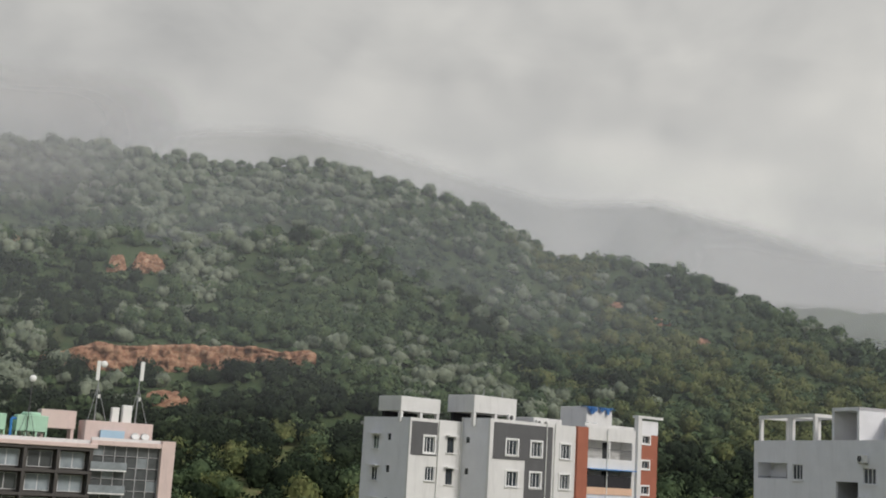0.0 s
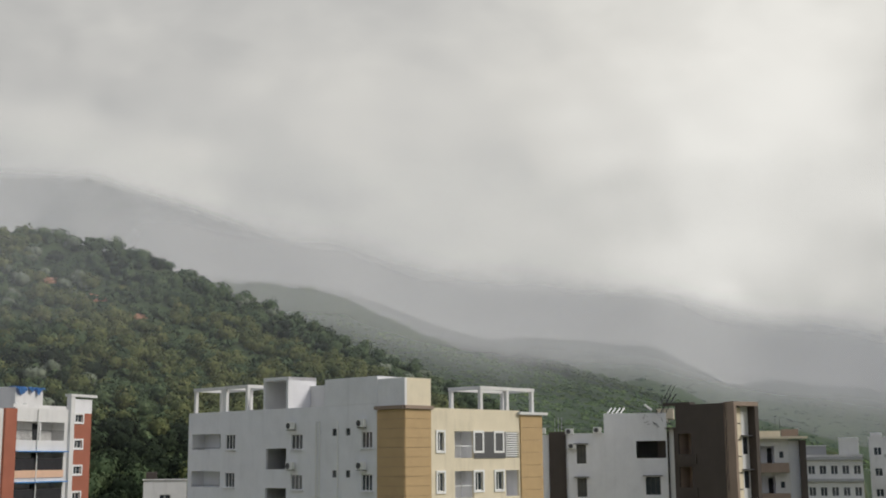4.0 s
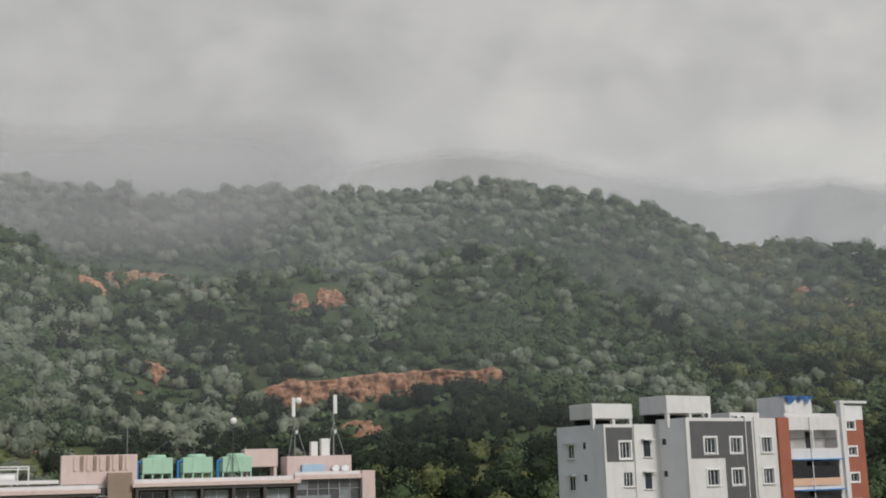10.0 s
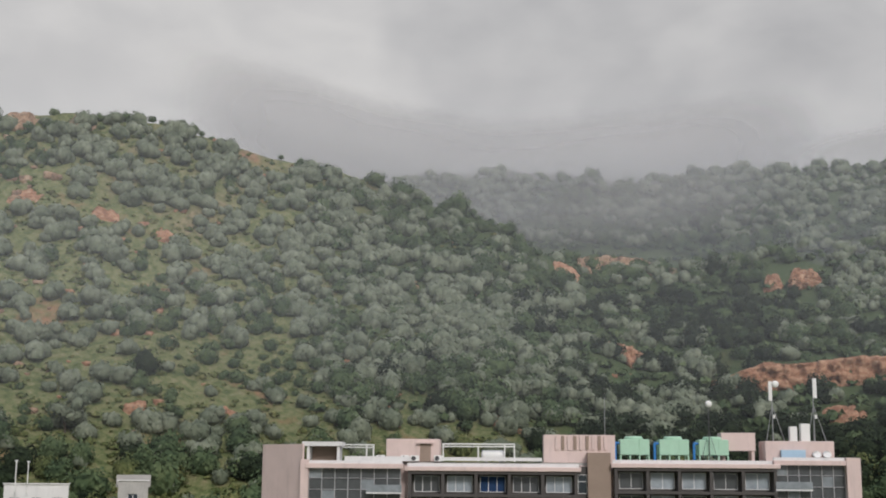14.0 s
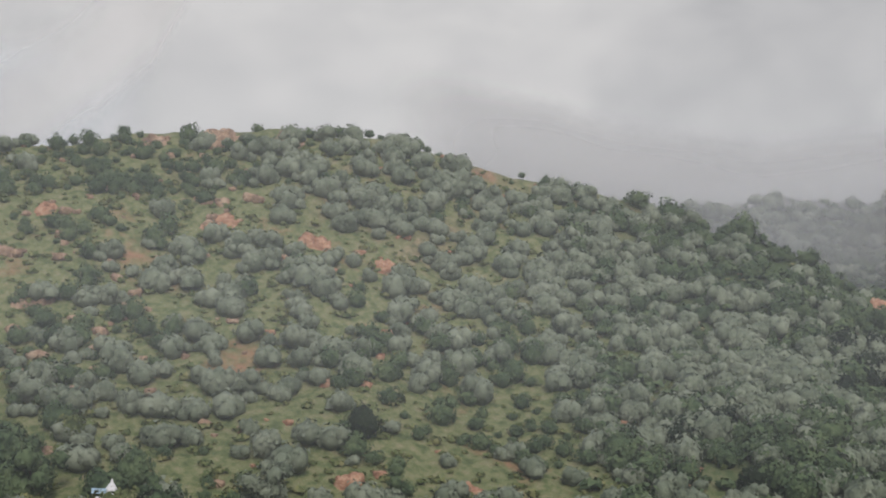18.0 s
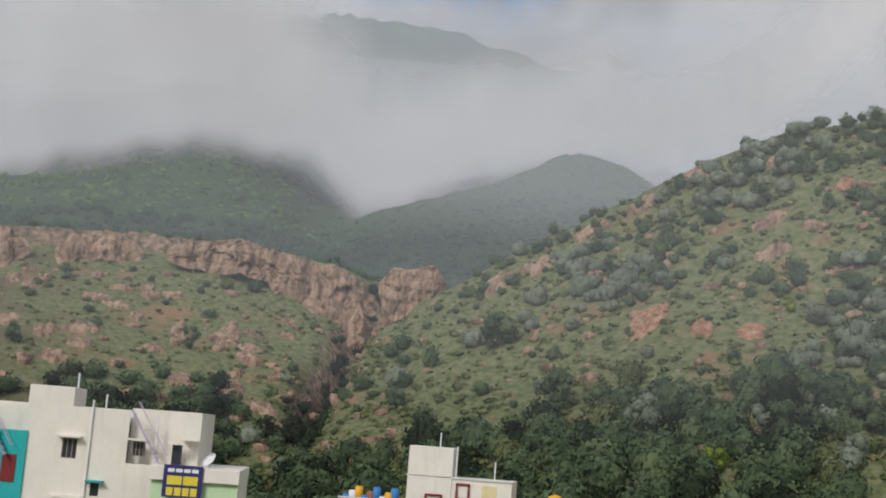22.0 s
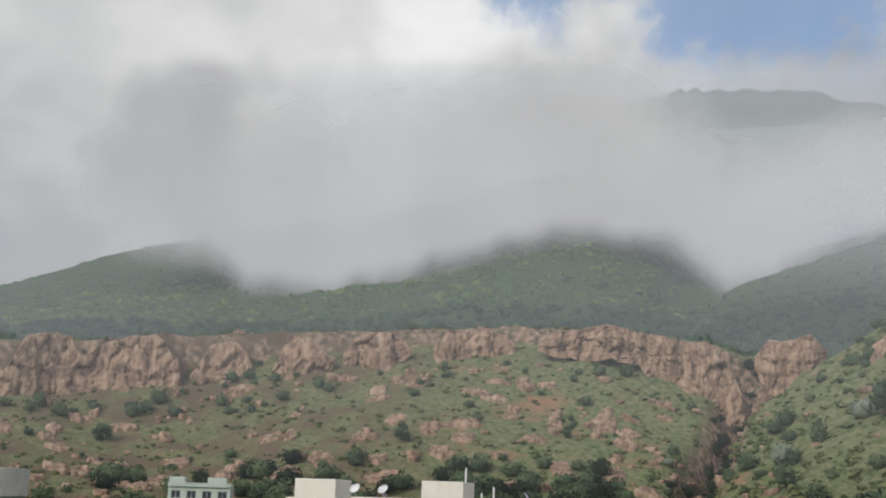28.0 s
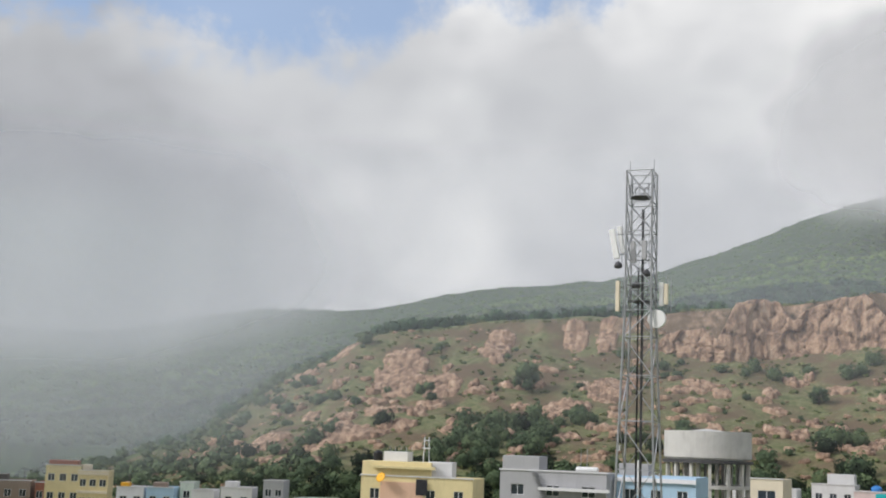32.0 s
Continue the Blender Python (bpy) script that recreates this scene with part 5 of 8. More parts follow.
shade("concrete_pale", (0.56, 0.55, 0.52), rough=0.95, var=0.18, scale=0.6, fine=9, bump=0.35, stain=(0.24, 0.22, 0.20), stain_amt=0.45)
shade("frame_white", (0.80, 0.80, 0.80), rough=0.5, var=0.05, bump=0)
shade("frame_dark", (0.05, 0.05, 0.055), rough=0.5, var=0.1, bump=0)
shade("room_dark", (0.035, 0.035, 0.04), rough=0.9, var=0.3, scale=1.5, bump=0)
shade("glass", (0.035, 0.045, 0.055), rough=0.08, var=0.4, scale=0.9, fine=2.0, bump=0, spec=0.8)
shade("glass_pale", (0.26, 0.29, 0.31), rough=0.12, var=0.3, scale=0.8, fine=2.0, bump=0, spec=0.8)
shade("glass_mid", (0.085, 0.092, 0.096), rough=0.12, var=0.3, scale=0.7, fine=2.0, bump=0, spec=0.8)
# the sky's pale blue reflection is put into this pane colour
shade("glass_sky", (0.36, 0.41, 0.45), rough=0.12, var=0.3, scale=0.6, fine=1.5, bump=0, spec=0.8)
shade("curtain_blue", (0.018, 0.05, 0.13), rough=0.8, var=0.3, scale=3, bump=0)
shade("steel", (0.40, 0.41, 0.42), rough=0.5, metal=0.7, var=0.25, scale=2.0, fine=20, bump=0.1, stain=(0.2, 0.12, 0.08), stain_amt=0.3)
shade("dark_steel", (0.10, 0.10, 0.105), rough=0.6, metal=0.4, var=0.3, scale=2.0, fine=20, bump=0.1)
shade("plastic_white", (0.78, 0.78, 0.76), rough=0.45, var=0.06, bump=0.05)
shade("plastic_black", (0.016, 0.016, 0.017), rough=0.42, var=0.2, scale=2, bump=0.05)
shade("plastic_blue", (0.05, 0.22, 0.55), rough=0.5, var=0.1, bump=0.05)
shade("plastic_yellow", (0.80, 0.42, 0.02), rough=0.5, var=0.1, bump=0.05)
shade("tarp_blue", (0.09, 0.25, 0.55), rough=0.7, var=0.2, scale=3, bump=0.3)
shade("tower_green", (0.40, 0.62, 0.47), rough=0.6, var=0.12, scale=1.5, bump=0.1)
shade("lilac_metal", (0.52, 0.44, 0.58), rough=0.5, var=0.1, bump=0)
shade("sign_blue", (0.03, 0.03, 0.14), rough=0.5, var=0.1, bump=0)
shade("sign_yellow", (0.75, 0.60, 0.05), rough=0.5, var=0.1, bump=0)
shade("terracotta", (0.34, 0.14, 0.09), rough=0.9, var=0.25, scale=2, bump=0.3)

WORLD = {}
SHAPES = {}


def root(name, x, y, z, label, category, group=""):
    e = new(name)
    e.empty_display_size = 0.5
    e.matrix_basis = Matrix.Translation((x, y, z))
    WORLD[e] = e.matrix_basis.copy()
    return tagged(e, label, category, group)


def hung(ob, parent, m):
    """Hang ob under its parent so that it stands at the pose m in the place."""
    ob.matrix_basis = m
    WORLD[ob] = m.copy()
    if parent is not None:
        ob.parent = parent
        ob.matrix_parent_inverse = WORLD[parent].inverted()
    return ob


def part(name, bm, material, parent, label="", m=None, smooth=False):
    """Link a bmesh, or a mesh already made, as one object under its thing."""
    if isinstance(bm, bmesh.types.BMesh):
        bmesh.ops.recalc_face_normals(bm, faces=bm.faces[:])
        me = bpy.data.meshes.new(name)
        bm.to_mesh(me)
        bm.free()
        me.materials.append(material)
        if smooth:
            for p in me.polygons:
                p.use_smooth = True
    else:
        me = bm
    ob = new(name, me)
    hung(ob, parent, m if m is not None else Matrix())
    if label:
        ob["label"] = label
    return ob


def add_box(bm, x0, x1, y0, y1, z0, z1):
    v = [bm.verts.new(p) for p in ((x0, y0, z0), (x1, y0, z0), (x1, y1, z0), (x0, y1, z0), (x0, y0, z1), (x1, y0, z1), (x1, y1, z1), (x0, y1, z1))]
    for q in ((0, 3, 2, 1), (4, 5, 6, 7), (0, 1, 5, 4), (1, 2, 6, 5), (2, 3, 7, 6), (3, 0, 4, 7)):
        bm.faces.new([v[k] for k in q])


def add_ring(bm, x0, x1, y0, y1, z0, z1, t):
    """A rectangular frame of one piece, t wide, lying in a wall's plane."""
    c = [((x0, z0), (x0 + t, z0 + t)), ((x1, z0), (x1 - t, z0 + t)), ((x1, z1), (x1 - t, z1 - t)), ((x0, z1), (x0 + t, z1 - t))]
    v = [[bm.verts.new((p[0], y, p[1])) for p in q for y in (y0, y1)] for q in c]
    for k in range(4):
        a, b = v[k], v[(k + 1) % 4]
        bm.faces.new((a[0], b[0], b[2], a[2]))
        bm.faces.new((a[3], b[3], b[1], a[1]))
        bm.faces.new((a[2], b[2], b[3], a[3]))
        bm.faces.new((a[1], b[1], b[0], a[0]))


def add_rod(bm, p, q, rad, n=6):
    p, q = Vector(p), Vector(q)
    d = (q - p).normalized()
    a = d.orthogonal().normalized()
    b = d.cross(a)
    ring = [[bm.verts.new(c + (a * math.cos(6.2832 * k / n) + b * math.sin(6.2832 * k / n)) * rad) for k in range(n)] for c in (p, q)]
    for k in range(n):
        bm.faces.new((ring[0][k], ring[0][(k + 1) % n], ring[1][(k + 1) % n], ring[1][k]))
    bm.faces.new(ring[0][::-1])
    bm.faces.new(ring[1])


def add_lathe(bm, profile, n=20, c=(0, 0, 0)):
    """A turned body from (radius, height) pairs."""
    rings = [[bm.verts.new((c[0] + r * math.cos(6.2832 * k / n), c[1] + r * math.sin(6.2832 * k / n), c[2] + z)) for k in range(n)] for r, z in profile]
    for a, b in zip(rings, rings[1:]):
        for k in range(n):
            bm.faces.new((a[k], a[(k + 1) % n], b[(k + 1) % n], b[k]))
    bm.faces.new(rings[0][::-1])
    bm.faces.new(rings[-1])


def box(name, parent, F, x0, x1, y0, y1, z0, z1, mat, label="", bevel=0.0):
    """A slab, post or block in the frame F of a face."""
    bm = bmesh.new()
    add_box(bm, x0, x1, y0, y1, z0, z1)
    if bevel:
        bmesh.ops.bevel(bm, geom=bm.edges[:], offset=bevel, segments=1, affect='EDGES')
    return part(name, bm, MAT[mat], parent, label, F)


def rod(name, parent, F, p, q, rad, mat, label="", n=6):
    bm = bmesh.new()
    add_rod(bm, p, q, rad, n)
    return part(name, bm, MAT[mat], parent, label, F, smooth=False)


def face_frame(x, y, heading):
    """Frame of a face seen from outside: x to the right along the heading, y into the building, z up."""
    s, c = math.sin(radians(heading)), math.cos(radians(heading))
    return Matrix(((s, -c, 0, x), (c, s, 0, y), (0, 0, 1, 0), (0, 0, 0, 1)))


def wall(parent, F, u0, u1, z0, z1, holes, mat, th=0.22, name="wall", label=""):
    """A wall with its openings cut right through; holes are (u, z, width, height)."""
    hs = [h for h in holes if h[0] > u0 - 1e-6 and h[0] + h[2] < u1 + 1e-6 and h[1] >= z0 - 1e-6 and h[1] + h[3] <= z1 + 1e-6]
    us = sorted({u0, u1, *[round(h[0], 3) for h in hs], *[round(h[0] + h[2], 3) for h in hs]})
    zs = sorted({z0, z1, *[round(h[1], 3) for h in hs], *[round(h[1] + h[3], 3) for h in hs]})
    solid = [[not any(h[0] < (a + b) / 2 < h[0] + h[2] and h[1] < (c + d) / 2 < h[1] + h[3] for h in hs) for c, d in zip(zs, zs[1:])] for a, b in zip(us, us[1:])]
    bm = bmesh.new()
    vs = {}

    def vert(i, k, y):
        key = (i, k, y)
        if key not in vs:
            vs[key] = bm.verts.new((us[i], y, zs[k]))
        return vs[key]
    nu, nz = len(us) - 1, len(zs) - 1
    for i in range(nu):
        for k in range(nz):
            if not solid[i][k]:
                continue
            bm.faces.new((vert(i, k, 0), vert(i + 1, k, 0), vert(i + 1, k + 1, 0), vert(i, k + 1, 0)))
            bm.faces.new((vert(i, k + 1, th), vert(i + 1, k + 1, th), vert(i + 1, k, th), vert(i, k, th)))
            for di, dk, e in ((-1, 0, ((i, k), (i, k + 1))), (1, 0, ((i + 1, k + 1), (i + 1, k))), (0, -1, ((i + 1, k), (i, k))), (0, 1, ((i, k + 1), (i + 1, k + 1)))):
                a, b = i + di, k + dk
                if not (0 <= a < nu and 0 <= b < nz) or not solid[a][b]:
                    (p, q), (r_, s_) = e
                    bm.faces.new((vert(p, q, 0), vert(r_, s_, 0), vert(r_, s_, th), vert(p, q, th)))
    return part(name, bm, MAT[mat], parent, label, F)


def shared(key, make, mat):
    if key not in SHAPES:
        bm = bmesh.new()
        make(bm)
        bmesh.ops.recalc_face_normals(bm, faces=bm.faces[:])
        me = bpy.data.meshes.new(key[0])
        bm.to_mesh(me)
        bm.free()
        me.materials.append(MAT[mat])
        SHAPES[key] = me
    return SHAPES[key]


def window(parent, F, u, z, w, h, frame="frame_white", glass="glass", bars=1, surround="", sill="", shade_mat="", cross=False, grille=False):
    """A window in an opening: frame with its bars, a pane in each light, and the surround, sill or sunshade that it has."""
    t = 0.05

    def fr(bm):
        add_ring(bm, 0, w, 0.08, 0.15, 0, h, t)
    wn = part("window", shared(("window", w, h, frame), fr, frame), None, parent, "", F @ Matrix.Translation((u, 0, z)))
    for k in range(1, bars + 1):
        part("mullion", shared(("mullion", h, frame), lambda bm: add_box(bm, -0.03, 0.03, 0.085, 0.145, t, h - t), frame), None, wn, "", F @ Matrix.Translation((u + w * k / (bars + 1), 0, z)))
    if cross:
        part("crossbar", shared(("crossbar", w, frame), lambda bm: add_box(bm, t, w - t, 0.09, 0.14, 0, 0.05), frame), None, wn, "", F @ Matrix.Translation((u, 0, z + h * 0.62)))
    if grille:
        for k in range(1, 5):
            part("grille_bar", shared(("grille_bar", w, frame), lambda bm: add_box(bm, t, w - t, 0.04, 0.06, 0, 0.02), frame), None, wn, "", F @ Matrix.Translation((u, 0, z + h * k / 5)))
    x0 = t
    for k in range(bars + 1):
        pw = w / (bars + 1)
        part("pane", shared(("pane", round(pw, 3), h, glass), lambda bm: add_box(bm, 0.02, pw - 0.02, 0.11, 0.118, t * 0.6, h - t * 0.6), glass), None, wn, "", F @ Matrix.Translation((u + k * pw, 0, z)))
    if surround:
        def su(bm):
            b, d = 0.17, -0.09
            add_ring(bm, -b, w + b, d, 0.0, -b, h + b, b)
        part("surround", shared(("surround", w, h, surround), su, surround), None, wn, "raised window surround", F @ Matrix.Translation((u, -0.003, z)))
    if sill:
        part("sill", shared(("sill", w, sill), lambda bm: add_box(bm, -0.15, w + 0.15, -0.16, 0.05, -0.09, -0.01), sill), None, wn, "", F @ Matrix.Translation((u, -0.003, z)))
    if shade_mat:
        part("sunshade", shared(("sunshade", w, shade_mat), lambda bm: add_box(bm, -0.25, w + 0.25, -0.5, 0.0, 0.06, 0.16), shade_mat), None, wn, "", F @ Matrix.Translation((u, -0.003, z + h)))
    return wn


def windows(parent, F, spots, floor_h, rows, **kw):
    """The same windows on storey after storey; returns the openings they need."""
    holes = []
    for k in range(rows):
        for u, z, w, h in spots:
            if z - k * floor_h > 0.5:
                holes.append((u, round(z - k * floor_h, 3), w, h))
                window(parent, F, u, round(z - k * floor_h, 3), w, h, **kw)
    return holes


def recess(parent, F, u, z, w, h, depth, mat, floor="grey_light", rail="", door=True):
    """A balcony cut into the wall: back, sides, floor and ceiling, with its rail and door."""
    bm = bmesh.new()
    add_box(bm, u - 0.05, u + w + 0.05, depth, depth + 0.12, z - 0.1, z + h + 0.1)
    add_box(bm, u - 0.12, u - 0.003, 0.223, depth, z - 0.1, z + h + 0.1)
    add_box(bm, u + w + 0.003, u + w + 0.12, 0.223, depth, z - 0.1, z + h + 0.1)
    add_box(bm, u, u + w, 0.223, depth, z - 0.12, z - 0.003)
    add_box(bm, u, u + w, 0.223, depth, z + h + 0.003, z + h + 0.12)
    bal = part("balcony", bm, MAT[mat], parent, "", F)
    if door:
        box("door", bal, F, u + w * 0.58, u + w * 0.58 + min(0.9, w * 0.3), depth - 0.06, depth - 0.003, z, z + min(2.0, h * 0.94), "room_dark")
    if rail:
        bm = bmesh.new()
        add_box(bm, u, u + w, 0.05, 0.10, z + 0.9, z + 0.96)
        for k in range(int(w / 0.16)):
            add_box(bm, u + 0.08 + k * 0.16, u + 0.10 + k * 0.16, 0.065, 0.085, z, z + 0.9)
        part("railing", bm, MAT[rail], bal, "thin metal balcony railing", F)
    return bal


def ac_unit(x, y, z, heading, parent_group="outdoor air-conditioning units"):
    F = face_frame(x, y, heading)
    e = root("air_conditioner", x, y, z, "white outdoor air-conditioner unit on a wall bracket", "air conditioner", parent_group)
    M = F @ Matrix.Translation((0, -0.42, z))
    box("casing", e, M, 0, 0.85, 0, 0.32, 0, 0.6, "plastic_white", bevel=0.02)

    def fan(bm):
        add_lathe(bm, [(0.24, 0), (0.24, 0.03), (0.20, 0.03), (0.19, 0.015), (0.05, 0.015), (0.04, 0.03)], 16)
    part("fan_grille", shared(("fan",), fan, "dark_steel"), None, e, "dark round fan grille", M @ Matrix.Translation((0.3, -0.004, 0.3)) @ Matrix.Rotation(radians(90), 4, 'X'))
    for k in (0.1, 0.7):
        box("bracket", e, M, k, k + 0.04, 0.0, 0.42, -0.06, -0.002, "dark_steel")
    return e


def dish(x, y, z, heading, rad=0.4, mast=0.5):
    """A satellite dish on a short mast, tipped up towards the sky."""
    e = root("satellite_dish", x, y, z, "pale grey satellite dish on a roof mast", "satellite dish", "satellite dishes")
    M = Matrix.Translation((x, y, z))
    rod("mast", e, M, (0, 0, 0), (0, 0, mast), 0.03, "steel")
    D = M @ Matrix.Translation((0, 0, mast + 0.1)) @ Matrix.Rotation(radians(-heading), 4, 'Z') @ Matrix.Rotation(radians(-52), 4, 'X')
    bm = bmesh.new()
    add_lathe(bm, [(0.02, 0.0), (rad * 0.5, rad * 0.06), (rad, rad * 0.24), (rad * 1.02, rad * 0.25), (rad * 0.5, rad * 0.085), (0.02, 0.02)], 20)
    part("reflector", bm, MAT["plastic_white"], e, "", D, smooth=True)
    rod("arm", e, D, (0, -rad * 0.8, rad * 0.2), (0, 0, rad * 0.95), 0.015, "steel")
    return e


def water_tank(x, y, z, rad, high, mat, label):
    """A ribbed plastic water tank with a domed top and a screw lid."""
    e = root("water_tank", x, y, z, label, "water tank", "rooftop water tanks")
    bm = bmesh.new()
    pr = [(rad * 0.97, 0)]
    n = 5
    for k in range(n):
        a, b = high * 0.74 * k / n, high * 0.74 * (k + 1) / n
        pr += [(rad * 0.965, a + 0.02), (rad, a + 0.06), (rad, b - 0.06), (rad * 0.965, b - 0.02)]
    pr += [(rad * 0.93, high * 0.80), (rad * 0.78, high * 0.88), (rad * 0.52, high * 0.94), (rad * 0.36, high * 0.955)]
    add_lathe(bm, pr, 36)
    part("body", bm, MAT[mat], e, "", Matrix.Translation((x, y, z)), smooth=True)
    bm = bmesh.new()
    add_lathe(bm, [(rad * 0.37, high * 0.95), (rad * 0.38, high * 0.99), (rad * 0.33, high), (rad * 0.05, high * 1.01)], 24)
    part("lid", bm, MAT[mat], e, "", Matrix.Translation((x, y, z)), smooth=True)
    return e


def pergola(parent, F, u0, u1, y0, y1, z0, z1, mat, t=0.28):
    """An open rooftop frame of posts and beams."""
    for u in (u0, u1 - t):
        for y in (y0, y1 - t):
            box("post", parent, F, u, u + t, y, y + t, z0, z1 - t, mat)
    bm = bmesh.new()
    add_box(bm, u0 - 0.05, u1 + 0.05, y0 - 0.05, y0 + t, z1 - t + 0.002, z1)
    add_box(bm, u0 - 0.05, u1 + 0.05, y1 - t, y1 + 0.05, z1 - t + 0.002, z1)
    add_box(bm, u0 - 0.05, u0 + t, y0 + t, y1 - t, z1 - t + 0.002, z1)
    add_box(bm, u1 - t, u1 + 0.05, y0 + t, y1 - t, z1 - t + 0.002, z1)
    part("roof_frame", bm, MAT[mat], parent, "", F)


def pt(F, u, y=0.0, z=0.0):
    return F @ Vector((u, y, z))

# ---- the white and grey apartment block with brick-red strips ----
def white_block():
    b = root("apartment_building", 5.2, 111.9, 0, "white and grey apartment building with brick-red strips", "apartment building", "apartment buildings")
    Ff = face_frame(5.21, 111.88, 48)                       # long front
    Fs = face_frame(5.21 - 2.42, 111.88 + 2.69, 138)        # short side of the main block, 3.6 m
    Fl = face_frame(2.81 - 4.79, 114.55 - 4.31, 48)         # front of the rear wing, 6.4 m
    Fe = face_frame(-1.98 - 4.42, 110.24 + 4.91, 138)       # end of the rear wing, 6.6 m
    fh, rows = 2.86, 7
    # front
    w1 = windows(b, Ff, [(2.2, 21.75, 1.45, 1.35)], fh, 1, bars=2, surround="frame_white", sill="white_paint")
    w1 += windows(b, Ff, [(2.35, 18.9, 1.45, 1.35)], fh, rows - 1, bars=2, surround="frame_white", sill="white_paint")
    w1 += windows(b, Ff, [(5.5, 21.75, 1.4, 1.35), (9.6, 21.75, 1.35, 1.35)], fh, rows, bars=2, surround="frame_white", sill="white_paint")
    wall(b, Ff, 0.3, 11.75, 0, 24.9, w1, "white_paint")
    # dark grey field laid over the front, with the white corner panel left out
    for k, (u0, u1, z0, z1) in enumerate([(0.5, 8.4, 21.3, 24.6), (4.75, 8.4, 0.3, 21.296)]):
        wall(b, Ff @ Matrix.Translation((0, -0.045, 0)), u0, u1, z0, z1, [(u - 0.17, z - 0.17, w + 0.34, h + 0.34) for u, z, w, h in w1], "grey_dark", th=0.04, name="grey_panel", label="dark grey painted panel")
    box("corner_band", b, Ff, 0, 0.3, -0.06, 0.22, 0, 24.9, "white_paint")
    box("brick_strip", b, Ff, 11.75, 13.3, -0.25, 0.22, 0, 24.95, "brick_paint", "brick-red rendered strip")
    hol = []
    for k in range(rows):
        z = 22.05 - k * fh
        hol.append((13.5, z, 6.9, 1.75))
        recess(b, Ff, 13.5, z, 6.9, 1.75, 1.5, "white_paint", rail="dark_steel" if k == 0 else "")
        if k:
            box("balcony_screen", b, Ff, 13.5, 20.4, 0.1, 0.14, z + 0.02, z + 1.2, "room_dark", "dark netted balcony screen")
            box("awning", b, Ff, 13.4, 20.6, -0.5, -0.003, z + 1.75, z + 1.85, "plastic_blue", "blue balcony awning")
            box("parapet", b, Ff, 13.5, 20.4, -0.1, -0.003, z - 0.65, z + 0.05, "peach")
        else:
            box("post", b, Ff, 16.8, 17.0, 0.02, 0.2, z + 0.02, z + 1.73, "white_paint")
    wall(b, Ff, 13.3, 20.9, 0, 25.1, hol, "white_paint")
    box("white_column", b, Ff, 20.9, 21.5, -0.3, 0.22, 0, 26.4, "white_paint")
    hb = windows(b, Ff, [(21.9, 23.9, 1.2, 0.75)], 2.55, 8, bars=1, surround="frame_white")
    wall(b, Ff, 21.5, 24.5, 0, 24.8, hb, "brick_paint")
    box("grey_panel", b, Ff, 21.5, 24.5, -0.02, 0.2, 24.803, 26.2, "grey_light")
    box("cornice", b, Ff, 20.8, 24.9, -0.35, 0.4, 26.403, 26.65, "white_paint")
    # sides
    hs = windows(b, Fs, [(0.55, 22.6, 0.5, 0.55)], fh, rows, bars=0, frame="frame_dark")
    wall(b, Fs, 0, 3.6, 0, 24.9, hs, "grey_light")
    hl = windows(b, Fl, [(1.75, 21.5, 1.25, 1.4)], fh, 1, bars=2, surround="frame_white")
    hl += windows(b, Fl, [(2.1, 19.0, 1.1, 1.25)], fh, rows - 1, bars=2, sill="white_paint")
    hl += windows(b, Fl, [(4.6, 21.6, 0.85, 1.4)], fh, rows, bars=1, frame="frame_dark", sill="white_paint", shade_mat="white_paint")
    wall(b, Fl, 0, 6.4, 0, 24.5, hl, "white_paint")
    wall(b, Fl @ Matrix.Translation((0, -0.045, 0)), 0.2, 3.3, 21.2, 24.2, [(u - 0.17, z - 0.17, w + 0.34, h + 0.34) for u, z, w, h in hl], "grey_dark", th=0.04, name="grey_panel", label="dark grey painted panel")
    he = windows(b, Fe, [(1.5, 21.6, 0.85, 1.25)], fh, rows, bars=1, frame="frame_white", sill="white_paint", shade_mat="white_paint")
    he += windows(b, Fe, [(3.6, 22.4, 0.45, 0.6)], fh, rows, bars=0, frame="frame_dark")
    wall(b, Fe, 0, 6.55, 0, 24.5, he, "grey_light")
    # backs, roof, parapets
    wall(b, face_frame(*pt(Ff, 24.5, 11)[:2], 228), 0, 28.2, 0, 24.5, [], "grey_light")
    wall(b, face_frame(*pt(Ff, 24.5, 0.22)[:2], -42), 0, 10.8, 0, 24.8, [], "white_paint")
    box("roof", b, Ff, 0.2, 24.3, 0.25, 10.9, 24.0, 24.25, "concrete")
    box("roof", b, Fl, 0.1, 6.3, 0.25, 7.2, 23.8, 24.1, "concrete")
    for u in (3.5, 4.7, 12.4):
        rod("downpipe", b, Ff, (u + 4.0, -0.12, 0.2), (u + 4.0, -0.12, 25.0), 0.06, "plastic_white")
    rod("downpipe", b, Fl, (3.45, -0.12, 0.2), (3.45, -0.12, 24.4), 0.06, "plastic_white")
    rod("downpipe", b, Fs, (3.3 - 3.2, -0.12, 0.2), (0.1, -0.12, 24.9), 0.06, "plastic_white")
    # rooftop rooms: thick white slabs on short piers
    for F, u0, u1, y0, y1, z0, z1 in ((Fl, -0.2, 4.6, 1.2, 4.4, 25.15, 26.4), (Ff, -0.4, 5.2, 1.8, 5.4, 25.5, 27.0)):
        box("canopy", b, F, u0, u1, y0, y1, z0 - 0.1, z1, "white_paint", "thick white rooftop canopy slab", bevel=0.03)
        for u in (u0 + 0.05, (u0 + u1) / 2, u1 - 0.35):
            box("pier", b, F, u, u + 0.3, y0 + 0.05, y0 + 0.4, 24.1, z0 - 0.102, "white_paint")
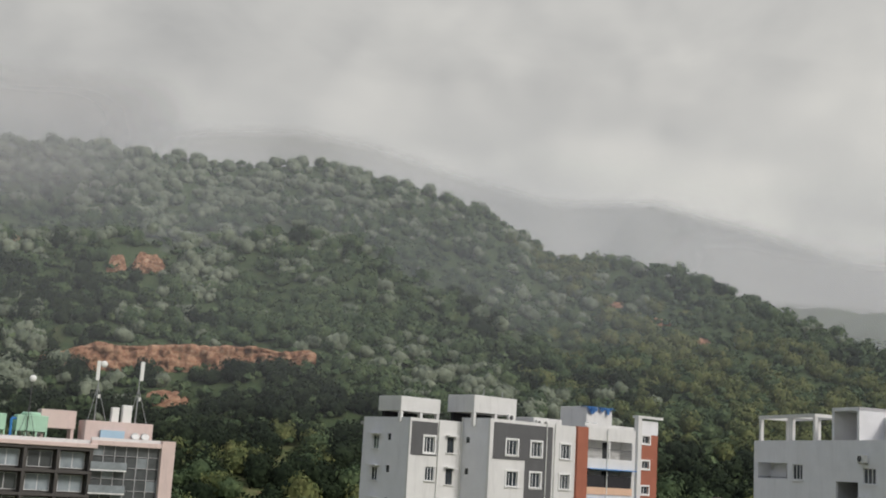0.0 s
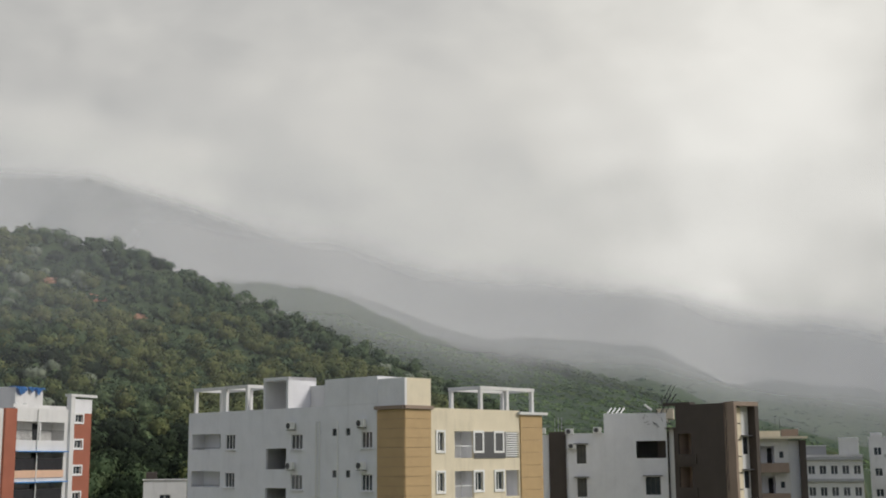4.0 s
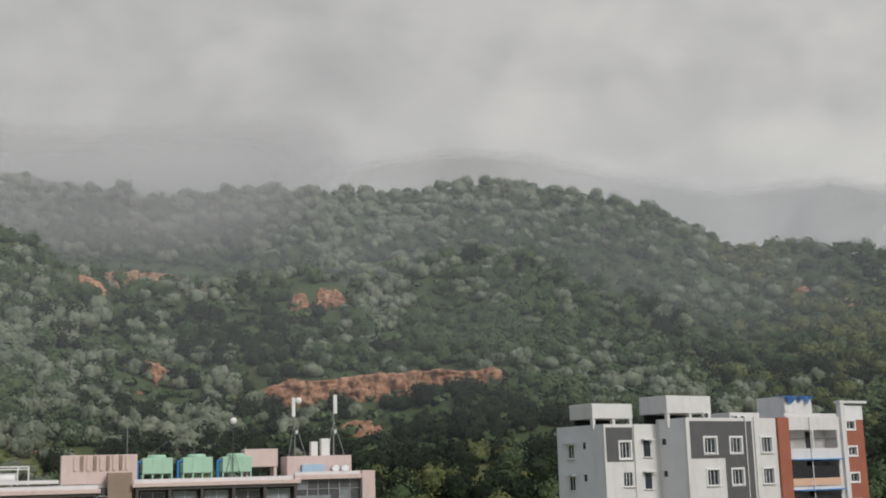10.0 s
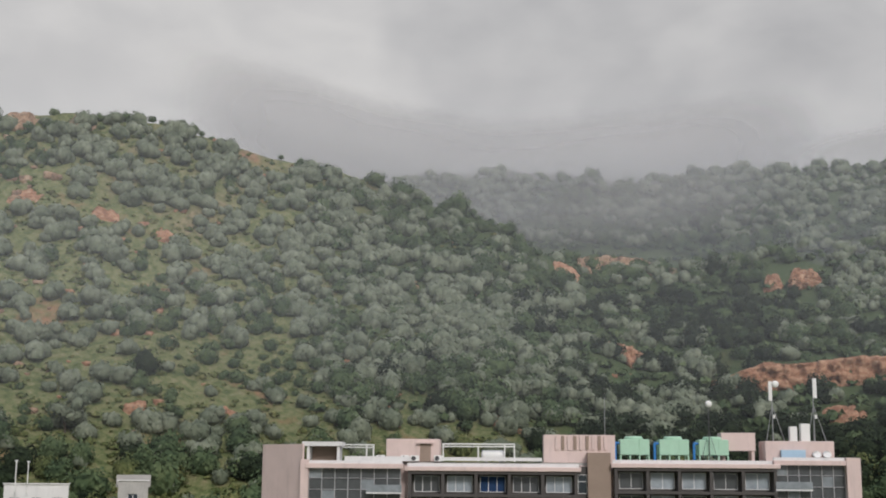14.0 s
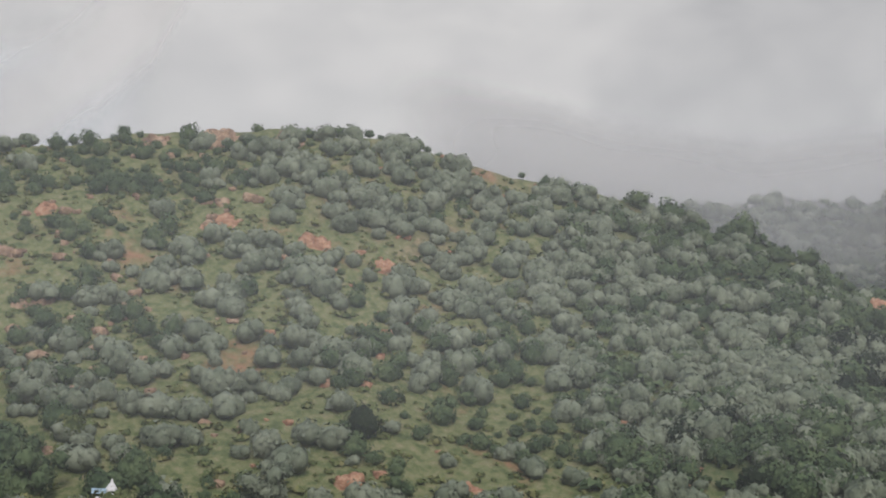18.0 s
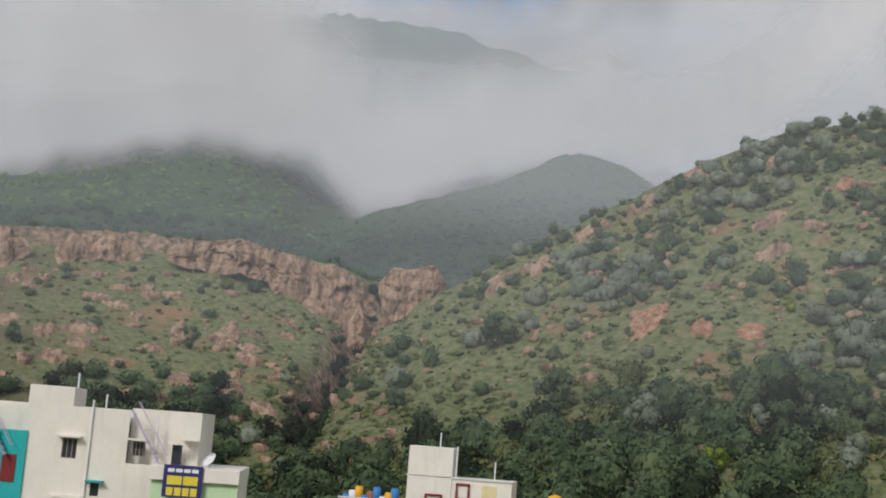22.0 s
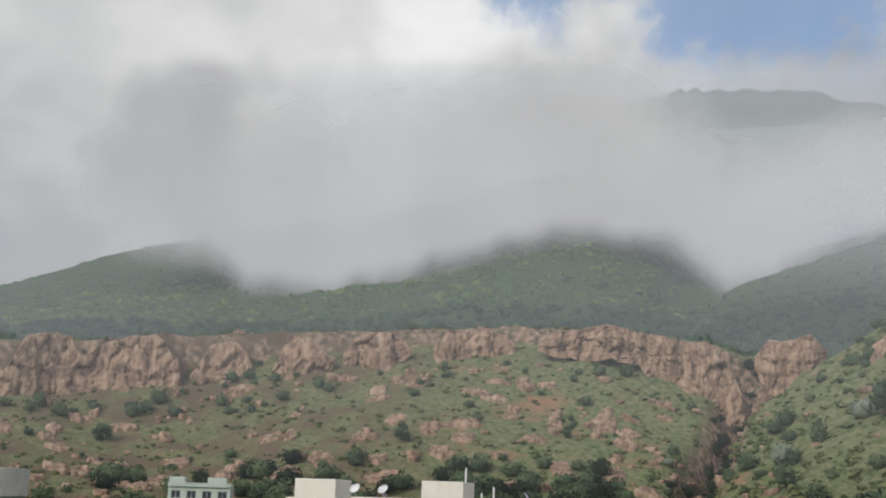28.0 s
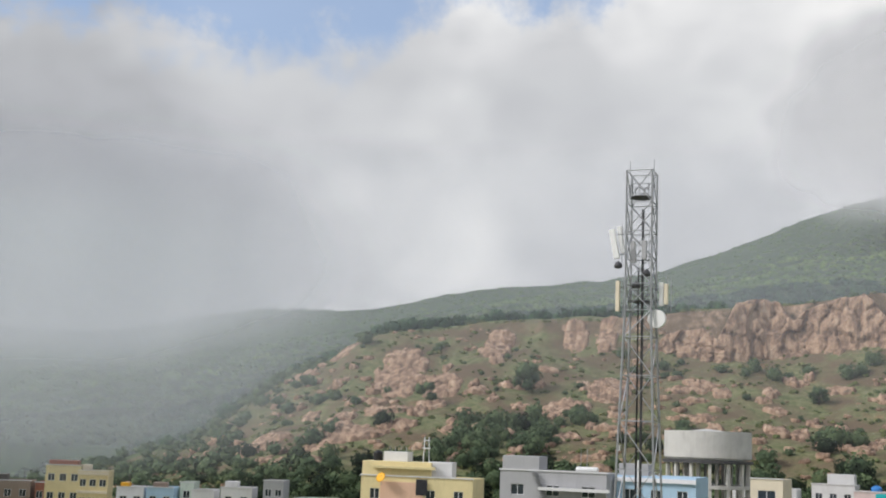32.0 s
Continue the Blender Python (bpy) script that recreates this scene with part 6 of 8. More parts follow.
        # no pier: a near-black panel, almost slab-wide, closes the back below
        box("pier", b, F, u0 + 0.4, u1 - 0.4, y1 - 0.4, y1 - 0.1, 24.1, z0 - 0.102, "room_dark")
    box("roof_room", b, Ff, 7.4, 11.4, 1.6, 5.0, 24.25, 25.5, "white_paint", bevel=0.03)
    box("tank_room", b, Ff, 16.2, 20.2, 2.6, 6.2, 24.25, 27.2, "white_paint", bevel=0.04)
    box("parapet", b, Ff, 13.3, 20.9, 0.25, 0.45, 24.26, 25.4, "white_paint")
    for u0, u1, sag in ((16.0, 17.5, 0.75), (17.9, 18.9, 0.5), (19.0, 20.3, 0.7)):
        n = 7
        bm = bmesh.new()
        rows = []
        for k in range(n + 1):
            q = k / n
            u, low = u0 + (u1 - u0) * q, sag * (0.55 + 0.45 * math.sin(q * 5 + u0 * 7))
            rows.append([bm.verts.new(p) for p in ((u, 3.4, 27.24), (u, 2.5, 27.26), (u, 2.42 - 0.1 * math.sin(q * 9), 27.22 - low * 0.5), (u, 2.3 - 0.12 * math.sin(q * 7 + 1), 27.2 - low))])
        for p, q in zip(rows, rows[1:]):
            for m in range(3):
                bm.faces.new((p[m], q[m], q[m + 1], p[m + 1]))
        bmesh.ops.solidify(bm, geom=bm.faces[:], thickness=0.02)
        part("tarpaulin", bm, MAT["tarp_blue"], b, "torn blue tarpaulin hung over the tank room", Ff)
    for u, z in ((1.9, 27.0), (4.4, 27.0)):
        rod("aerial", b, Ff, (u, 3.0, z), (u, 3.0, z + 0.7), 0.03, "steel")
    for u in (7.0, 7.9):
        p = pt(Ff, u, 1.2)
        ac = ac_unit(p.x, p.y, 24.6, 48)
    p = pt(Ff, 3.9, 1.9)
    ac_unit(p.x, p.y, 24.9, 48)
    for u in (15.0, 16.1):
        p = pt(Ff, u, 1.4)
        dish(p.x, p.y, 24.6, 200, 0.4)


white_block()


# ---- the cream and grey block with a tan corner tower ----
def cream_block():
    b = root("apartment_building", 38.1, 83.7, 0, "grey and cream apartment building with a tan corner tower", "apartment building", "apartment buildings")
    L = 27.7
    Fl = face_frame(38.11 - L * math.sin(radians(20)), 83.74 + L * math.cos(radians(20)), 160)   # left face, ends at the corner
    Fr = face_frame(38.11, 83.74, 70)

    def U(u):
        return L - u
    fh = 3.22
    h = []
    sp = [(U(13.25), 20.85, 1.45, 1.2), (U(4.75), 20.85, 1.2, 1.25), (U(22.15), 20.95, 1.35, 1.25)]
    h += windows(b, Fl, sp, fh, 6, bars=2, sill="grey_light")
    h += windows(b, Fl, [(U(8.15), 21.85, 0.5, 0.55), (U(6.55), 21.85, 0.5, 0.55)], fh, 6, bars=0, frame="frame_dark")
    for k in range(6):
        z = 20.95 - k * fh
        for u, w, hh in ((U(27.1), 4.2, 1.35), (U(16.55), 2.7, 1.7 if k else 1.7)):
            zz = z if w > 3 else z - 1.7
            h.append((u, round(zz, 3), w, hh))
            recess(b, Fl, u, round(zz, 3), w, hh, 1.3 if w > 3 else 2.2, "grey_light" if w > 3 else "stone_grey", door=w > 3)
            if w > 3:
                box("sill_rail", b, Fl, u, u + w, 0.05, 0.1, round(zz, 3) + 0.12, round(zz, 3) + 0.17, "dark_steel")
    h = [q for q in h if q[1] > 0.2]
    wall(b, Fl, 0, U(3.0), 0, 24.2, h, "grey_light")
    box("stair_tower", b, Fl, U(9.1), U(3.0), 0.003, 4.0, 24.203, 26.3, "grey_light", bevel=0.02)
    # open stair head and white parapet
    bm = bmesh.new()
    add_box(bm, U(17.0), U(16.75), 0, 3, 23.6, 26.2)
    add_box(bm, U(13.95), U(13.7), 0, 3, 23.6, 26.2)
    add_box(bm, U(17.0), U(13.7), 0, 3, 25.92, 26.2)
    add_box(bm, U(16.75), U(13.95), 2.8, 3, 23.6, 25.92)
    part("stair_head", bm, MAT["grey_light"], b, "open boxed stair head", Fl @ Matrix.Translation((0, 0.004, 0.604)))
    box("parapet", b, Fl, U(13.7), U(9.1), 2.4, 2.65, 24.1, 26.1, "white_paint")
    pergola(b, Fl, U(27.4), U(22.9), 0.3, 3.4, 24.0, 26.4, "white_paint")
    pergola(b, Fl, U(22.6), U(19.3), 0.1, 3.0, 24.0, 26.4, "white_paint")
    # tan tower: stacked panels with open joints
    for F, u0, u1 in ((Fl, U(2.95), L - 0.003), (Fr, 0.0, 2.75)):
        box("tower_core", b, F, u0 + 0.02, u1 - 0.02, 0.03, 0.6, 0, 23.7, "taupe")
        z = 23.7
        k = 0
        while z > 13:
            box("panel", b, F, u0, u1, -0.06, 0.028, z - 0.70, z - 0.012, "tan_panel")
            z -= 0.71
        box("cornice", b, F, u0 - 0.15, u1 + (0.12 if F is Fr else 0.0), -0.25, 0.3, 23.72, 23.98, "taupe")
    wall(b, Fl, U(2.95), L, 23.99, 26.05, [], "grey_light")
    wall(b, Fr, 0.22, 2.8, 23.99, 26.05, [], "cream")
    box("tower_roof", b, Fr, 0.2, 2.7, 0.3, 3.5, 25.6, 25.8, "concrete")
    # cream front
    h = []
    for k in range(6):
        z = 20.05 - k * 3.05
        h.append((5.4, round(z, 3), 2.2, 2.05))
        recess(b, Fr, 5.4, round(z, 3), 2.2, 2.05, 1.4, "grey_light", rail="frame_white", door=False)
        h.append((11.4, round(z, 3), 1.65, 2.05))
        recess(b, Fr, 11.4, round(z, 3), 1.65, 2.05, 1.4, "grey_light", door=False)
        if k == 0:
            for q in range(11):
                box("louvre", b, Fr, 11.4, 13.05, 0.05, 0.1, z + 0.1 + q * 0.18, z + 0.2 + q * 0.18, "frame_white")
    h += windows(b, Fr, [(7.0 + 0.65, 20.6, 0.9, 1.4), (10.1, 20.6, 0.9, 1.4)], 3.05, 6, bars=1, surround="frame_white")
    h += windows(b, Fr, [(3.45, 20.6, 0.7, 1.4)], 3.05, 6, bars=1, surround="frame_white")
    h = [q for q in h if q[1] > 0.2]
    wall(b, Fr, 2.8, 13.2, 0, 23.85, h, "cream")
    wall(b, Fr @ Matrix.Translation((0, -0.045, 0)), 7.62 - 0.0, 11.38, 20.0, 22.1, [(u - 0.17, z - 0.17, w + 0.34, hh + 0.34) for u, z, w, hh in h], "grey_dark", th=0.04, name="grey_panel", label="dark grey painted panel")
    z = 23.5
    while z > 13:
        box("panel", b, Fr, 13.2, 16.0, -0.12, 0.1, z - 1.0, z - 0.012, "tan_panel")
        z -= 1.01
    box("end_core", b, Fr, 13.25, 15.95, 0.11, 0.5, 0, 23.5, "taupe")
    box("cornice", b, Fr, 12.9, 16.5, -0.35, 0.3, 23.53, 23.75, "white_paint")
    pergola(b, Fr, 9.0, 15.7, 0.5, 4.0, 23.5, 25.75, "white_paint")
    box("post", b, Fr, 12.2, 12.5, 0.5, 0.8, 23.5, 25.46, "white_paint")
    # roof and backs
    box("roof", b, Fr, 0.4, 16.0, 0.6, 27.0, 23.2, 23.45, "concrete")
    wall(b, face_frame(*pt(Fr, 16.0, 0.5)[:2], -20), 0, 27, 0, 23.7, [], "cream")
    wall(b, face_frame(*pt(Fl, 0, 16)[:2], 70 + 180), 0, 0.5, 0, 23, [], "grey_light")
    for u in (U(10.0), U(7.4), U(9.6)):
        rod("downpipe", b, Fl, (u, -0.1, 0.2), (u, -0.1, 23.0), 0.05, "plastic_white")
    for k in range(3):
        for u in (13.6, 5.1):
            p = pt(Fl, U(u) + 0.15, 0, 0)
            ac_unit(p.x, p.y, 22.45 - k * fh, 160)


cream_block()


# ---- the pale grey house, the dark brown tower house and their neighbours ----
def brown_tower():
    a0, a1, a2 = 37.03, 39.2, 40.45
    p1 = at(39.2, 124)
    b = root("apartment_building", p1.x, p1.y, 0, "dark brown tower house with a cream panelled front", "apartment building", "apartment buildings")
    Fl = face_frame(p1.x - 7.4 * math.sin(radians(-12)) * 1 - 0, p1.y, 168)
    Lw = 6.6
    Fl = face_frame(p1.x + Lw * math.sin(radians(-12)), p1.y + Lw * math.cos(radians(-12)), 168)
    Fr = face_frame(p1.x, p1.y, 78)
    hol = []
    for k in range(5):
        z = 20.0 - k * 3.3
        hol.append((0.25, z, 1.7, 2.3))
        recess(b, Fl, 0.25, z, 1.7, 2.3, 1.6, "taupe")
        box("parapet", b, Fl, 0.2, 2.6, -0.12, -0.003, z - 0.75, z + 0.25, "brown_dark")
    wall(b, Fl, 0, Lw, 0, 25.2, [h for h in hol if h[1] > 0], "brown_dark")
    box("canopy", b, Fl, -1.6, 2.0, -0.05, 0.8, 25.203, 25.45, "brown_dark")
    # front: brown frame, cream panels, a white strip with windows
    box("frame_post", b, Fr, 0.0, 0.35, -0.9, 0.4, 0, 25.3, "taupe")
    box("frame_post", b, Fr, 3.2, 3.75, -0.9, 0.4, 0, 24.9, "brown_dark")
    box("frame_head", b, Fr, 0.352, 3.75, -0.9, 0.4, 24.903, 25.3, "taupe")
    z = 24.8
    while z > 12:
        box("panel", b, Fr, 0.36, 2.1, 0.0, 0.1, z - 1.55, z - 0.05, "cream")
        z -= 1.6
    hw = windows(b, Fr, [(2.25, 20.2, 0.8, 1.7)], 3.3, 5, bars=1, frame="frame_dark", shade_mat="grey_dark")
    wall(b, Fr, 2.12, 3.2, 0, 24.9, hw, "white_paint")
    box("panel_core", b, Fr, 0.36, 2.1, 0.105, 0.3, 0, 24.8, "brown_dark")
    box("roof", b, Fr, 0.4, 3.7, 0.4, 6.4, 24.6, 24.85, "concrete")
    wall(b, face_frame(*pt(Fr, 3.75, 0.4)[:2], -12), 0, 6.2, 0, 25.2, [], "brown_dark")
    # steel stair on the roof edge
    bm = bmesh.new()
    for s in (0, 0.7):
        add_rod(bm, (-3.4, s, 22.6), (-0.4, s, 26.4), 0.05)
        add_rod(bm, (-3.4, s, 23.5), (-0.4, s, 27.3), 0.03)
    for k in range(12):
        x = -3.4 + 3.0 * k / 12
        add_box(bm, x - 0.12, x + 0.12, 0, 0.7, 22.6 + 3.8 * k / 12, 22.64 + 3.8 * k / 12)
        add_rod(bm, (x, 0, 22.6 + 3.8 * k / 12), (x, 0, 23.5 + 3.8 * k / 12), 0.02, 4)
    part("roof_stair", bm, MAT["dark_steel"], b, "steel stair to the roof", Fl)
    # brown flank set back, with its white strip
    box("flank", b, Fl, -2.9, -1.5, 0.4, 3.5, 0, 22.6, "brown_dark")
    box("flank_strip", b, Fl, -1.497, -0.5, 0.6, 3.5, 0, 22.8, "white_paint")
    box("flank_post", b, Fl, -0.497, -0.003, 0.2, 3.5, 0, 22.8, "brown_dark")
    box("flank_cap", b, Fl, -3.0, 0.1, 0.1, 3.6, 22.803, 22.98, "brown_dark")
    for k in range(5):
        window(b, Fl @ Matrix.Translation((0, 0.58, 0)), -1.3, 20.6 - k * 3.3, 0.55, 0.6, frame="frame_dark", bars=0)


brown_tower()


def grey_house():
    p0 = at(36.2, 126)
    b = root("apartment_building", p0.x, p0.y, 0, "plain pale grey apartment building with roof clutter", "apartment building", "apartment buildings")
    F = face_frame(*at(31.9, 130)[:2], 128)
    W = (at(36.2, 126) - at(31.9, 130)).length
    s = W / 4.3
    h = windows(b, F, [(0.45 * s, 19.4, 1.0, 1.9)], 3.4, 5, bars=2, frame="frame_dark", shade_mat="grey_dark")
    h += windows(b, F, [(3.35 * s, 16.2, 1.5, 1.8)], 3.4, 4, bars=2, frame="frame_dark", shade_mat="grey_dark")
    h.append((3.0 * s, 19.9, 1.25 * s, 1.75))
    # the dark of this deep recess is painted in with a dark grey lining
    recess(b, F, 3.0 * s, 19.9, 1.25 * s, 1.75, 3.0, "grey_dark", door=False)
    h = [q for q in h if q[1] > 0.3]
    wall(b, F, 0, W, 0, 22.5, h, "grey_light")
    wall(b, F, 1.65 * s, W, 22.503, 24.5, [], "grey_light")
    box("roof", b, F, 0.2, W, 0.3, 9, 22.1, 22.4, "concrete")
    box("roof", b, F, 1.7 * s, W, 0.3, 9, 23.7, 23.95, "concrete")
    wall(b, face_frame(*pt(F, 0, 9)[:2], 218), 0, 9, 0, 22.5, [], "grey_light")
    box("dark_pier", b, F, -0.75 * s, -0.02, 0.3, 2.5, 0, 22.7, "brown_dark")
    Fn = face_frame(*pt(F, -1.3 * s - 0.05, 0.6)[:2], 128)
    hn = windows(b, Fn, [(0.15, 20.6, 0.55, 0.6)], 3.4, 5, bars=0, frame="frame_dark")
    wall(b, Fn, 0, 0.55 * s, 0, 22.4, hn, "grey_light")
    for u, z in ((0.0, 22.4), (0.1, 20.9), (1.2, 22.5), (-1.2, 22.5)):
        p = pt(F, u * s, -0.05)
        ac_unit(p.x, p.y, z, 128)
    for k in range(3):
        rod("aerial", b, F, (-0.5 * s + k * 0.35, 1.0, 22.7), (-0.5 * s + k * 0.35, 1.0, 24.2), 0.025, "steel")
    # solar heater tubes and a tangle of scrap at the roof edge
    for k in range(4):
        rod("heater_tube", b, F, (1.8 * s + k * 0.45, 0.5, 24.5), (1.95 * s + k * 0.45, 1.6, 25.1), 0.09, "plastic_white")
    rod("heater_tube", b, F, (3.4 * s, 0.5, 25.4), (3.7 * s, 0.6, 24.8), 0.1, "plastic_white")
    g = random.Random(4)
    bm = bmesh.new()
    for k in range(40):
        p = Vector((3.75 * s + g.uniform(-0.9, 1.0), 0.3 + g.uniform(-0.5, 0.8), 23.9 + g.uniform(-1.0, 0.9)))
        add_rod(bm, p, p + Vector((g.uniform(-0.7, 0.7), g.uniform(-0.3, 0.3), g.uniform(-0.6, 0.4))), 0.03, 4)
    part("hanging_scrap", bm, MAT["dark_steel"], b, "dry creeper and scrap over the roof edge", F)
    box("roof_room", b, F, 3.9 * s, 4.6 * s, 2.0, 6.0, 23.95, 25.0, "cream")


grey_house()


def balcony_house():
    p = at(40.5, 141)
    b = root("apartment_building", p.x, p.y, 0, "cream and brown apartment building with open balconies", "apartment building", "apartment buildings")
    F = face_frame(*at(40.3, 143)[:2], 128)
    h = []
    for k in range(5):
        z = 18.9 - k * 3.3
        h.append((0.5, z, 1.7, 2.2))
        recess(b, F, 0.5, z, 1.7, 2.2, 1.3, "grey_light")
        box("balcony_wall", b, F, -0.1, 3.7, -0.9, -0.75, z - 0.7, z + 0.35, "taupe")
        box("balcony_floor", b, F, -0.1, 3.7, -0.75, -0.003, z - 0.7, z - 0.5, "taupe")
        window(b, F, 2.75, z + 0.9, 0.45, 0.7, bars=0, frame="frame_dark")
        h.append((2.75, z + 0.9, 0.45, 0.7))
    wall(b, F, 0, 3.8, 0, 21.9, [q for q in h if q[1] > 0], "white_paint")
    box("side_bay", b, F, 3.8, 4.9, 0.3, 3, 0, 21.7, "grey_light")
    box("brown_fin", b, F, 4.9, 5.6, -0.6, 3, 0, 21.7, "brown_dark")
    box("roof_slab", b, F, -0.2, 5.8, -0.9, 4, 21.903, 22.15, "cream")
    box("parapet", b, F, 0.0, 3.0, 0.3, 0.6, 22.153, 22.8, "cream")
    box("roof_room", b, F, 3.2, 5.0, 1.0, 3.0, 22.153, 22.95, "taupe")
    for u in (2.5, 3.0):
        rod("reinforcing_bar", b, F, (u, 0.8, 22.6), (u, 0.8, 24.2), 0.03, "dark_steel")
    box("body", b, F, 0.05, 5.5, 3.0, 9.0, 0, 21.8, "grey_light")


balcony_house()


def plain_house(az0, az1, r, ztop, mat, label, rows=3, cols=3, room=None, band="", tilt=0.0, glass="glass", depth=8.0, shade_mat="", group="town houses", win=(1.1, 1.2), fh=3.1, slabs=True, name="house"):
    """A smaller flat-roofed town house: walls with windows on each storey, roof, parapet and stair room."""
    p, q = at(az0, r), at(az1, r + tilt)
    F = face_frame(p.x, p.y, math.degrees(math.atan2(q.x - p.x, q.y - p.y)))
    W = (q - p).length
    b = root(name, p.x, p.y, 0, label, "house", group)
    sp = []
    for c in range(cols):
        u = W * (c + 0.5) / cols - win[0] / 2
        sp.append((round(u, 3), round(ztop - 0.9 - win[1] - 0.5, 3), *win))
    h = windows(b, F, sp, fh, rows, bars=1, frame="frame_white", glass=glass, shade_mat=shade_mat) if cols else []
    wall(b, F, 0, W, 0, ztop, h, mat)
    for x0, x1, y0, y1 in ((0, 0.2, 0.223, depth), (W - 0.2, W, 0.223, depth), (0.203, W - 0.203, depth - 0.2, depth)):
        box("wall", b, F, x0, x1, y0, y1, 0, ztop, mat)
    box("roof", b, F, 0.2, W - 0.2, 0.223, depth - 0.2, ztop - 0.9, ztop - 0.7, "concrete")
    if slabs:
        box("coping", b, F, -0.12, W + 0.12, -0.12, 0.25, ztop + 0.003, ztop + 0.13, "white_paint")
    if band:
        for k in range(rows):
            box("band", b, F, -0.05, W + 0.05, -0.35, -0.003, ztop - 0.45 - fh * k - 0.2, ztop - 0.2 - fh * k, band)
    if room:
        for u0, u1, z1, m in room:
            box("stair_room", b, F, u0 * W, u1 * W, 1.0, 4.2, ztop - 0.7, z1, m, bevel=0.03)
    return b, F, W


# white houses at the far end of the street
plain_house(42.5, 44.9, 190, 20.0, "white_paint", "white house with a band of windows", 4, 5, room=[(0.6, 0.95, 22.6, "white_paint")], band="stone_grey", win=(1.0, 1.3))
plain_house(42.55, 43.4, 194, 21.4, "stone_grey", "grey house behind a white one", 4, 2)
plain_house(45.2, 46.6, 200, 22.6, "white_paint", "tall white house with a plain side", 5, 2, room=[(0.05, 0.4, 23.4, "white_paint")])
plain_house(46.9, 49.5, 196, 21.8, "white_paint", "white house behind a bare concrete frame", 5, 3)
plain_house(12.7, 14.6, 128, 18.1, "white_paint", "low white house by the dark trees", 2, 1, room=[(0.05, 0.3, 18.9, "brown_dark")])


def concrete_frame():
    p = at(46.0, 150)
    b = root("unfinished_building", p.x, p.y, 0, "unfinished concrete frame with reinforcing bars", "unfinished building")
    F = face_frame(p.x, p.y, 140)
    for k in range(8):
        for y in (0.0, 5.0):
            for fl in range(6):
                box("column", b, F, k * 3.2, k * 3.2 + 0.4, y, y + 0.4, fl * 3.35, fl * 3.35 + 3.0, "concrete")
            bm = bmesh.new()
            for d in ((0.08, 0.08), (0.32, 0.08), (0.08, 0.32), (0.32, 0.32)):
                add_rod(bm, (k * 3.2 + d[0], y + d[1], 20.1), (k * 3.2 + d[0] * 1.2, y + d[1], 21.4 + 0.5 * math.sin(k + y + d[0] * 9)), 0.025, 4)
            part("reinforcing_bars", bm, MAT["dark_steel"], b, "bare reinforcing bars", F)
    for fl in range(6):
        box("floor_slab", b, F, -0.5, 23.5, -0.5, 6.0, fl * 3.35 + 3.0, fl * 3.35 + 3.35, "concrete")


concrete_frame()


# ---- the roof the camera stands on, and its black tank ----
def own_roof():
    b = root("building", 3, 2, 0, "plain concrete building with a flat roof terrace", "building")
    F = face_frame(-3.5, -6, 90)
    box("walls", b, F, 0, 13, 0, 15, 0, 17.9, "white_paint")
    box("roof_terrace", b, F, -0.2, 13.2, -0.2, 15.2, 17.903, 18.2, "concrete")
    p = at(50.4, 7.6)
    water_tank(p.x, p.y, 18.2, 0.80, 1.76, "plastic_black", "black ribbed plastic water tank on the terrace")


own_roof()

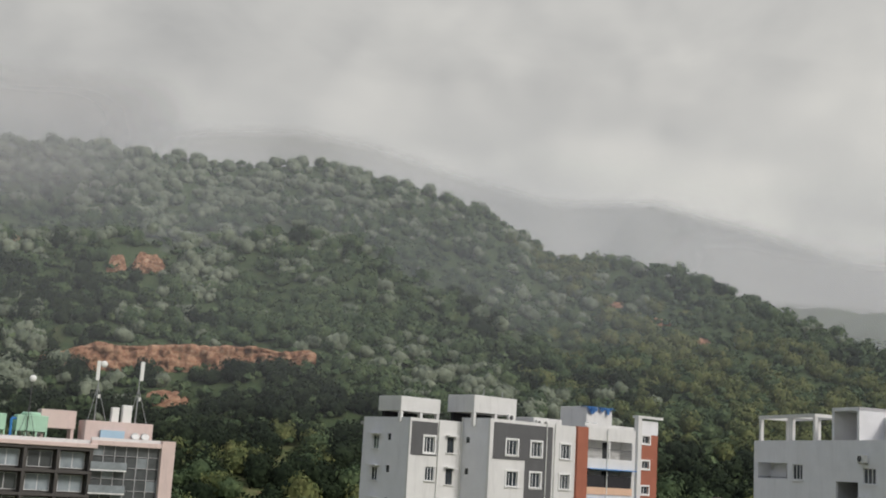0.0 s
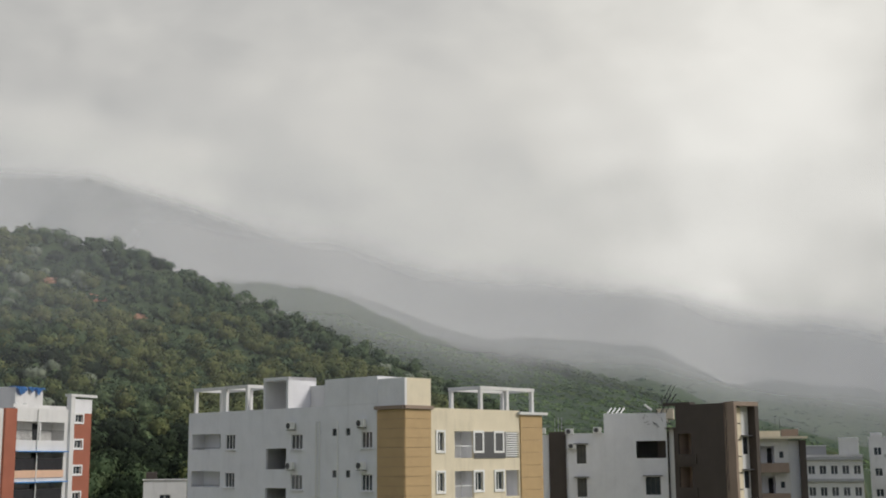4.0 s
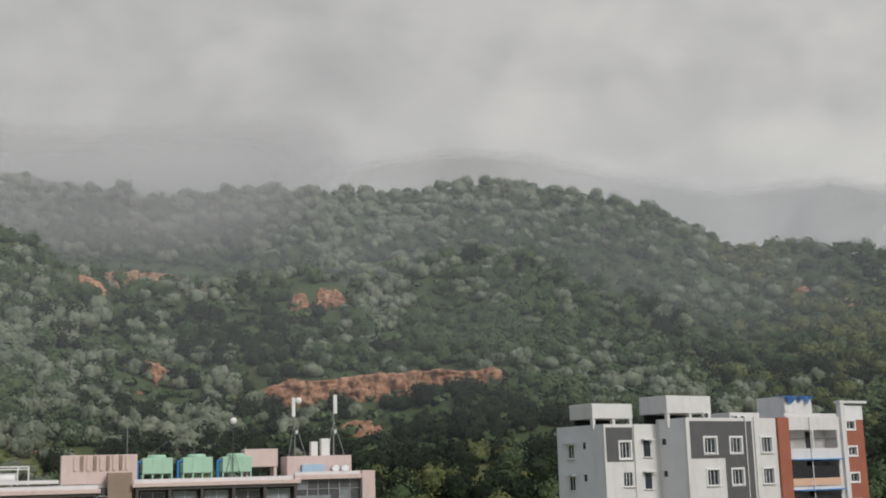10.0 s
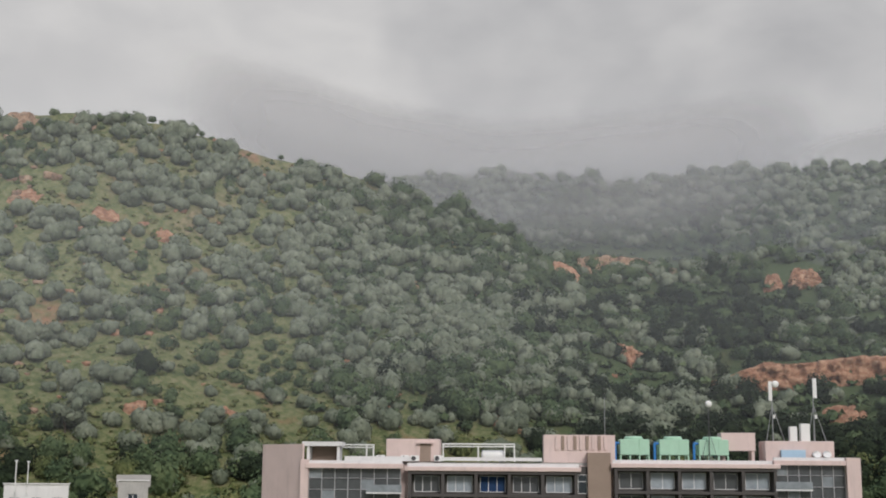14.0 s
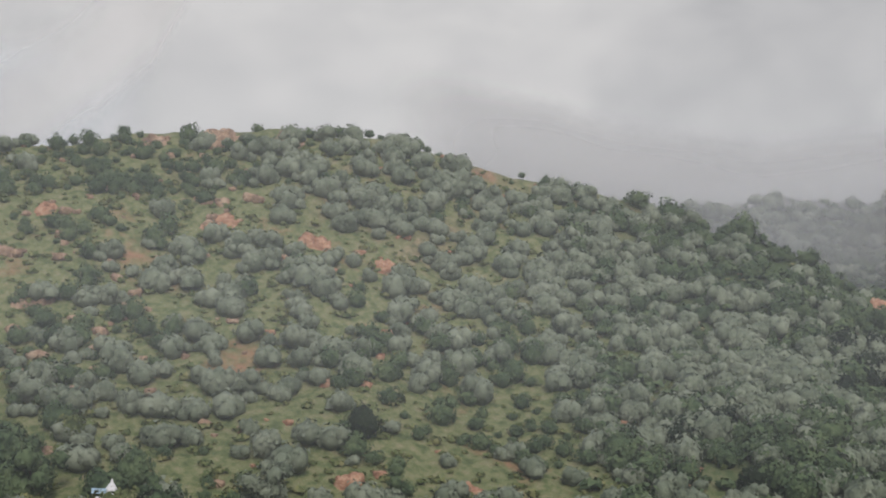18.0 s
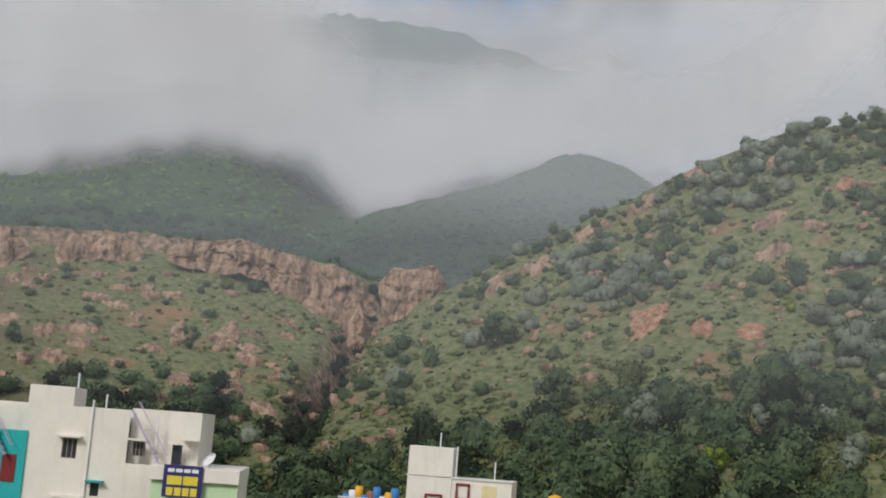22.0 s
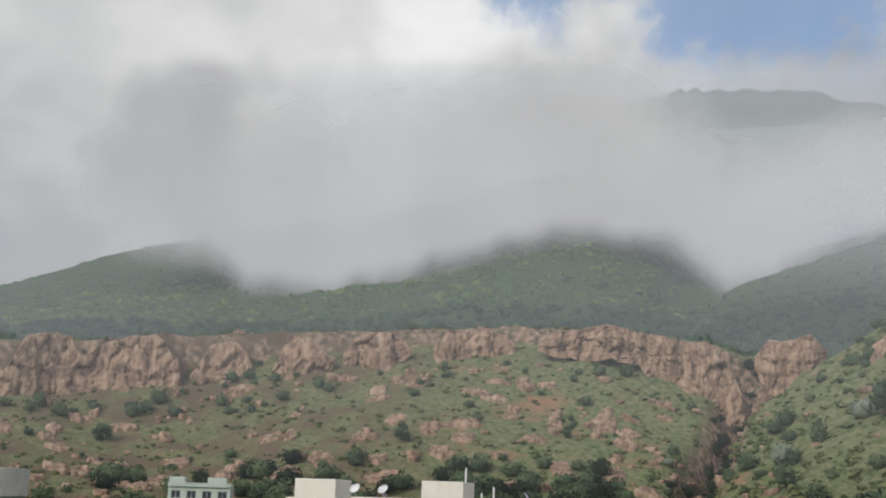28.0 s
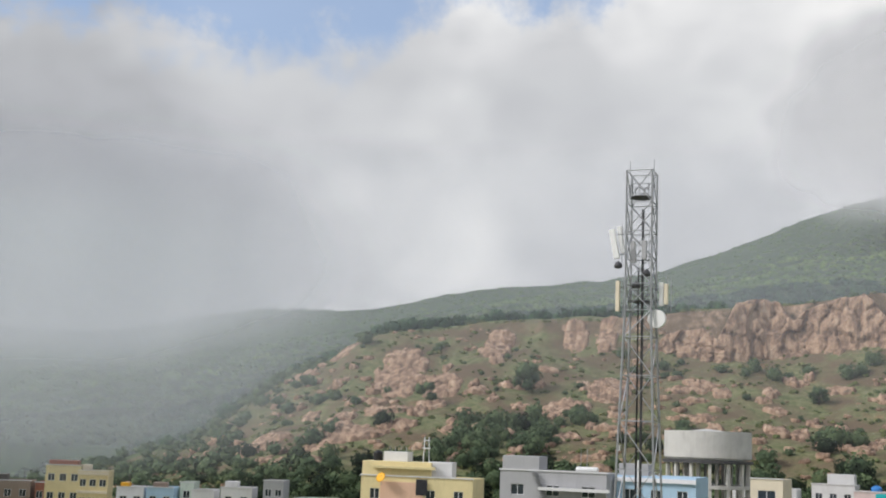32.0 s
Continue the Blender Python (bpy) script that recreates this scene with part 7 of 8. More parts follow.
# ---- the pink hotel with its dark window grid and busy roof ----
def hotel():
    b = root("hotel", -76.4, 102.7, 0, "pink hotel with a dark grid of deep window bays", "hotel")
    F = face_frame(-76.36, 102.73, 62.84)
    fh, rows = 2.28, 9
    # end wall, on the far left
    Fe = face_frame(*pt(F, -5.2, 5.0)[:2], 62.84 + 44)
    wall(b, Fe, 0, 7.1, 0, 22.3, [], "pink_paint")
    box("pilaster", b, F, -0.2, 0.6, -0.4, 0.25, 0, 20.75, "pink_paint")
    # glazed bays at both ends
    for u0, u1, n, z1 in ((0.6, 10.0, 7, 19.85), (47.8, 54.6, 6, 20.45)):
        box("glazing_back", b, F, u0, u1, 0.5, 0.7, 0, z1, "room_dark")
        for k in range(n):
            a, c = u0 + (u1 - u0) * k / n, u0 + (u1 - u0) * (k + 1) / n
            for q in range(7):
                z = z1 - 1.0 - q * 1.14
                box("glass_panel", b, F, a + 0.04, c - 0.04, 0.2, 0.23, z + 0.04, z + 1.06, "glass_mid" if (k * 3 + q * 2) % 7 else "glass_pale")
        for k in range(n + 1):
            x = u0 + (u1 - u0) * k / n
            box("mullion", b, F, x - 0.04, x + 0.04, 0.1, 0.3, z1 - 7.2, z1, "stone_grey")
        for q in range(7):
            z = z1 - 1.0 - q * 1.14
            box("transom", b, F, u0, u1, 0.12, 0.19, z, z + 0.06, "stone_grey")
        for q in range(3):
            z = z1 - 2.35 - q * fh
            x0, x1 = (u1 - 3.4, u1 + 0.2) if u0 < 20 else (u0 - 0.2, u0 + 3.4)
            bal = box("balcony", b, F, x0, x1, -0.7, 0.09, z - 0.15, z, "white_paint", "small glass-fronted balcony")
            box("balustrade", bal, F, x0, x1, -0.7, -0.66, z + 0.003, z + 0.75, "glass_pale")
        box("cornice", b, F, u0 - 0.3, u1 + 0.3, -0.5, 0.3, z1 + 0.003, z1 + 0.5, "pink_paint", bevel=0.04)
        box("fascia", b, F, u0 - 0.2, u1 + 0.2, 0.0, 0.3, z1 + 0.503, z1 + 0.8, "white_paint")
    box("end_pier", b, F, 54.63, 56.0, -0.6, 3.0, 0, 21.25, "pink_paint", "broad pink end pier")
    # two grids of window bays, each with deep dark reveals
    for u0, u1, z1 in ((11.0, 27.8, 19.65), (31.8, 47.6, 20.1)):
        n = 5
        w = (u1 - u0) / n
        for k in range(n + 1):
            box("grid_fin", b, F, u0 + k * w - 0.16, u0 + k * w + 0.16, -0.55, 0.6, 0, z1, "facade_brown")
        for q in range(rows):
            z = z1 - fh * q
            box("grid_shelf", b, F, u0 - 0.2, u1 + 0.2, -0.6, 0.6, z - 0.28, z - 0.003, "facade_brown")
        box("grid_back", b, F, u0, u1, 0.65, 0.85, 0, z1, "facade_brown")
        for q in range(4):
            for k in range(n):
                g = "curtain_blue" if (k, q) == (2, 0) and u0 < 20 else ("glass_sky" if (k * 2 + q) % 5 > 1 else "glass_mid")
                window(b, F @ Matrix.Translation((0, 0.5, 0)), u0 + k * w + 0.38, z1 - fh * q - 0.28 - 1.8, w - 0.76, 1.62, frame="frame_white", glass=g, bars=2 if u0 < 20 else 1)
        box("cornice", b, F, u0 - 0.5, u1 + 0.5, -0.8, 0.6, z1 + 0.003, z1 + 0.45, "pink_paint", "projecting pink cornice", bevel=0.05)
        box("fascia", b, F, u0 - 0.3, u1 + 0.3, 0.0, 0.6, z1 + 0.453, z1 + 0.8, "white_paint")
    # lift shaft between the two halves
    box("lift_shaft", b, F, 29.0, 31.3, -0.2, 4.0, 0, 21.6, "taupe", "drab brown service shaft")
    window(b, F @ Matrix.Translation((0, 0.2, 0)), 28.0, 17.5, 0.95, 1.9, frame="frame_white", bars=0, cross=True)
    box("infill", b, F, 27.95, 29.0, 0.4, 1.0, 0, 20.2, "facade_brown")
    # body and roof
    box("body", b, F, 0.2, 56.0, 0.9, 14.0, 0, 20.3, "pink_paint")
    box("roof", b, F, 0.2, 56.0, 0.9, 14.0, 20.303, 20.55, "concrete")
    # roof structures
    bm = bmesh.new()
    for u in (0.3, 3.4):
        add_box(bm, u, u + 0.28, 0.4, 2.4, 20.56, 22.5)
    add_box(bm, -0.2, 3.95, 0.2, 2.6, 22.1, 22.55)
    part("entry_canopy", bm, MAT["white_paint"], b, "rounded white roof canopy", F)
    box("canopy_back", b, F, 0.6, 3.4, 2.0, 2.3, 20.56, 22.1, "taupe")
    box("roof_room", b, F, 8.4, 13.9, 1.2, 5.0, 20.56, 22.9, "pink_paint", bevel=0.04)
    box("roof_door", b, F, 11.9, 13.0, 1.13, 1.197, 20.6, 22.4, "taupe")
    box("door_hood", b, F, 11.6, 13.3, 0.8, 1.195, 22.43, 22.55, "pink_paint")
    box("roof_room", b, F, 24.6, 31.9, 1.2, 4.6, 20.56, 23.4, "pink_paint", "pink slatted roof enclosure", bevel=0.03)
    for k in range(9):
        box("slat", b, F, 25.8 + k * 0.62, 26.1 + k * 0.62, 1.05, 1.197, 21.9, 23.3, "taupe" if k % 2 else "pink_paint")
    box("roof_room", b, F, 42.9, 46.4, 2.8, 5.0, 21.9, 23.75, "pink_paint", bevel=0.03)
    for u in (43.0, 46.0):
        box("pier", b, F, u, u + 0.3, 2.9, 4.8, 20.56, 21.897, "pink_paint")
    box("roof_room", b, F, 47.1, 54.0, 1.4, 4.8, 20.56, 22.9, "pink_paint", bevel=0.03)
    box("blue_shed", b, F, 48.6, 51.0, 0.9, 1.397, 20.56, 22.0, "pale_blue", "faded blue roof shed front")
    box("parapet", b, F, 4.2, 11.0, 0.3, 0.5, 20.62, 21.1, "white_paint")
    box("parapet", b, F, 14.2, 24.4, 0.3, 0.5, 20.7, 21.05, "white_paint")
    # pipe runs on the roof
    for z in (22.15, 22.4):
        rod("roof_pipe", b, F, (14.2, 1.0, z), (21.6, 1.0, z), 0.07, "plastic_white")
        rod("roof_pipe", b, F, (3.9, 1.0, z - 0.15), (7.2, 1.0, z - 0.15), 0.06, "plastic_white")
    for u, z in ((14.3, 22.4), (17.9, 22.1), (20.6, 22.4), (21.6, 22.4), (6.4, 22.2), (7.1, 22.2)):
        rod("pipe_prop", b, F, (u, 1.0, 20.6), (u, 1.0, z), 0.08, "plastic_white")
    rod("lightning_rod", b, F, (30.9, 1.6, 23.4), (30.9, 1.6, 27.2), 0.04, "steel")
    # insulated cylinder lying on the roof
    bm = bmesh.new()
    add_lathe(bm, [(0.15, 0), (0.5, 0.1), (0.55, 0.25), (0.55, 2.2), (0.5, 2.35), (0.15, 2.45)], 18)
    p = pt(F, 18.2, 1.8)
    t = root("hot_water_tank", p.x, p.y, 20.56, "cream horizontal hot-water cylinder on saddles", "water tank")
    part("cylinder", bm, MAT["plastic_white"], t, "", F @ Matrix.Translation((18.2, 1.8, 21.25)) @ Matrix.Rotation(radians(90), 4, 'Y'), smooth=True)
    for u in (18.6, 20.0):
        box("saddle", t, F, u, u + 0.2, 1.4, 2.2, 20.56, 20.95, "steel")
    for u, z in ((7.5, 20.62), (11.0, 20.62), (10.0, 20.62), (13.4, 20.62)):
        p = pt(F, u, 0.9)
        ac_unit(p.x, p.y, z, 62.84)
    # green cooling towers with blue pipes
    for k, u in enumerate((32.4, 36.4, 40.4)):
        p = pt(F, u, 1.6)
        c = root("cooling_tower", p.x, p.y, 20.56, "pale green boxy cooling tower on steel legs", "cooling tower", "cooling towers on the hotel roof")
        M = F @ Matrix.Translation((u, 1.3, 0))
        box("casing", c, M, 0, 3.0, 0, 2.4, 21.4, 23.0, "tower_green", bevel=0.06)
        for q in (0.0, 0.95, 1.9, 2.85):
            box("leg", c, M, q, q + 0.15, 0.05, 0.2, 20.56, 21.4, "tower_green")
            box("leg", c, M, q, q + 0.15, 2.2, 2.35, 20.56, 21.4, "tower_green")
        for q in (1.0, 2.0):
            box("rib", c, M, q, q + 0.06, -0.05, -0.002, 21.42, 22.98, "tower_green")
        bm = bmesh.new()
        add_lathe(bm, [(0.95, 0), (0.98, 0.08), (0.88, 0.3), (0.83, 0.32), (0.8, 0.2)], 22, (1.5, 1.2, 23.0))
        part("fan_stack", bm, MAT["tower_green"], c, "", M, smooth=True)
        bm = bmesh.new()
        add_rod(bm, (-0.45, 0.4, 20.6), (-0.45, 0.4, 22.6), 0.13, 8)
        add_rod(bm, (-0.45, 0.4, 22.6), (0.0, 0.4, 22.6), 0.13, 8)
        part("pipe", bm, MAT["plastic_blue"], c, "blue water pipe", M)
    # mobile-phone aerials
    for k, (u, top) in enumerate(((48.1, 29.0), (52.3, 29.3))):
        p = pt(F, u, 2.0)
        m = root("antenna_mast", p.x, p.y, 22.9, "slim panel antenna on a braced roof mast", "antenna mast", "antenna masts on the hotel roof")
        M = F @ Matrix.Translation((u, 2.2, 0))
        rod("pole", m, M, (0, 0, 22.9), (0, 0, top), 0.06, "steel", n=8)
        for dx, dy in ((1.2, 0.2), (-0.6, 0.4), (0.2, 1.2)):
            rod("stay", m, M, (dx, dy, 22.9), (0, 0, 26.6), 0.04, "steel")
        box("panel_antenna", m, M, -0.05 if k else -0.35, 0.35 if k else 0.02, -0.25, -0.07, top - 2.0, top, "plastic_white", bevel=0.03)
        box("radio_unit", m, M, 0.05, 0.25, -0.25, -0.07, 25.2, 25.6, "plastic_white")
        if not k:
            bm = bmesh.new()
            add_lathe(bm, [(0.05, 0), (0.34, 0.05), (0.36, 0.2), (0.3, 0.3), (0.05, 0.34)], 18)
            part("drum_dish", bm, MAT["plastic_white"], m, "white drum dish", M @ Matrix.Translation((0.35, -0.1, top - 0.3)) @ Matrix.Rotation(radians(90), 4, 'X'), smooth=True)
    p = pt(F, 41.4, 2.0)
    m = root("antenna_mast", p.x, p.y, 20.56, "dark pole with a white microwave drum dish", "antenna mast", "antenna masts on the hotel roof")
    M = F @ Matrix.Translation((41.4, 1.0, 0))
    rod("pole", m, M, (0, 0, 20.56), (0, 0, 26.4), 0.05, "dark_steel", n=8)
    for dx in (-0.9, 0.9):
        rod("stay", m, M, (dx, 0, 20.56), (0, 0, 24.0), 0.025, "dark_steel")
    bm = bmesh.new()
    add_lathe(bm, [(0.05, 0), (0.32, 0.06), (0.34, 0.25), (0.3, 0.36), (0.05, 0.4)], 20)
    part("drum_dish", bm, MAT["plastic_white"], m, "white drum dish", M @ Matrix.Translation((0, 0.0, 26.6)) @ Matrix.Rotation(radians(90), 4, 'X'), smooth=True)
    for u, w, hgt in ((49.8, 0.75, 24.4), (50.9, 0.95, 24.7)):
        p = pt(F, u, 2.2)
        e = root("equipment_cabinet", p.x, p.y, 22.9, "tall white telecom cabinet on the roof", "cabinet", "telecom cabinets")
        box("casing", e, F, u, u + w, 2.2, 2.9, 22.9, hgt, "plastic_white", bevel=0.03)
        box("door", e, F, u + 0.06, u + w - 0.06, 2.17, 2.197, 23.0, hgt - 0.1, "plastic_white")
    for u in (52.2, 53.2):
        p = pt(F, u, 1.2)
        dish(p.x, p.y, 20.9, 160, 0.45)


hotel()
plain_house(-49.6, -46.9, 142, 17.9, "white_paint", "low white house near the wood", 2, 3)
plain_house(-44.8, -43.5, 142, 18.3, "concrete", "small concrete roof room under a slab", 2, 1, room=[(-0.08, 1.08, 18.95, "concrete")])
for a, z in ((-49.15, 20.6), (-48.65, 20.5)):
    p = at(a, 141.5)
    e = root("roof_pole", p.x, p.y, 17.1, "short white pole on a house roof", "pole", "roof poles")
    rod("shaft", e, Matrix.Translation((p.x, p.y, 0)), (0, 0, 17.0), (0, 0, z - 0.2), 0.06, "plastic_white")
    rod("cap", e, Matrix.Translation((p.x, p.y, 0)), (-0.2, 0, z - 0.2), (0.2, 0, z - 0.2), 0.07, "plastic_white")


# ---- the white house with the teal stair panel ----
def white_house():
    b = root("house", -97.0, 12.0, 0, "whitewashed two-part house with a teal stair panel", "house", "town houses")
    F = face_frame(-94.34 - 18.6 * math.sin(radians(10.1)), 26.54 - 18.6 * math.cos(radians(10.1)), 10.1)
    X = 18.6

    def U(u):
        return X + u
    h = windows(b, F, [(U(-7.75), 18.95, 0.85, 1.15), (U(-3.75), 19.35, 0.65, 0.85), (U(-12.2), 19.3, 0.65, 0.85)], 3.2, 1, bars=2, frame="taupe", shade_mat="cream_white")
    h += windows(b, F, [(U(-1.45), 19.0, 0.5, 1.15)], 3.2, 1, bars=0, frame="frame_dark", shade_mat="cream_white")
    h += windows(b, F, [(U(-16.4), 15.4, 1.2, 1.25), (U(-12.7), 15.5, 0.9, 1.25), (U(-7.8), 15.4, 1.2, 1.25)], 3.2, 4, bars=2, frame="taupe", shade_mat="cream_white")
    h += windows(b, F, [(U(-14.3), 16.9, 0.45, 0.7), (U(-5.9), 16.9, 0.5, 0.75)], 3.2, 4, bars=0, frame="frame_dark", shade_mat="teal")
    wall(b, F, 0, U(-12.8), 0, 21.85, h, "cream_white")
    wall(b, F @ Matrix.Translation((0, 1.0, 0)), U(-12.8), U(-9.8), 0, 21.8, h, "cream_white")
    wall(b, F, U(-9.8), U(-4.05), 0, 21.95, h, "cream_white")
    wall(b, F @ Matrix.Translation((0, 0.7, 0)), U(-4.05), U(0), 18.9, 22.1, h, "cream_white")
    box("stair_panel", b, F, U(-11.5), U(-9.75), -0.15, 0.95, 0, 20.35, "teal", "teal painted stair tower")
    box("panel_window", b, F, U(-11.0), U(-10.2), -0.2, -0.153, 17.4, 18.95, "maroon", "dark red stair window screen")
    for u0, u1, z in ((-18.05, -15.4, 23.0), (-9.95, -7.35, 23.05)):
        box("roof_room", b, F, U(u0), U(u1), 0.003, 3.4, 21.7, z, "cream_white", bevel=0.03)
    box("cantilever", b, F, U(-0.9), U(0.15), -0.4, 0.69, 20.45, 22.05, "cream_white")
    box("side_wall", b, F, U(-0.2), U(0), 0.9, 9, 0, 22.1, "cream_white")
    box("side_wall", b, F, 0, 0.2, 0.25, 9, 0, 21.8, "cream_white")
    box("back_wall", b, F, 0.2, U(-0.2), 8.8, 9, 0, 22.0, "cream_white")
    box("roof", b, F, 0.2, U(-0.2), 1.3, 8.8, 21.3, 21.5, "concrete")
    # lower terrace with a mint room below
    box("terrace", b, F, U(-2.3), U(2.75), -2.2, 6.0, 18.2, 19.0, "cream_white", bevel=0.03)
    Fm = F @ Matrix.Translation((0, -1.9, 0))
    hm = windows(b, Fm, [(U(-1.6), 16.0, 0.7, 1.0), (U(0.3), 16.0, 0.7, 1.0)], 3.0, 3, bars=1, frame="taupe")
    wall(b, Fm, U(-2.2), U(2.7), 0, 18.197, hm, "mint")
    box("mint_side", b, F, U(2.5), U(2.7), -1.67, 6, 0, 18.197, "cream_white")
    box("lower_wall", b, F, U(-4.05), U(-2.2), 0.0, 0.25, 0, 18.9, "cream_white")
    for u, y in ((-6.2, -0.1), (-2.4, -0.1), (-14.6, -0.1), (-13.3, -0.1)):
        rod("downpipe", b, F, (U(u), y, 0.2), (U(u), y, 22.4 if u > -7 and u < -5 else 21.6), 0.06, "plastic_white")
    rod("roof_pipe", b, F, (U(-7.3), 0.4, 23.0), (U(-7.3), 0.4, 23.9), 0.06, "plastic_white")
    rod("roof_pipe", b, F, (U(-5.6), 0.6, 22.0), (U(-5.6), 0.6, 22.8), 0.06, "plastic_white")
    # sign board: faded lettering stands as bars
    s = root("sign_board", *pt(F, U(-1.2), -2.25)[:2], 17.3, "blue and yellow sign board with worn lettering", "sign")
    box("board", s, F, U(-1.5), U(0.7), -2.32, -2.25, 17.3, 19.1, "sign_blue")
    for k, (z0, z1, m) in enumerate(((18.0, 18.5, "sign_yellow"), (17.4, 17.85, "sign_yellow"), (18.7, 18.9, "frame_white"))):
        for q in range(4 if k else 2):
            w = 1.8 / (4 if k else 2)
            box("lettering_bar", s, F, U(-1.3) + q * w + 0.03, U(-1.3) + (q + 1) * w - 0.05, -2.335, -2.323, z0, z1, m)
    # lilac steel ladders to the roof
    for u in (-12.7, -3.9):
        p = pt(F, U(u), -0.2)
        l = root("roof_ladder", p.x, p.y, 18.9, "lilac steel stair ladder up to the roof", "ladder", "roof ladders")
        for y in (-0.75, -0.2):
            rod("stringer", l, F, (U(u), y, 22.0), (U(u + 1.9), y, 18.9), 0.035, "lilac_metal")
            rod("handrail", l, F, (U(u + 0.35), y, 22.5), (U(u + 2.25), y, 19.5), 0.02, "lilac_metal")
        for k in range(10):
            box("tread", l, F, U(u + 0.1 + k * 0.19), U(u + 0.3 + k * 0.19), -0.75, -0.2, 21.8 - k * 0.31, 21.83 - k * 0.31, "lilac_metal")
    for u, r_ in ((-14.3, 0.36), (-12.5, 0.34)):
        p = pt(F, U(u), 0.6)
        dish(p.x, p.y, 22.0, 120, r_, 0.35)
    p = pt(F, U(0.9), -1.2)
    dish(p.x, p.y, 19.0, 150, 0.5, 0.3)


white_house()


def small_white_house():
    b, F, W = plain_house(-69.6, -65.7, 136, 18.2, "cream_white", "small cream house with red window frames", 3, 0, depth=7)
    box("stair_tower", b, F, 0, 0.43 * W, -0.12, 3.4, 0, 20.85, "cream_white", bevel=0.03)
    window(b, F @ Matrix.Translation((0, -0.2, 0)), 0.2 * W, 14.9, 1.2, 1.7, bars=1, surround="maroon")
    window(b, F @ Matrix.Translation((0, -0.08, 0)), 0.49 * W, 16.6, 0.9, 1.1, bars=2, surround="maroon")
    box("wall_panel", b, F, 0.72 * W, 0.86 * W, -0.06, -0.003, 16.4, 17.8, "yellow_paint")
    for u, z0, z1 in ((0.29, 20.8, 22.1), (0.46, 18.3, 21.0), (0.83, 18.3, 19.9)):
        rod("roof_pipe", b, F, (u * W, 0.4, z0), (u * W, 0.4, z1), 0.07, "plastic_white")


small_white_house()
b, F, W = plain_house(-63.0, -61.2, 130, 17.2, "mint", "lime green house with red pillars", 2, 2)
for u in (0.02, 0.6):
    box("pillar", b, F, u * W, u * W + 0.4, -0.2, -0.003, 0, 17.5, "maroon")
p = at(-64.0, 134)
water_tank(p.x, p.y, 16.2, 0.7, 1.4, "plastic_yellow", "yellow plastic water tank on a roof")
plain_house(-64.4, -63.5, 136, 16.2, "peach", "low peach house carrying a tank", 2, 1)
b, F, W = plain_house(-72.3, -70.0, 140, 15.6, "terracotta", "brick house with washing on its roof", 2, 2)
g = random.Random(8)
for k in range(9):
    p = pt(F, W * (0.08 + 0.1 * k), 1.5)
    c = root("plastic_drum", p.x, p.y, 14.9, "small coloured plastic drum on a roof", "drum", "drums on the brick house")
    bm = bmesh.new()
    add_lathe(bm, [(0.36, 0), (0.4, 0.1), (0.4, 0.9), (0.3, 1.0), (0.1, 1.02)], 12)
    part("barrel", bm, MAT[("plastic_blue", "plastic_white", "plastic_yellow", "plastic_blue", "terracotta")[k % 5]], c, "", Matrix.Translation((p.x, p.y, 14.9 + 0.4 * (k % 3))), smooth=True)
    box("stand", c, Matrix.Translation((p.x, p.y, 14.9)), -0.4, 0.4, -0.4, 0.4, 0, 0.4 * (k % 3) - 0.003 if k % 3 else 0.02, "concrete")
plain_house(-39.4, -36.9, 158, 14.5, "white_paint", "low white house hidden by trees", 2, 3)


def hill_shrine():
    p = at(-52.2, 246)
    z = float(land(-52.2, 246))
    e = root("shrine", p.x, p.y, z, "small blue and white roadside shrine in the trees", "shrine")
    F = face_frame(p.x, p.y, 40)
    box("base", e, F, -1.6, 1.6, 0, 2.2, z - 1.5, z + 1.0, "pale_blue")
    box("cella", e, F, -1.1, 1.1, 0.2, 2.0, z + 1.003, z + 3.2, "white_paint")
    box("doorway", e, F, -0.4, 0.4, 0.15, 0.197, z + 1.0, z + 2.6, "room_dark")
    bm = bmesh.new()
    add_lathe(bm, [(1.3, 0), (1.35, 0.2), (1.0, 0.6), (1.0, 0.9), (0.6, 1.5), (0.25, 2.0), (0.1, 2.5)], 10)
    part("spire", bm, MAT["white_paint"], e, "stepped white spire", F @ Matrix.Translation((0.9, 1.1, z + 3.2)))
    box("blue_cap", e, F, -1.7, 0.3, 0.1, 1.9, z + 3.6, z + 4.3, "pale_blue")


hill_shrine()

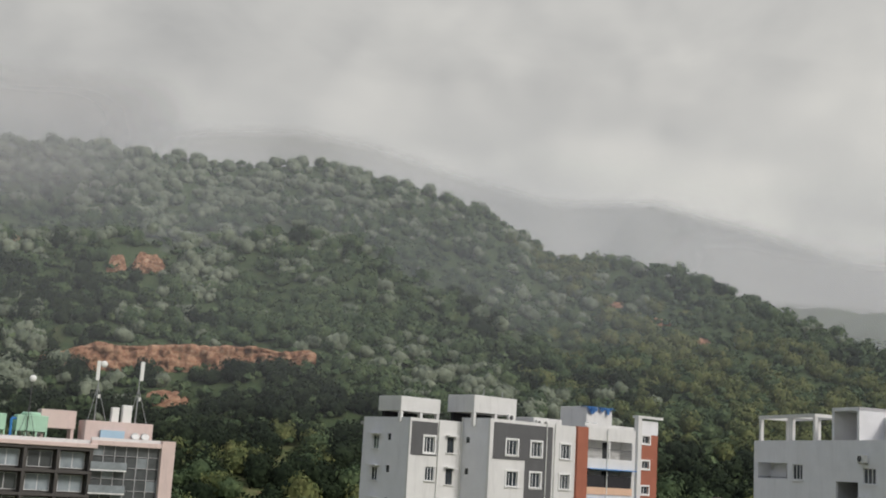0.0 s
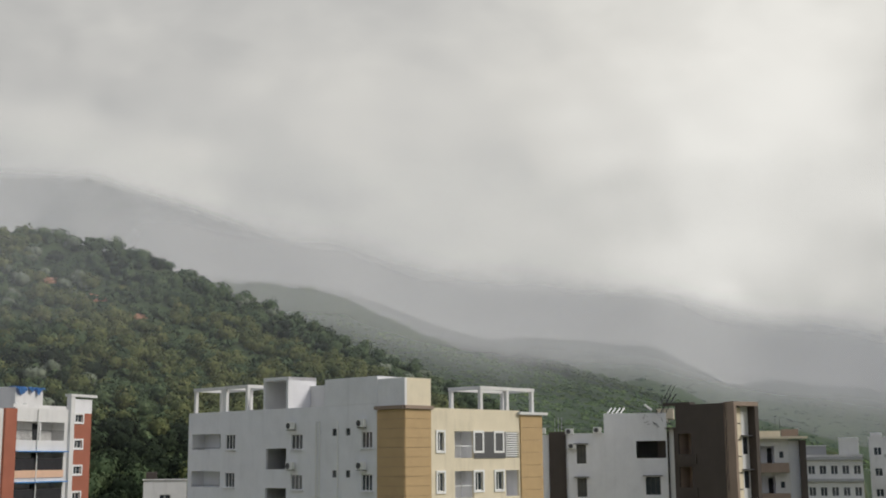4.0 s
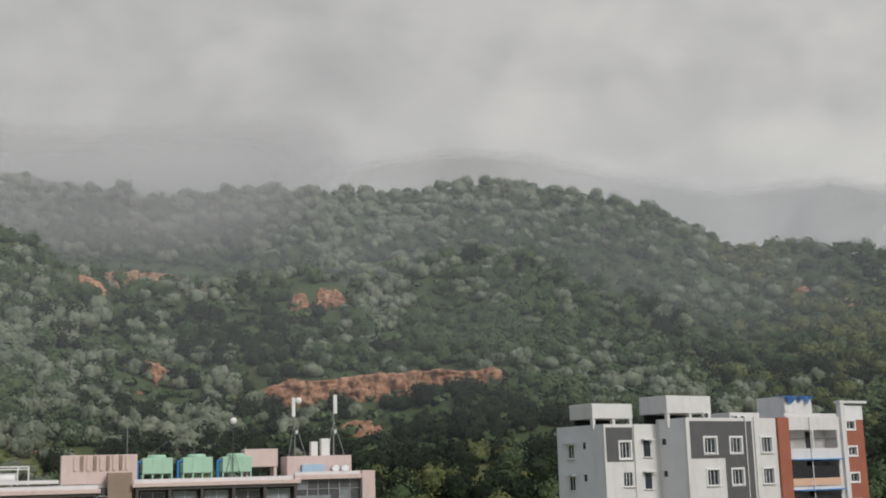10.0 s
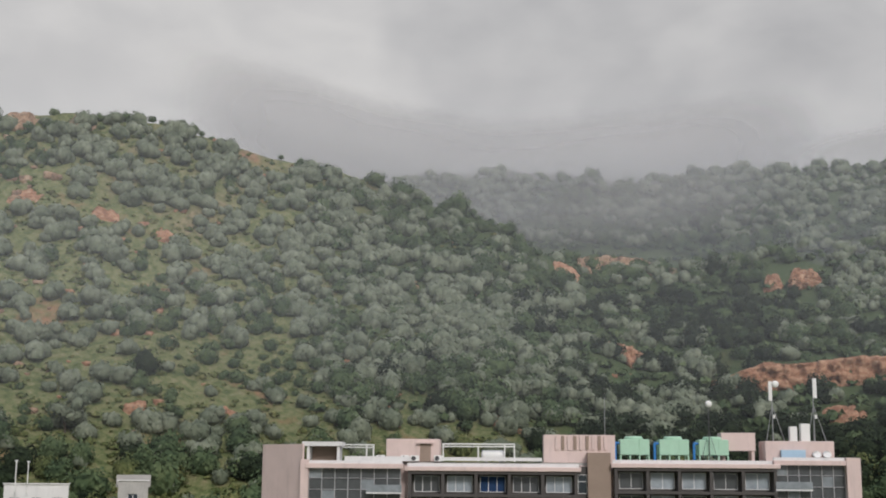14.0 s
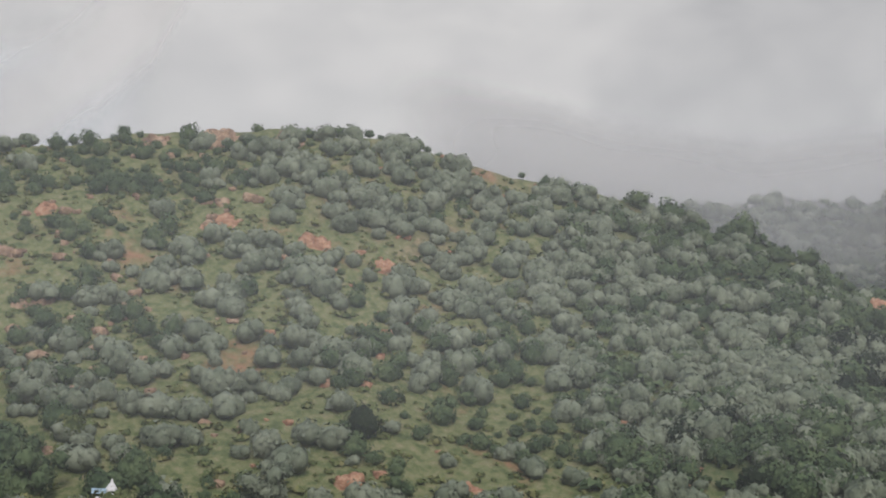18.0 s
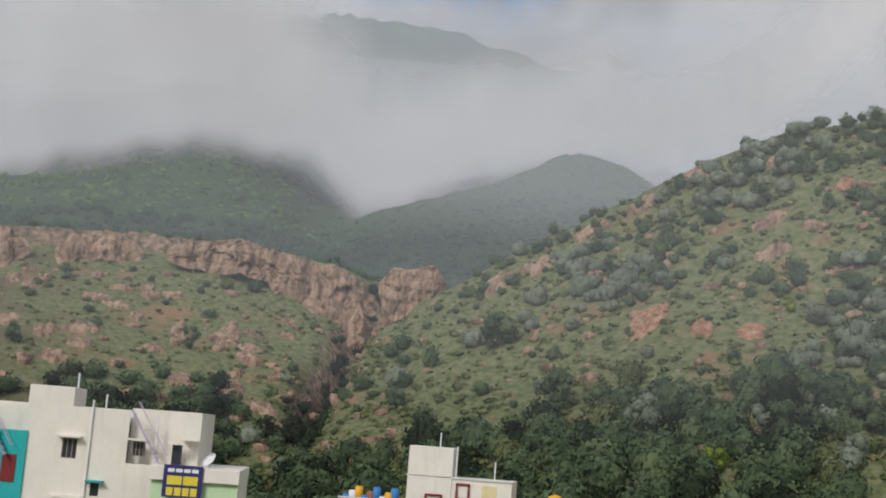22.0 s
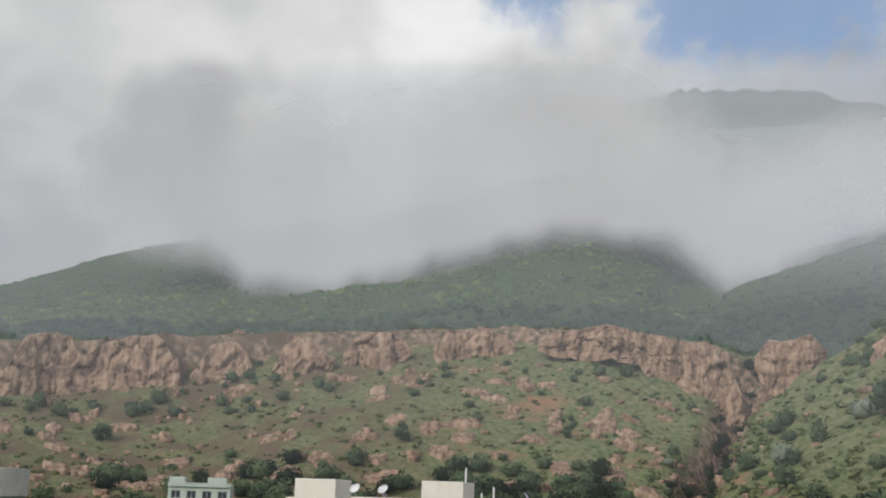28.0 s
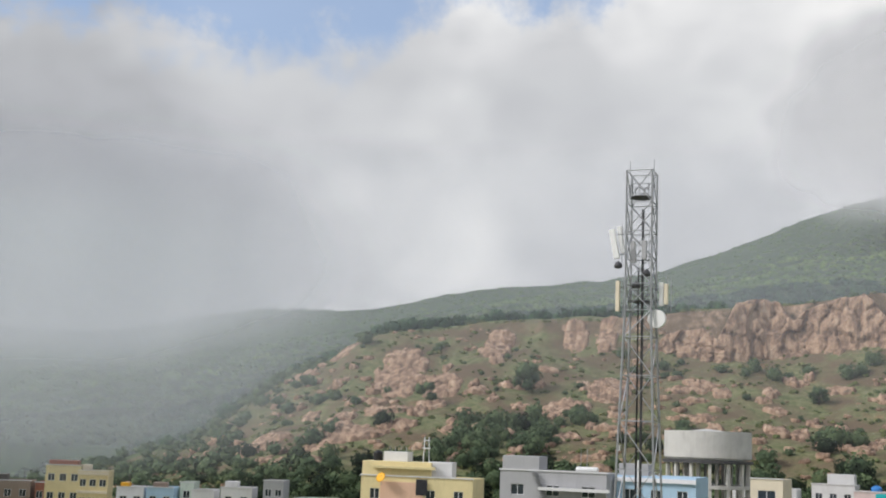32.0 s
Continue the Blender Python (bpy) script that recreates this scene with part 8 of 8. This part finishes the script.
# ---- the lattice telecom tower ----
def telecom_tower():
    az, r = -99.0, 97.0
    c = at(az, r)
    e = root("telecom_tower", c.x, c.y, 0, "galvanised steel lattice telecom tower with panel antennas", "telecom tower")
    M = Matrix.Translation((c.x, c.y, 0)) @ Matrix.Rotation(radians(14), 4, 'Z')
    H = 40.6

    def half(z):
        return 1.9 - 1.02 * min(1.0, z / 31.0) if z < 31 else 0.88
    corners = [(-1, -1), (1, -1), (1, 1), (-1, 1)]
    for sx, sy in corners:
        bm = bmesh.new()
        add_rod(bm, (sx * half(0), sy * half(0), 0), (sx * half(31), sy * half(31), 31), 0.075, 6)
        add_rod(bm, (sx * half(31), sy * half(31), 31), (sx * half(31), sy * half(31), H), 0.06, 6)
        part("leg", bm, MAT["steel"], e, "", M)
    zs = [0, 4.5, 8.8, 12.9, 16.8, 20.4, 23.6, 26.6, 29.2, 31, 32.8, 34.6, 36.4, 38.4, H]
    for k, (a, b) in enumerate(zip(zs, zs[1:])):
        for q in range(4):
            (x0, y0), (x1, y1) = corners[q], corners[(q + 1) % 4]
            bm = bmesh.new()
            ha, hb = half(a), half(b)
            if (k + q) % 2 or a >= 31:
                add_rod(bm, (x0 * ha, y0 * ha, a), (x1 * hb, y1 * hb, b), 0.04, 4)
            if not (k + q) % 2 or a >= 31:
                add_rod(bm, (x1 * ha, y1 * ha, a), (x0 * hb, y0 * hb, b), 0.04, 4)
            add_rod(bm, (x0 * hb, y0 * hb, b), (x1 * hb, y1 * hb, b), 0.04, 4)
            part("bracing", bm, MAT["steel"], e, "", M)
    # inner cable ladder
    bm = bmesh.new()
    for x in (-0.22, 0.02, 0.26):
        add_rod(bm, (x, 0.1, 0), (x, 0.1, 38), 0.05 if x < 0.2 else 0.03, 5)
    for k in range(90):
        add_rod(bm, (-0.22, 0.1, 0.4 * k + 0.5), (0.26, 0.1, 0.4 * k + 0.5), 0.015, 4)
    part("cable_ladder", bm, MAT["dark_steel"], e, "dark cable run up the middle", M)
    for k in range(3):
        rod("cable", e, M, (0.05 + 0.05 * k, -0.15 - 0.06 * k, 0), (0.02 + 0.06 * k, -0.15, 34), 0.035, "plastic_black", "black feeder cable", n=5)
    # platforms
    for z in (31.6, 38.8):
        w = 0.8
        bm = bmesh.new()
        add_lathe(bm, [(w, 0), (w, 0.08), (w * 0.95, 0.08)], 14, (0, 0, z))
        wp = part("work_platform", bm, MAT["dark_steel"], e, "round railed work platform", M)
        for q in range(8):
            a, b2 = 6.2832 * q / 8, 6.2832 * (q + 1) / 8
            rod("post", wp, M, (w * math.cos(a), w * math.sin(a), z), (w * math.cos(a), w * math.sin(a), z + 0.9), 0.02, "dark_steel", n=4)
            for zz in (0.5, 0.9):
                rod("rail", wp, M, (w * math.cos(a), w * math.sin(a), z + zz), (w * math.cos(b2), w * math.sin(b2), z + zz), 0.02, "dark_steel", n=4)
    # antennas: offsets sideways (u), towards the viewer (v), height, length, lean
    right = Vector((math.sin(radians(az + 90)), math.cos(radians(az + 90)), 0))
    near = -Vector((math.sin(radians(az)), math.cos(radians(az)), 0))
    base = Vector((c.x, c.y, 0))
    for u, v, z, ln, w, lean, m in ((-1.62, 0.3, 34.6, 2.1, 0.42, 0.35, "plastic_white"), (-1.25, 0.1, 35.0, 1.9, 0.3, 0.3, "plastic_white"), (-1.62, 0.0, 31.0, 2.1, 0.3, 0.0, "cream"), (1.5, 0.2, 31.3, 1.6, 0.3, 0.0, "plastic_white"), (1.82, 0.2, 31.4, 1.4, 0.26, 0.0, "cream"),
                                   (-0.3, 0.7, 34.2, 1.5, 0.35, 0.1, "stone_grey"), (0.45, 0.8, 34.4, 1.3, 0.35, 0.0, "stone_grey")):
        p = base + right * u + near * v
        R = Matrix(((right.x, -near.x, 0, p.x), (right.y, -near.y, 0, p.y), (0, 0, 1, z), (0, 0, 0, 1)))
        a = box("panel_antenna", e, R @ Matrix.Rotation(-lean * 0.55, 4, 'Y'), -w / 2, w / 2, -0.1, 0.1, 0, ln, m, bevel=0.03)
        for zz in (0.3, ln - 0.4):
            rod("mount", a, R, (0, 0.1, zz), (-u * 0.45, 0.1, zz), 0.03, "dark_steel")
        rod("whip_pole", a, R, (0.3 if u > 0 else 0.32, 0.1, -0.4), (0.3 if u > 0 else 0.32, 0.1, ln + 0.35), 0.025, "steel")
    p = base + right * 1.28 + near * 0.6
    R = Matrix(((right.x, -near.x, 0, p.x), (right.y, -near.y, 0, p.y), (0, 0, 1, 30.4), (0, 0, 0, 1)))
    bm = bmesh.new()
    add_lathe(bm, [(0.03, 0), (0.6, 0.0), (0.62, 0.03), (0.62, 0.26), (0.42, 0.36), (0.16, 0.44), (0.03, 0.44)], 28)
    part("drum_dish", bm, MAT["plastic_white"], e, "large white microwave drum", R @ Matrix.Rotation(radians(-90), 4, 'X'))
    for u, z in ((-1.5, 33.9), (0.5, 33.3), (-0.2, 32.5)):
        p = base + right * u + near * 0.4
        bm = bmesh.new()
        add_lathe(bm, [(0.05, 0), (0.26, 0.06), (0.3, 0.2), (0.2, 0.4), (0.05, 0.5)], 12)
        part("remote_unit", bm, MAT["dark_steel"], e, "dark round radio unit", Matrix.Translation((p.x, p.y, z)), smooth=True)
    for u in (-0.85, 0.85):
        p = base + right * u
        rod("lightning_rod", e, Matrix.Translation((p.x, p.y, 0)), (0, 0, H), (0, 0, H + 0.9), 0.02, "steel")
    box("warning_lamp", e, M, -0.25, 0.05, -1.5, -1.3, 21.6, 22.0, "plastic_white")


telecom_tower()


# ---- the unfinished water tank on its forest of columns ----
def reservoir():
    az0, az1, r = -106.5, -102.85, 190
    p = at((az0 + az1) / 2, r + 6)
    e = root("water_reservoir", p.x, p.y, 0, "unfinished concrete water reservoir on columns", "reservoir")
    M = Matrix.Translation((p.x, p.y, 0))
    R = 6.2
    bm = bmesh.new()
    add_lathe(bm, [(R - 0.3, 20.6), (R, 20.9), (R, 24.6), (R - 0.25, 24.62), (R - 0.3, 24.3), (1.0, 24.9), (0.1, 25.0)], 48)
    part("tank", bm, MAT["concrete_pale"], e, "round raw concrete tank wall", M)
    bm = bmesh.new()
    add_lathe(bm, [(R + 0.2, 20.1), (R + 0.25, 20.5), (R - 0.2, 20.55), (R - 0.4, 20.1)], 32)
    part("formwork_ring", bm, MAT["dark_steel"], e, "dark formwork under the tank", M)
    for ring, n in ((R - 0.4, 14), (R * 0.55, 8)):
        for k in range(n):
            a = 6.2832 * k / n
            box("column", e, M @ Matrix.Rotation(a, 4, 'Z'), ring - 0.22, ring + 0.22, -0.22, 0.22, 0, 20.3, "concrete_pale")
    for z in (5, 9, 13, 16.6):
        bm = bmesh.new()
        add_lathe(bm, [(R - 0.75, z), (R - 0.05, z), (R - 0.05, z + 0.5), (R - 0.75, z + 0.5), (R - 0.78, z + 0.25)], 28)
        part("ring_beam", bm, MAT["concrete_pale"], e, "", M)
    g = random.Random(5)
    for k in range(26):
        a = 6.2832 * k / 26
        q = Vector((math.cos(a), math.sin(a), 0)) * (R - g.uniform(0.3, 1.6))
        rod("prop", e, M, (q.x, q.y, 17.1), (q.x * 1.03, q.y * 1.03, 20.2), 0.05, "dark_steel")


reservoir()


# ---- town houses before the western hill ----
def houses():
    b, F, W = plain_house(-117.2, -112.2, 150, 17.6, "yellow_paint", "yellow house with stained upper storeys and clutter", 4, 4, group="town houses", depth=9)
    box("upper_storey", b, F, 0, 0.62 * W, 0.3, 6, 16.9, 19.3, "yellow_paint", "stained yellow upper storey", bevel=0.04)
    box("ledge", b, F, 0.1 * W, 0.66 * W, -0.4, 0.297, 18.5, 18.8, "yellow_paint")
    box("peach_wall", b, F, 0.18 * W, 0.56 * W, -0.25, -0.003, 0, 17.0, "peach")
    box("stair_room", b, F, 0.16 * W, 0.38 * W, 2, 5, 19.3, 20.4, "white_paint", bevel=0.03)
    box("stair_room", b, F, 0.58 * W, 0.8 * W, 1, 4, 17.0, 19.4, "white_paint", bevel=0.03)
    box("dark_door", b, F, 0.5 * W, 0.6 * W, -0.28, -0.252, 15.6, 17.4, "room_dark")
    p = pt(F, 0.1 * W, 2.5)
    water_tank(p.x, p.y, 19.3, 0.55, 1.2, "plastic_black", "black plastic water tank on a yellow house")
    p = pt(F, 0.2 * W, -0.9)
    e = root("satellite_dish", p.x, p.y, 17.0, "weathered orange satellite dish over the ledge", "satellite dish", "satellite dishes")
    bm = bmesh.new()
    add_lathe(bm, [(0.02, 0.0), (0.3, 0.05), (0.6, 0.18), (0.61, 0.2), (0.3, 0.075), (0.02, 0.03)], 18)
    part("reflector", bm, MAT["plastic_yellow"], e, "", Matrix.Translation((p.x, p.y, 17.4)) @ Matrix.Rotation(radians(60), 4, 'Y'), smooth=True)
    rod("mast", e, Matrix.Translation((p.x, p.y, 0)), (0, 0, 16.6), (0, 0, 17.4), 0.04, "steel")
    for k in range(5):
        rod("aerial", b, F, ((0.2 + 0.05 * k) * W, 3.0, 20.4), ((0.2 + 0.05 * k) * W, 3.0, 21.0), 0.03, "steel")
    p = pt(F, 0.53 * W, 1.5)
    e = root("roof_turret", p.x, p.y, 19.3, "small white aerial frame on the yellow roof", "frame")
    for q in (0, 0.7):
        rod("post", e, F @ Matrix.Translation((0.53 * W, 1.5, 0)), (q, 0, 19.3), (q * 0.7 + 0.1, 0, 22.2), 0.05, "frame_white")
    box("shelf", e, F @ Matrix.Translation((0.53 * W, 1.5, 0)), -0.1, 0.8, -0.3, 0.3, 20.9, 21.0, "frame_white")
    box("shelf", e, F @ Matrix.Translation((0.53 * W, 1.5, 0)), 0.0, 0.7, -0.3, 0.3, 21.8, 21.9, "frame_white")
    # grey house with a stair block
    b, F, W = plain_house(-110.2, -105.6, 140, 19.1, "stone_grey", "plain grey house with a broad roof slab", 4, 3, depth=9, win=(1.4, 1.1))
    box("stair_room", b, F, 0.02 * W, 0.37 * W, 0.003, 4, 18.2, 20.6, "stone_grey", bevel=0.03)
    box("canopy_slab", b, F, 0.38 * W, W + 0.4, -1.0, -0.15, 17.2, 17.5, "white_paint")
    dish(*pt(F, 0.27 * W, 1.0)[:2], 19.0, 130, 0.5, 0.3)
    p = pt(F, 0.72 * W, 2.0)
    e = root("solar_heater", p.x, p.y, 18.4, "white solar water heater drum on a roof", "water heater")
    bm = bmesh.new()
    add_lathe(bm, [(0.1, 0), (0.28, 0.08), (0.3, 0.2), (0.3, 2.2), (0.28, 2.35), (0.1, 2.4)], 16)
    part("drum", bm, MAT["plastic_white"], e, "", F @ Matrix.Translation((0.68 * W, 2.0, 19.4)) @ Matrix.Rotation(radians(90), 4, 'Y'), smooth=True)
    for u in (0.70, 0.84):
        rod("leg", e, F, (u * W, 2.0, 18.3), (u * W, 2.0, 19.2), 0.04, "steel")
    for u in (0.71, 0.77):
        rod("aerial", b, F, (u * W, 3.0, 18.4), (u * W, 3.0, 21.6), 0.03, "steel")
    bm = bmesh.new()
    for k in range(12):
        add_box(bm, 0.30 * W + k * 0.12, 0.33 * W + k * 0.12 + 0.3, -0.5, 0.0, 18.9 - k * 0.3, 18.95 - k * 0.3)
    part("outside_stair", bm, MAT["steel"], b, "steel outside stair", F)
    b, F, W = plain_house(-105.5, -102.2, 144, 19.0, "pale_blue", "pale blue house with a darker band", 4, 3, depth=8, room=[(0.0, 0.38, 20.2, "stone_grey")], band="grey_light", slabs=False)
    rod("vent_pipe", b, F, (0.28 * W, -0.2, 17.0), (0.28 * W, -0.2, 20.6), 0.1, "plastic_white")
    for u in (0.45, 0.53):
        dish(*pt(F, u * W, 0.9)[:2], 18.3, 140, 0.4, 0.7)
    # around and behind the tower
    plain_house(-102.0, -100.7, 176, 18.6, "cream", "cream house beside the reservoir", 4, 1, win=(2.2, 1.4))
    plain_house(-105.0, -103.8, 232, 15.8, "white_paint", "small white roof room with a window", 3, 1)
    plain_house(-103.2, -102.3, 232, 16.0, "white_paint", "small white house in the trees", 3, 1)
    plain_house(-101.5, -99.8, 226, 17.2, "white_paint", "white house with an unfinished upper floor", 4, 3, room=[(0.35, 0.98, 18.9, "white_paint")])
    b, F, W = plain_house(-99.5, -98.3, 215, 16.6, "pink_paint", "pink house with a blue tank", 4, 2)
    water_tank(*pt(F, 0.7 * W, 1.5)[:2], 15.9, 0.8, 1.7, "plastic_blue", "blue plastic water tank on a pink house")
    b, F, W = plain_house(-99.2, -96.6, 262, 24.0, "pale_green", "pale green four-storey house with balconies", 5, 4, room=[(0.0, 0.25, 25.2, "pale_green"), (0.62, 0.92, 25.2, "pale_green")], win=(1.8, 1.5), band="pale_green")
    plain_house(-98.6, -96.2, 205, 15.8, "white_paint", "low house with a green sheet roof", 3, 2, room=[(0.1, 0.9, 16.6, "teal")])
    # farther houses, small and half hidden
    R = 214
    for a0, a1, z, m, rows, cols, lab, room in ((-138.9, -138.0, 14.9, "white_paint", 5, 2, "white block with bands of windows", None), (-137.3, -135.4, 12.6, "taupe", 4, 3, "brown house with a dark gable roof", [(0.2, 0.45, 13.6, "brown_dark")]),
                                            (-135.2, -134.8, 12.4, "terracotta", 4, 1, "narrow brown brick town house", None), (-134.8, -133.3, 15.4, "yellow_paint", 5, 3, "yellow and blue house with a red roof room", [(0.05, 0.9, 16.2, "terracotta")]),
                                            (-133.4, -132.1, 14.6, "yellow_paint", 5, 3, "yellow balconied house with orange bands", [(0.1, 0.35, 15.6, "cream")]), (-131.5, -130.3, 12.3, "grey_light", 4, 2, "small grey flat-roofed town house", [(0.1, 0.4, 13.0, "plastic_yellow")]),
                                            (-130.2, -129.0, 12.4, "pale_blue", 4, 2, "blue house behind a grey one", [(0.2, 0.7, 13.2, "taupe")]), (-128.9, -128.3, 13.2, "pale_green", 4, 1, "slim pale green town house", None), (-128.2, -127.2, 12.2, "white_paint", 4, 2, "small white flat-roofed town house", None),
                                            (-126.9, -125.5, 12.8, "white_paint", 4, 2, "white house with a stair room", [(0.1, 0.5, 13.8, "white_paint")]), (-125.0, -124.1, 14.2, "stone_grey", 4, 2, "grey house among trees", None), (-123.6, -121.8, 11.4, "pale_green", 4, 2, "low pale green town house", None),
                                            (-121.0, -119.4, 11.2, "white_paint", 4, 2, "low white flat-roofed house", None), (-118.8, -117.6, 11.0, "peach", 4, 2, "low peach painted town house", None)):
        plain_house(a0, a1, R + (5 if cols % 2 else 0), z, m, lab, rows, cols, room=room, band="cream" if "band" in lab else "")


houses()
